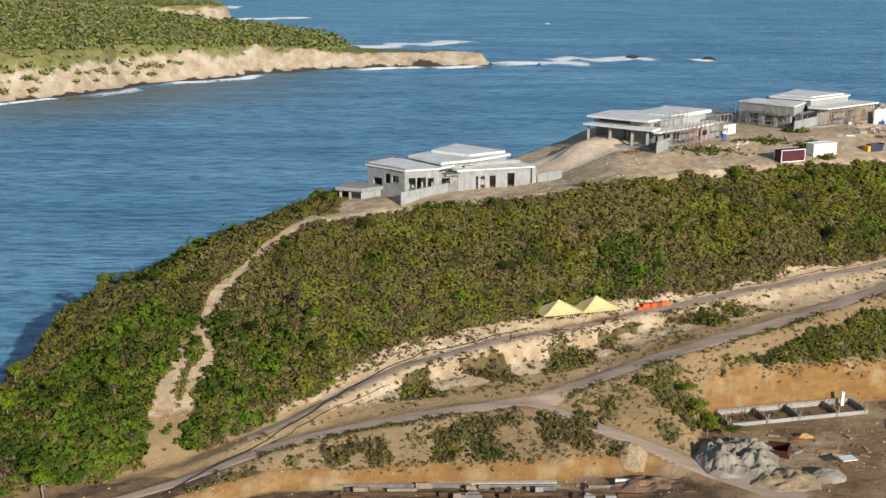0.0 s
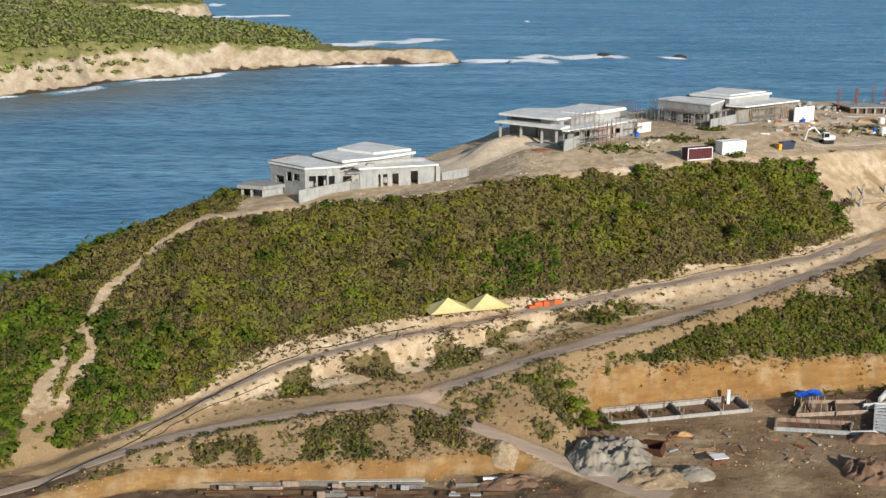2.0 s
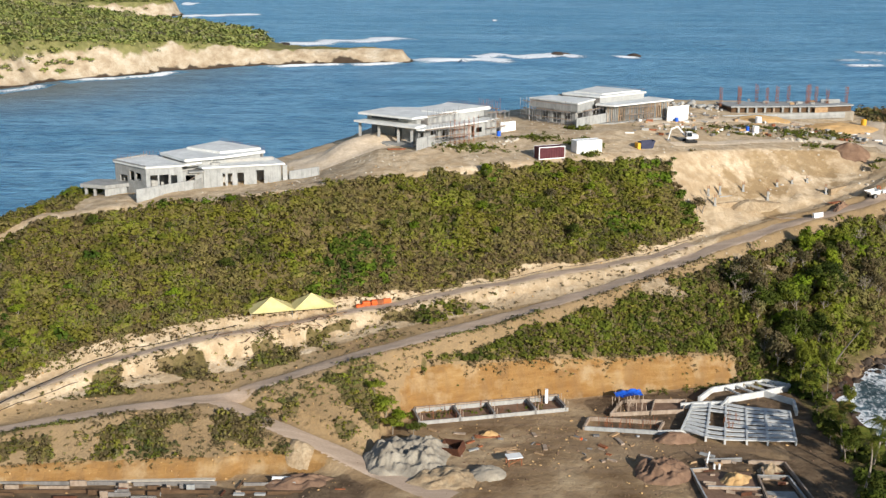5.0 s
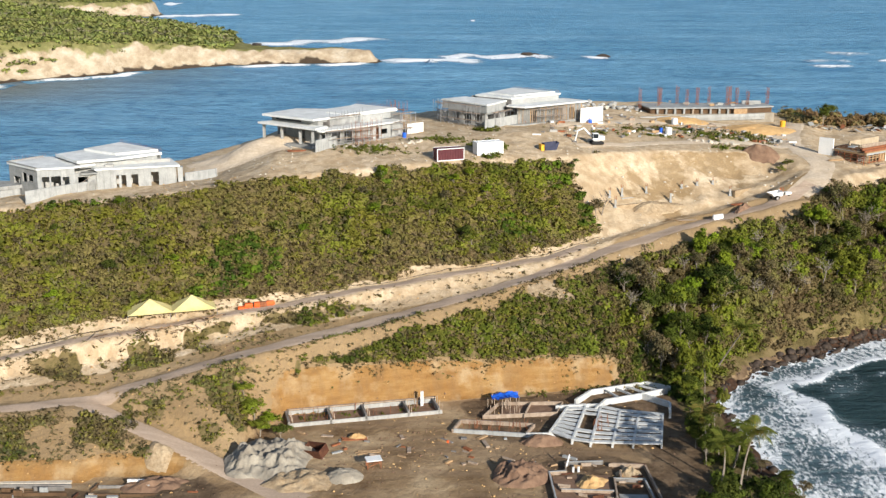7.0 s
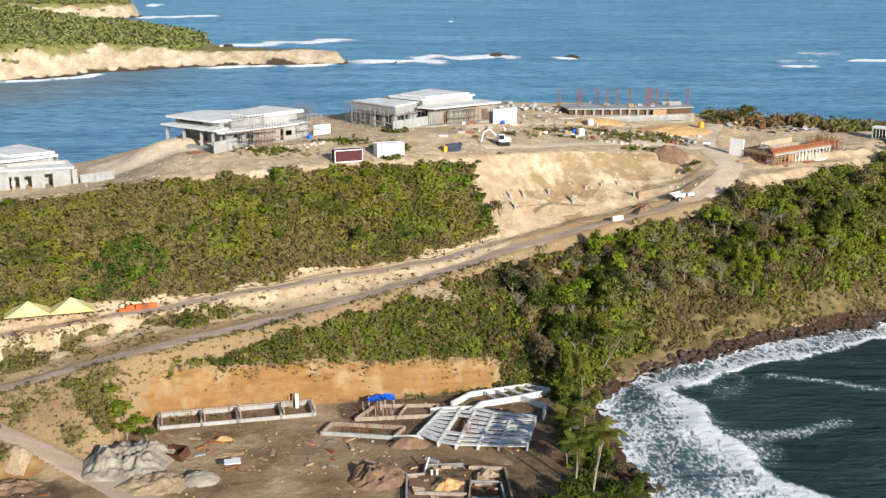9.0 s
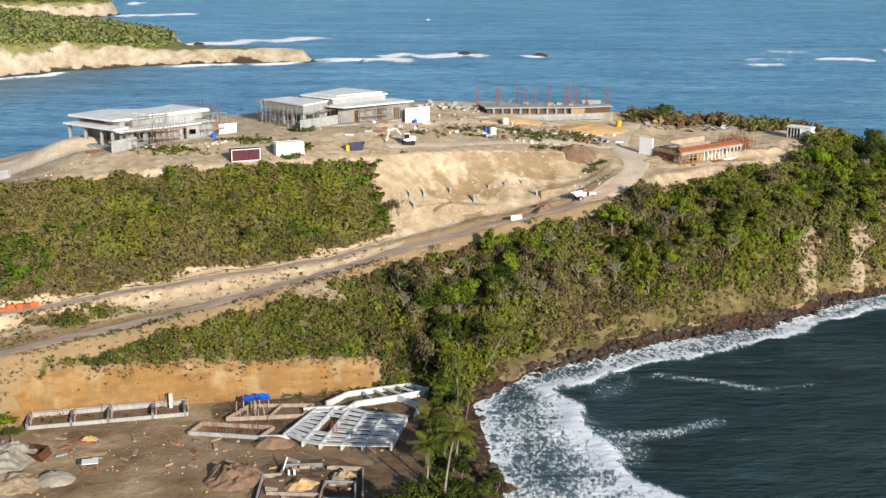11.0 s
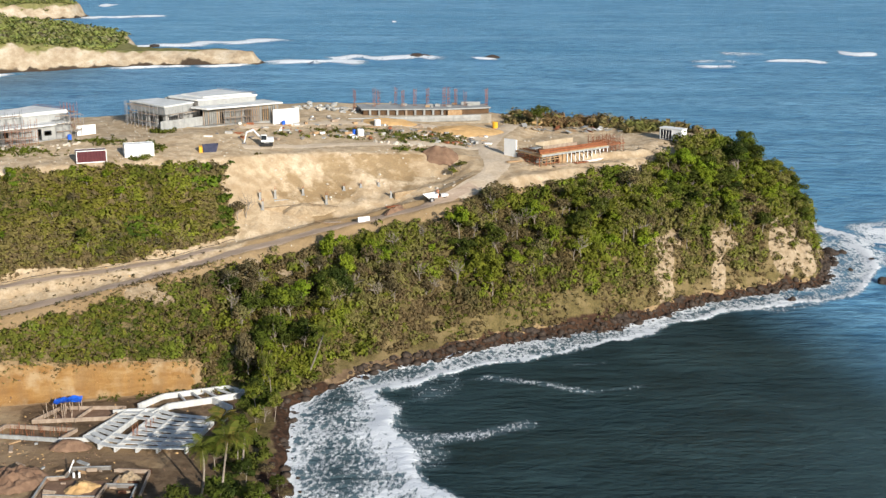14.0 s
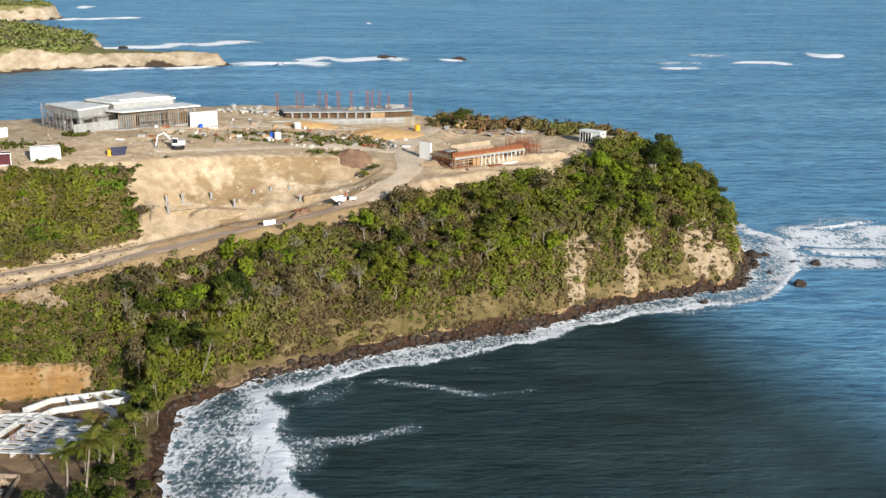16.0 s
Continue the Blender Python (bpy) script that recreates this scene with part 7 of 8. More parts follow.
def front_foundation():
    root = thing("front_foundation", pose(93, 158, 1), "half-dug foundation with pale block walls", "foundation")
    segs = [((86.6, 160.6), (89.4, 161.0)), ((89.4, 161.0), (89.6, 164.0)), ((89.6, 164.0), (95.2, 164.4)), ((96.4, 163.6), (101.2, 163.2)), ((101.2, 163.2), (102.0, 150)), ((86.6, 160.6), (86.9, 150)), ((96.0, 158.6), (100.6, 158.4)), ((96.0, 158.6), (95.4, 150)), ((97.2, 161.4), (97.0, 159.0)), ((100.4, 158.4), (100.9, 150)), ((88.0, 155.0), (95.5, 154.6))]
    for a, b in segs:
        child("block_wall", wall_mesh(a, b, 0.7, 1.75, 0.2), random.choice([BOARD, DARKC, BOARD]), root)
        child("capping_board", wall_mesh(a, b, 1.75, 1.82, 0.26), random.choice([BOARD, GREYB, PALE]), root)
    child("floor_pad", prism([(96.2, 150), (100.4, 150), (100.2, 154.2), (96.2, 154.4)], 0.9, 1.4), CONCRETE, root)
    for k in range(26):
        x, y = random.uniform(87, 101), random.uniform(151, 164)
        child("form_board", wall_mesh((x, y), (x + random.uniform(0.4, 1.8), y + random.uniform(-0.5, 0.5)), 1.3, 1.5 + random.uniform(0, 0.4), 0.1), random.choice([BOARD, WOOD, OLDRUST, BOARD]), root)
    child("pit_floor", prism([(87.0, 150), (95.2, 150), (95.6, 160.5), (90, 160.5), (87.2, 160)], 0.9, 1.34), BROWNSOIL, root)
    for x, y in ((90.4, 161.8), (91.2, 161.9)):
        child("white_post", rods([((x, y, 1), (x, y, 2.0))], 0.18, 8), WHITE, root)
    child("leaning_post", rods([((89.2, 162.2, 1.0), (90.0, 163.6, 3.2))], 0.12, 6), WHITE, root)
    return root


front_foundation()


def left_footings():
    root = thing("footing_trench", pose(10, 155, 0.5), "rust-brown formwork and white strips in the footing trench", "foundation")
    for k in range(30):
        x, y = random.uniform(-16, 36), random.uniform(151.5, 156.6)
        length, ang = random.uniform(0.8, 4.5), random.choice((0.02, 0.06, 1.45))
        child("form_board", wall_mesh((x, y), (x + length * math.cos(ang), y + length * math.sin(ang) * 0.5), 0.3, random.uniform(0.6, 1.1), 0.15), random.choice([BROWNC, DARKC, OLDRUST, BOARD]), root)
    for k, (x0, x1) in enumerate(((-16, 4), (5, 17), (21, 38))):
        child("form_board", wall_mesh((x0, 157.0), (x1, 157.3), 0.3, 1.0, 0.15), DARKC, root)
        child("form_board", wall_mesh((x0, 154.6), (x1, 154.9), 0.3, 0.9, 0.15), BROWNC, root)
    child("white_strip", prism([(-16, 157.4), (16.5, 158.4), (16.5, 159.2), (-16, 158.2)], 0.3, 0.75), ROCKP, root)
    child("white_panel", boxes((25.0, 28.0, 157.9, 158.2, 0.6, 1.5)), WHITE, root)
    for k in range(16):
        x, y = random.uniform(-14, 36), random.uniform(152, 157)
        child("form_board", boxes((x, x + random.uniform(0.5, 2.4), y, y + 0.25, 0.5, 0.9 + random.uniform(0, 0.7))), random.choice([BROWNC, RUST, BOARD, DARKC, PALE]), root)
    for x in (8, 20, 23):
        child("white_strip", boxes((x, x + 1.6, 153.9, 154.4, 0.4, 0.8)), PALE, root)
    return root


left_footings()


def blue_tarp():
    bm = bmesh.new()
    n = 16
    g = [[bm.verts.new((i / n * 4.6 - 2.3, j / n * 2.6 - 1.3, 1.9 - 0.7 * abs(i / n - 0.62) - 0.25 * math.sin(j / n * 3.1) + 0.35 * noise.noise((i * 0.5, j * 0.6, 0)))) for j in range(n + 1)] for i in range(n + 1)]
    for i in range(n):
        for j in range(n):
            bm.faces.new((g[i][j], g[i + 1][j], g[i + 1][j + 1], g[i][j + 1])).smooth = True
    root = thing("tarp_shelter", pose(81.6, 187.4, 1.3, 0, 0, 8), "crumpled bright blue tarpaulin over timber posts", "tarpaulin")
    part("tarpaulin", bm, BLUE, root)
    for x in (-2.1, 0.6, 2.1):
        for y in (-1.1, 1.1):
            part("post", boxes((x - 0.06, x + 0.06, y - 0.06, y + 0.06, -0.2, 1.7)), BOARD, root)


blue_tarp()


def work_table(x, y, rz):
    root = thing("saw_table", pose(x, y, gz(x, y), 0, 0, rz), "pale work table on orange steel legs in the yard", "table")
    part("top", boxes((-1.2, 1.2, -0.9, 0.9, 1.3, 1.42)), WHITE, root)
    for a in (-1.0, 1.0):
        for b in (-0.7, 0.7):
            part("leg", rods([((a, b, 0), (a, b, 1.3))], 0.07), RUST, root)
    part("brace", rods([((-1, -0.7, 0.3), (1, -0.7, 1.1)), ((-1, 0.7, 0.3), (1, 0.7, 0.3))], 0.05), RUST, root)


work_table(60.6, 163.2, 14)
for k in range(44):
    x, y = random.uniform(47, 72), random.uniform(166, 176)
    if k % 2:
        x, y = random.uniform(70, 92), random.uniform(164, 175)
    ob = part("yard_scrap", boxes((-0.5, 0.5, -0.2, 0.2, 0, 0.2)), random.choice([BOARD, WOOD, RUST, PALE, DARKC, ORANGE if k < 6 else BOARD]))
    ob.matrix_world = pose(x, y, gz(x, y), 0, 0, random.uniform(0, 180)) @ Matrix.Diagonal((random.uniform(0.4, 2.5), random.uniform(0.4, 1.6), random.uniform(0.4, 1.5), 1))
    tagged(ob, "scrap timber or block lying in the yard", "scrap", "scrap in the yard")


# ---- pipes along the roads ----
def pipe_run(pts, r, label, lift=0.12):
    """A flexible pipe lying on the ground along a plan line."""
    p = np.array(pts, float)
    cum = np.concatenate([[0], np.cumsum(np.hypot(*np.diff(p, axis=0).T))])
    s = np.arange(0, cum[-1], 1.1)
    x, y = np.interp(s, cum, p[:, 0]), np.interp(s, cum, p[:, 1])
    wob = 0.22 * vnoise(s, s * 0, 3.0, 17)
    q = [(float(a), float(b + w), gz(a, b + w) + lift + 0.12 * max(0.0, float(vnoise(c, 0, 5, 19)))) for a, b, w, c in zip(x, y, wob, s)]
    tagged(part("water_pipe", rods(list(zip(q, q[1:])), r, 6), BLACK), label, "pipe", "pipes beside the roads")


pipe_run([(-39.9, 152.5), (-36.2, 156.8), (-31.6, 161.0), (-28.0, 164.5), (-24.7, 167.0), (-20.4, 170.6), (-17.4, 174.2), (-14.3, 178.3), (-9.6, 182.5), (-4.1, 186.4), (2, 188.3), (9, 190.6), (15, 193.2)], 0.075, "black plastic water pipe along the bench road")
pipe_run([(-26, 164.6), (-22.8, 167.1), (-19.8, 169.5), (-16.3, 172.7), (-12.7, 175.4), (-8.4, 178.4)], 0.06, "black plastic pipe along the bench road's edge")
pipe_run([(44, 205.6), (57, 210.6), (73, 215.9), (91, 224.2), (103, 232.4)], 0.045, "thin black pipe at the foot of the bank")




def rusty_bin(x, y, rz):
    """An old rusted bin lying half buried in the spoil."""
    root = thing("rusty_bin", pose(x, y, gz(x, y) + 0.1, 18, -8, rz), "old dark rust-brown steel bin half buried in spoil", "bin")
    part("side", boxes((-1.7, 1.7, -1.1, -1.02, 0, 1.5)), OLDRUST, root)
    part("side", boxes((-1.7, 1.7, 1.02, 1.1, 0, 1.5)), OLDRUST, root)
    part("end", boxes((-1.7, -1.62, -1.02, 1.02, 0, 1.5)), OLDRUST, root)
    part("end", boxes((1.62, 1.7, -1.02, 1.02, 0, 1.5)), OLDRUST, root)
    part("floor", boxes((-1.62, 1.62, -1.02, 1.02, 0.02, 0.1)), OLDRUST, root)
    part("rim", boxes((-1.78, 1.78, -1.2, -1.1, 1.38, 1.5)), OLDRUST, root)


rusty_bin(51.6, 167.4, -30)

# ---- trees ----
def limb(bm, a, b, r0, r1, bend=0.15, n=5):
    """A tapered, slightly crooked limb; returns its end."""
    a, b = Vector(a), Vector(b)
    side = Vector((random.uniform(-1, 1), random.uniform(-1, 1), random.uniform(-0.3, 0.3))) * (b - a).length * bend
    prev = a
    for i in range(1, n + 1):
        s = i / n
        p = a.lerp(b, s) + side * math.sin(math.pi * s)
        rod(bm, prev, p, r0 + (r1 - r0) * (i - 1) / n, 6, r0 + (r1 - r0) * s)
        prev = p
    return b


def tree_proto(name, label, h, r, leaves, clumps, rng, cards=250, leafless=False, card=0.155):
    """One tree at the origin: trunk with limbs, crown of leaf cards."""
    root = thing(name, pose(0, 0, -200), label, "tree")
    bm = bmesh.new()
    top = Vector((random.uniform(-0.1, 0.1) * h, random.uniform(-0.1, 0.1) * h, h * 0.55))
    limb(bm, (0, 0, -0.6), top, 0.05 * h * 0.4 + 0.05, 0.03 * h * 0.4 + 0.02, 0.1)
    cards_all, mids = [], []
    for k in range(clumps):
        ang = 2 * math.pi * (k / clumps) + random.uniform(-0.4, 0.4)
        rad = r * random.uniform(0.3, 0.75) if k else 0.0
        end = Vector((math.cos(ang) * rad, math.sin(ang) * rad, h * random.uniform(0.55, 0.92) if k else h * 0.9))
        start = top * random.uniform(0.6, 1.0)
        limb(bm, start, end, 0.045, 0.015, 0.2, 4)
        if leafless:
            for j in range(7):
                tip = end + Vector((random.gauss(0, 0.5), random.gauss(0, 0.5), random.uniform(-0.1, 0.7))) * r * 0.45
                limb(bm, start.lerp(end, random.uniform(0.4, 1)), tip, 0.022, 0.008, 0.2, 3)
        else:
            T = clump_template(rng, cards, 0.9, card / (r * 0.5))
            mids.append(np.array(end) - np.array([0, 0, 0.2 * r]))
            cards_all.append((T - np.array([0, 0, 0.5])) * np.array([r * 0.5, r * 0.5, r * 0.45]) + np.array(end))
    part("trunk", bm, BARK, root)
    if cards_all:
        tri = face_up(np.concatenate(cards_all).reshape(-1, 3, 3))
        me = mesh_from("crown", tri.reshape(-1, 3), np.arange(len(tri) * 3).reshape(-1, 3), leaves)
        mids = np.repeat(np.array(mids), cards, axis=0)
        soft_normals(me, tri, 0.7 * mids + 0.3 * np.array([0, 0, h * 0.55]))
        o = new("crown", me)
        o.parent = root
    return root


TRNG = np.random.default_rng(23)
PROTO = {
    "green": [tree_proto("tree", "broad green tree on the sea slope", 4.6, 2.4, LEAF_TREE, 8, TRNG) for _ in range(3)],
    "lime": [tree_proto("tree", "bright yellow-green tree on the sea slope", 4.4, 2.2, LEAF_LIME, 8, TRNG) for _ in range(2)],
    "dark": [tree_proto("tree", "dense dark green tree near the cliff edge", 5.0, 2.7, LEAF_DARK, 9, TRNG) for _ in range(2)],
    "dry": [tree_proto("tree", "dry brownish tree with thin foliage", 4.4, 2.2, LEAF_DRY, 7, TRNG, 130) for _ in range(2)],
    "bare": [tree_proto("bare_tree", "leafless grey tree with spreading branches", 4.6, 2.2, LEAF_DRY, 8, TRNG, leafless=True) for _ in range(2)],
}


def plant(kind, x, y, size=1.0, tall=1.0, group="trees on the sea slope", lift=0.0):
    p = random.choice(PROTO[kind])
    m = pose(x, y, gz(x, y) + lift, random.uniform(-5, 5), random.uniform(-5, 5), random.uniform(0, 360))
    ob = copy_thing(p, m)
    ob.scale = (size, size, size * tall)
    tagged(ob, group=group)
    return ob


count = 0
while count < 240:
    x, y = random.uniform(104, 238), random.uniform(200, 296)
    if x < 156 and y > line_at(LOWER_ROAD, x, 1) - 10 or y > (HOUSE_FRONT(x) - 8.5 if 150 < x < 196 else line_at(RIM, x, 1)):
        continue
    d = float(coast_depth(np.array(x), np.array(y)))
    if d < 7 or float(plant_cover(x, y)) < 0.5:
        continue
    east = x > 196
    kind = random.choices(["green", "lime", "dark", "dry", "bare"], [4.5, 1.7 if not east else 3.6, 1.7 if not east else 3.2, 5.0 if not east else 0.8, (3.6 if x < 170 else 2.2) if not east else 0.4])[0]
    plant(kind, x, y, random.uniform(0.6, 1.15), random.uniform(0.95, 1.4))
    count += 1
plant("lime", 132.9, 228.6, 0.85, 1.1)
plant("lime", 181.2, 250.5, 1.0)
plant("lime", 185.0, 252.5, 0.8)
for x, y, k, s in ((214, 280, "dark", 1.3), (219, 283, "dark", 1.4), (224, 284, "dark", 1.3), (229, 284, "dark", 1.2), (226, 278, "green", 1.1), (231, 279.5, "dark", 1.1), (209, 277, "green", 1.2), (204, 274, "green", 1.0), (233, 277, "green", 0.8), (213, 275, "lime", 1.0), (221, 277, "green", 1.1), (199, 270, "lime", 0.9)):
    plant(k, x, y, s, 0.95, "trees on the point")
plant("dark", 168.4, 302.0, 0.95, 1.2, "trees on the knoll")
plant("bare", 103.9, 239.5, 1.05, 1.1, "trees round the hollow")
plant("dry", 102.5, 238.0, 0.8, 1.0, "trees round the hollow")
for x, y, k, s in ((148.6, 262.4, "green", 0.62), (146.4, 261.2, "green", 0.55), (40.6, 176.0, "green", 0.95), (43.0, 177.2, "lime", 0.8), (41.8, 174.0, "green", 0.8), (45.4, 173.4, "dark", 0.6), (39.0, 177.4, "green", 0.7)):
    plant(k, x, y, s, 0.75, "bushy trees at the yard")
for k in range(12):
    x, y = random.uniform(113, 118), random.uniform(174, 203)
    if float(coast_depth(np.array(x), np.array(y))) > 4.2:
        plant(random.choice(["green", "green", "dark", "dry", "bare"]), x, y, random.uniform(0.45, 0.75), random.uniform(1.0, 1.5), "trees behind the cove")
for x, y, s, tall in ((115.6, 189.0, 0.62, 3.2), (113.4, 196.5, 0.75, 2.0), (117.0, 183.0, 0.55, 1.9), (114.8, 177.5, 0.6, 1.7)):
    plant("green", x, y, s, tall, "trees behind the cove")
for x, y, s in ((110.6, 170.5, 0.62), (112.6, 175.5, 0.62), (110.8, 164.5, 0.7), (112.0, 182.0, 0.6), (113.5, 168.0, 0.65), (116.0, 160.5, 0.55), (113.0, 190.0, 0.7)):
    plant("dark", x, y, s, 1.25, "trees behind the cove")
# those below y 148 are unseen, kept to cast shade onto the yard
for x, y, s in ((110, 146, 1.0), (115.5, 146, 1.0), (119.0, 152, 0.6), (121, 158, 0.5), (106.5, 141, 1.1)):
    plant("dark", x, y, s, 1.2, "trees behind the cove")
for x, y in ((119.5, 155.5), (121.5, 160.0), (122.5, 154.0), (118.6, 163.0), (120.4, 150.5)):
    plant("dry", x, y, random.uniform(0.4, 0.6), 0.9, "trees behind the cove")
plant("dry", 110.4, 199.5, 1.1, 1.5, "trees behind the cove")
# larger shrubs standing out of the hillside
for k in range(230):
    x, y = random.uniform(-90, 98), random.uniform(160, 250)
    if y < line_at(UPPER_ROAD, x, 1) + 6 or float(plant_cover(x, y)) < 0.8:
        continue
    plant(random.choices(["green", "lime", "dry", "dark"], [5, 2.5, 2.5, 1.5])[0], x, y, random.uniform(0.34, 0.68), 0.9, "taller shrubs on the hillside")
for x, y, s in ((-66.6, 168.5, 1.0), (-61.2, 173.2, 0.7), (-51.4, 172.2, 0.85), (-56.1, 151.0, 1.1), (-69.8, 181.0, 0.7), (-57.8, 170.0, 0.6), (-66, 222, 0.9), (-64, 228, 0.7), (-60, 231, 0.6)):
    plant("lime", x, y, s, 1.0, "trees on the ridge end")
for kind in PROTO.values():
    for p in kind:
        for o in (*p.children_recursive, p):
            bpy.data.objects.remove(o)


# ---- palms ----
def frond_mesh():
    """One drooping palm frond of paired leaflets, along +x."""
    V, F = [], []
    n, L = 17, 3.2
    spine = [(s * L * (1 - 0.12 * s), 0, 0.55 * math.sin(s * 2.0) * 1.2 - 1.5 * s ** 2.2) for s in (i / n for i in range(n + 1))]
    for i in range(1, n):
        s = i / n
        ln = 0.75 * math.sin(math.pi * (0.12 + 0.85 * s)) + 0.12
        for side in (-1, 1):
            p = Vector(spine[i])
            a = p + Vector((0.07, 0, 0))
            tip = p + Vector((0.35 * ln, side * ln, -0.38 * ln))
            k = len(V)
            V += [tuple(p - Vector((0.07, 0, 0))), tuple(a), tuple(tip + Vector((0.03, 0, 0))), tuple(tip - Vector((0.03, 0, 0)))]
            F.append((k, k + 1, k + 2, k + 3))
    for i in range(n):
        p, q = Vector(spine[i]), Vector(spine[i + 1])
        k = len(V)
        V += [tuple(p + Vector((0, -0.04, 0))), tuple(p + Vector((0, 0.04, 0))), tuple(q + Vector((0, 0.03, 0))), tuple(q + Vector((0, -0.03, 0)))]
        F.append((k, k + 1, k + 2, k + 3))
    return mesh_from("frond", V, F, PALM_LEAF)


FROND = frond_mesh()


def palm(bx, by, tx, ty, tz, size=1.0, fronds=17):
    z = gz(bx, by)
    root = thing("palm_tree", pose(bx, by, z), "coconut palm with a slender pale trunk", "palm", "palms behind the cove")
    bm = bmesh.new()
    limb(bm, (0, 0, -0.4), (tx - bx, ty - by, tz - z), 0.2, 0.11, 0.06, 9)
    part("trunk", bm, BARK, root)
    for k in range(fronds):
        o = new("frond", FROND)
        o.parent = root
        tilt = random.choice((-38, -22, -5, 12, 28)) + random.uniform(-8, 8)
        o.matrix_basis = Matrix.Translation((tx - bx, ty - by, tz - z)) @ Matrix.Rotation(k * 2.4, 4, "Z") @ Matrix.Rotation(radians(tilt), 4, "Y") @ Matrix.Scale(size * random.uniform(0.8, 1.1), 4)


palm(120.2, 202.4, 124.0, 197.3, 11.8, 1.0)
palm(110.4, 154.8, 111.0, 155.4, 8.8, 1.1)
palm(113.4, 154.6, 114.8, 154.8, 10.8, 1.1)
palm(111.6, 168.2, 111.0, 169.4, 7.2, 1.05)
palm(114.6, 163.4, 115.6, 163.0, 8.4, 1.0)


# ---- rocks at the waterline ----
for x, y, r in ((243.4, 294.0, 2.0), (246.8, 294.8, 1.1), (257.0, 286.3, 1.3), (247.9, 268.5, 1.5), (243.6, 278.8, 0.7), (222.4, 254.2, 1.0), (251.7, 287.5, 0.8), (239.6, 288.0, 1.0), (130.6, 205.4, 0.6), (137.6, 212.2, 0.5)):
    boulder("sea_rock", x, y, 0.15 * r, r, ROCKD, "dark wet boulder standing in the surf", "boulders in the surf", 0.7, 3)


for x, y, r in ((126, 785, 4.5), (131, 788, 3.0), (174, 778, 4.0), (178, 780, 2.5), (-62, 848, 4.0), (-24, 726, 2.0), (-30, 722, 1.5)):
    boulder("sea_rock", x, y, 0.3, r, ROCKD, "dark rock awash among far breakers", "rocks in the far surf", 0.45, 2)


def shore_rocks():
    bm0 = bmesh.new()
    bmesh.ops.create_icosphere(bm0, subdivisions=1, radius=1.0)
    base = np.array([v.co[:] for v in bm0.verts])
    tris = np.array([[v.index for v in f.verts] for f in bm0.faces])
    bm0.free()
    x, y = RNG.uniform(116, 246, 60000), RNG.uniform(150, 296, 60000)
    d = coast_depth(x, y)
    sel = np.flatnonzero((d > -1.2) & (d < 2.0) & ~((x < 128) & (y < 206) & (RNG.uniform(0, 1, len(x)) < 0.8)))[:1500]
    n = len(sel)
    r = np.where(RNG.uniform(0, 1, n) < 0.86, RNG.uniform(0.12, 0.45, n), RNG.uniform(0.45, 1.1, n))
    shape = np.stack([r, r * RNG.uniform(0.7, 1.2, n), r * 0.7], 1)
    q = base[None] * (1 + RNG.uniform(-0.3, 0.3, (n, len(base), 1))) * shape[:, None, :]
    foot = np.stack([x[sel], y[sel], np.maximum(ground_z(x[sel], y[sel]), -0.1) + 0.1 * r], 1)
    V = q + foot[:, None, :]
    F = tris[None] + len(base) * np.arange(n)[:, None, None]
    me = mesh_from("shore_rocks", V.reshape(-1, 3), F.reshape(-1, 3), ROCKD)
    return tagged(new("shore_rocks", me), "band of small dark wet rocks along the waterline", "rocks", kind="stuff")


shore_rocks()


def pebbles(name, label, x0, x1, y0, y1, n, keep, lo, hi, material):
    """Loose stones strewn over bare ground."""
    base = np.array([(1, 0, 0), (0, 1, 0), (-1, 0, 0), (0, -1, 0), (0, 0, 1), (0, 0, -1)], float)
    tris = np.array([(0, 1, 4), (1, 2, 4), (2, 3, 4), (3, 0, 4), (1, 0, 5), (2, 1, 5), (3, 2, 5), (0, 3, 5)])
    x, y = scatter_points(x0, x1, y0, y1, n, keep)
    r = lo + (hi - lo) * RNG.uniform(0, 1, len(x)) ** 4
    q = base[None] * (1 + RNG.uniform(-0.35, 0.35, (len(x), 6, 1))) * r[:, None, None] * np.array([1, 1, 0.7])
    ang = RNG.uniform(0, 6.28, len(x))
    ca, sa = np.cos(ang)[:, None], np.sin(ang)[:, None]
    V = np.stack([q[..., 0] * ca - q[..., 1] * sa + x[:, None], q[..., 0] * sa + q[..., 1] * ca + y[:, None], q[..., 2] + ground_z(x, y)[:, None]], -1)
    F = tris[None] + 6 * np.arange(len(x))[:, None, None]
    tagged(new(name, mesh_from(name, V.reshape(-1, 3), F.reshape(-1, 3), material)), label, "stones", kind="stuff")


bare = lambda x, y: (1 - plant_cover(x, y)) * (np.abs(y - line_at(LOWER_ROAD, x, 1)) > 2.6) * (coast_depth(x, y) > 6) * (0.25 + 0.75 * smooth(-0.1, 0.4, fbm(x, y, 11, 93)))
pebbles("ridge_stones", "small pale stones strewn over the bare ridge", -10, 200, 217, 318, 9500, bare, 0.05, 0.32, ROCKP)
pebbles("bank_stones", "small tan stones on the cut banks", -60, 105, 150, 235, 7000, bare, 0.05, 0.3, OCHRE)
pebbles("yard_stones", "small dark clods and stones in the yard", 34, 108, 150, 192, 4000, bare, 0.05, 0.25, BROWNSOIL)


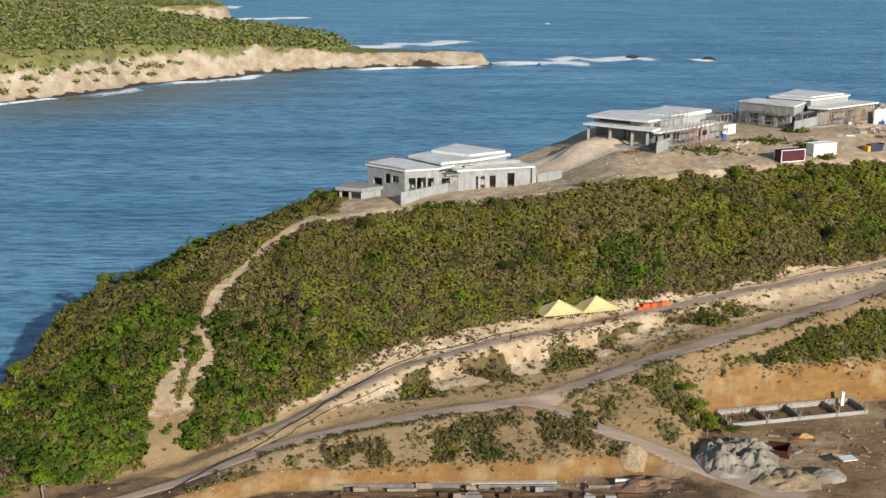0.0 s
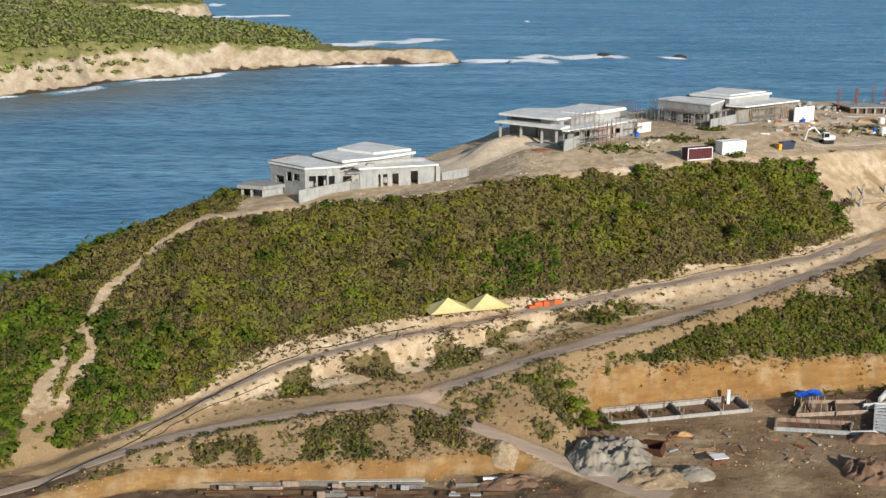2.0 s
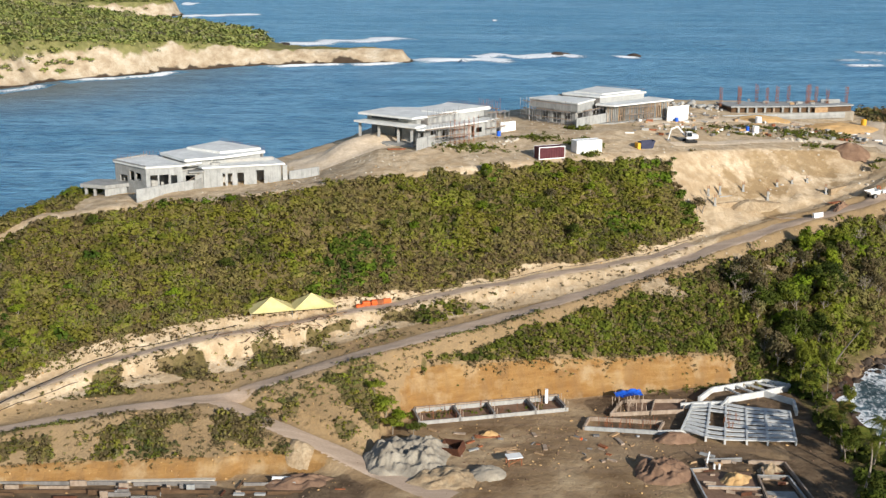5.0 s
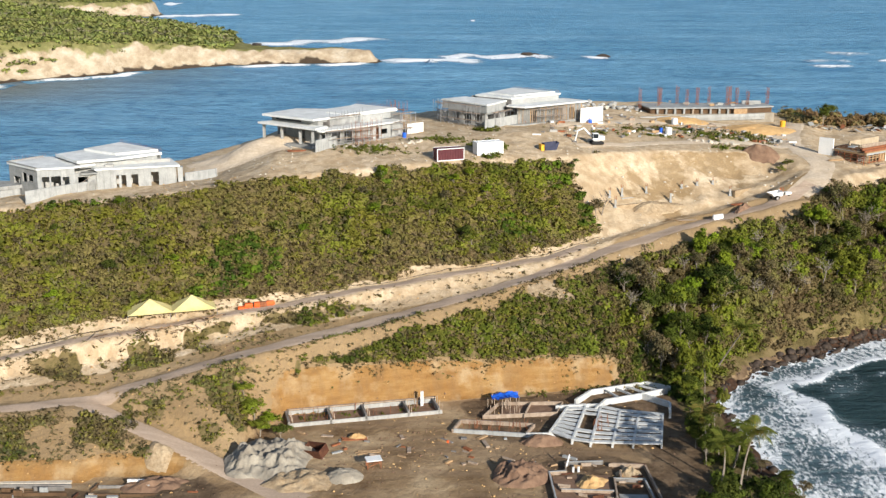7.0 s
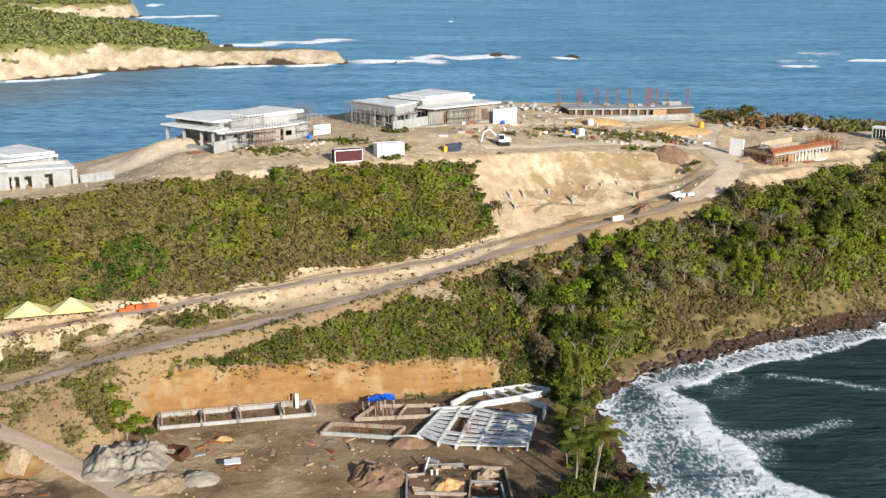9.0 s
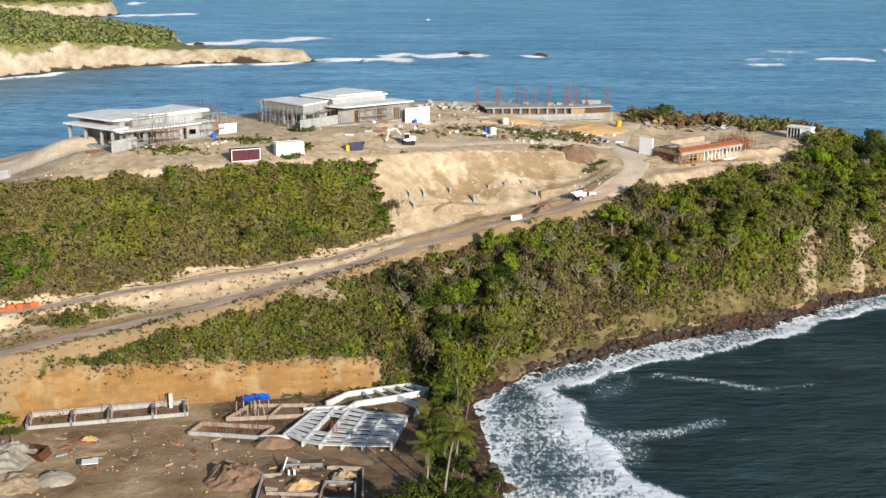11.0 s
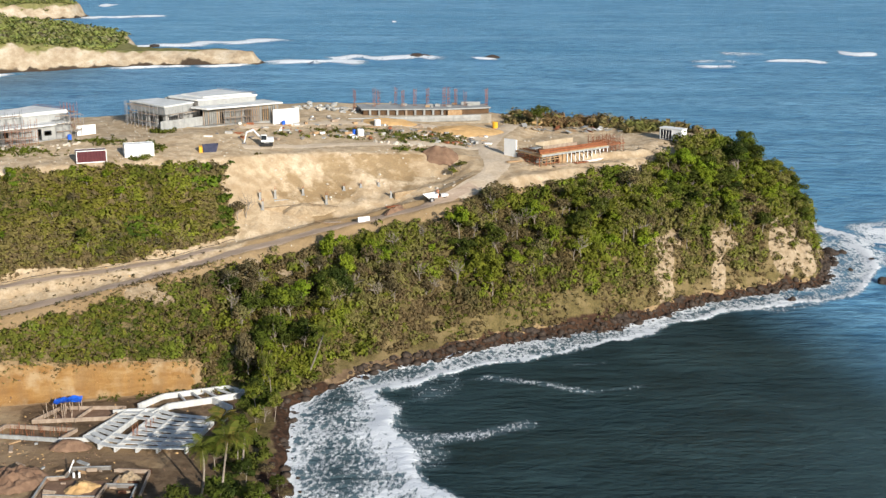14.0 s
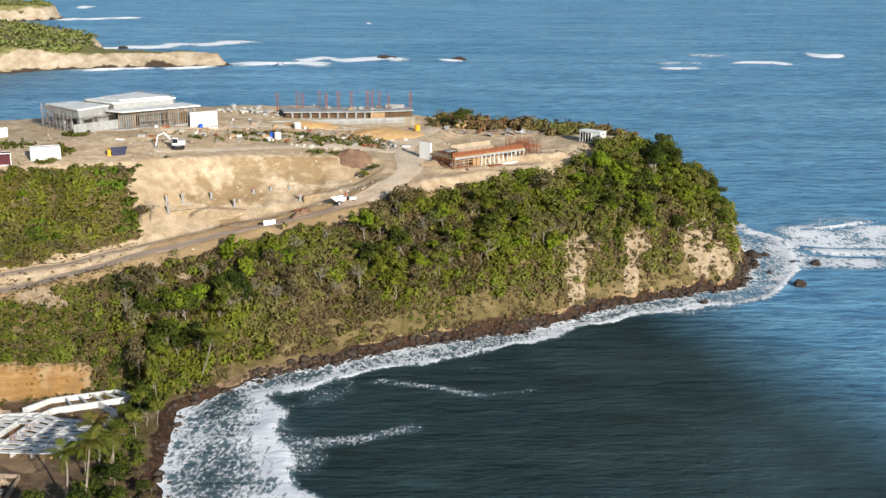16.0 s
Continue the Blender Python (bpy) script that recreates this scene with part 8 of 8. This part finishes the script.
# ---- breaking waves ----
def breaker(pts, width, strength=1.0, height=0.8, label="line of white breaking surf on the open sea"):
    """A crest of foam that runs along a plan line."""
    seg = np.array(pts, float)
    cum = np.concatenate([[0], np.cumsum(np.hypot(*np.diff(seg, axis=0).T))])
    n = max(20, int(cum[-1] / 2.5))
    s = np.linspace(0, cum[-1], n)
    c = np.stack([np.interp(s, cum, seg[:, 0]), np.interp(s, cum, seg[:, 1])], 1)
    t = np.gradient(c, axis=0)
    t /= np.linalg.norm(t, axis=1)[:, None]
    nrm = np.stack([-t[:, 1], t[:, 0]], 1)
    width = width * (1 + 1.3 * smooth(450, 700, np.array(pts[0][1])))
    height = height * (1 + 0.8 * smooth(450, 700, np.array(pts[0][1])))
    w = np.linspace(-1, 1, 11)
    seed = int(abs(seg[0, 0]) * 7) % 97
    wob = vnoise(s, s * 0, 13, seed) * width * 0.5
    P = c[:, None, :] + nrm[:, None, :] * (w[None, :, None] * width + wob[:, None, None])
    end = np.clip(np.minimum(s, cum[-1] - s) / (0.22 * cum[-1]), 0, 1)[:, None]
    body = np.clip(1 - np.abs(w)[None, :] ** 1.5, 0, 1) * end
    lump = 0.75 + 0.35 * vnoise(P[..., 0], P[..., 1], 8, seed + 1)
    z = 0.04 + height * body * np.exp(-((w[None, :] + 0.2) / 0.4) ** 2) * lump
    me = mesh_from("breaking_wave", np.concatenate([P, z[..., None]], -1).reshape(-1, 3), grid_faces(n, 11), WATER)
    shade_smooth(me)
    set_attr(me, "foam", np.clip(body * lump * strength * 2.0, 0, 1.1)), set_attr(me, "cove", body * 0), set_attr(me, "silt", body * 0)
    tagged(new("breaking_wave", me), label, "surf", kind="structure")


for pts, w, k in (
    ([(-76, 851), (-23, 881), (35, 903)], 9, 0.8), ([(30, 736), (62, 757), (101, 742)], 7, 0.9), ([(62, 775), (129, 786), (150, 783)], 7, 1.0),
    ([(161, 777), (177, 781)], 5, 0.9), ([(300, 752), (330, 768)], 7, 0.34), ([(330, 800), (363, 812)], 9, 0.34), ([(-12, 724), (28, 733)], 4, 0.8),
    ([(-199, 1146), (-172, 1133)], 9, 0.9), ([(350, 772), (389, 757)], 5, 1.0), ([(412, 819), (439, 812)], 8, 1.2), ([(-240, 1339), (-219, 1340)], 12, 1.0),
    ([(95, 1099), (100, 1099)], 5, 0.8), ([(293, 737), (326, 732)], 5, 0.5), ([(-212, 548), (-197, 569), (-186, 580)], 3, 0.9), ([(-172, 582), (-160, 604), (-158, 622)], 4, 0.7),
    ([(-152, 630), (-119, 657), (-98, 682)], 3.5, 0.75), ([(-204, 1122), (-161, 1150), (-120, 1170)], 8, 0.8), ([(-60, 708), (-28, 721), (-4, 722)], 3, 0.7), ([(-96, 846), (-40, 862)], 6, 0.7),
    ([(290, 320), (330, 318), (350, 325)], 5, 0.6), ([(262, 322), (292, 332)], 4, 0.5), ([(255, 300), (285, 298), (300, 302)], 5, 0.8)):
    breaker(pts, w, k)
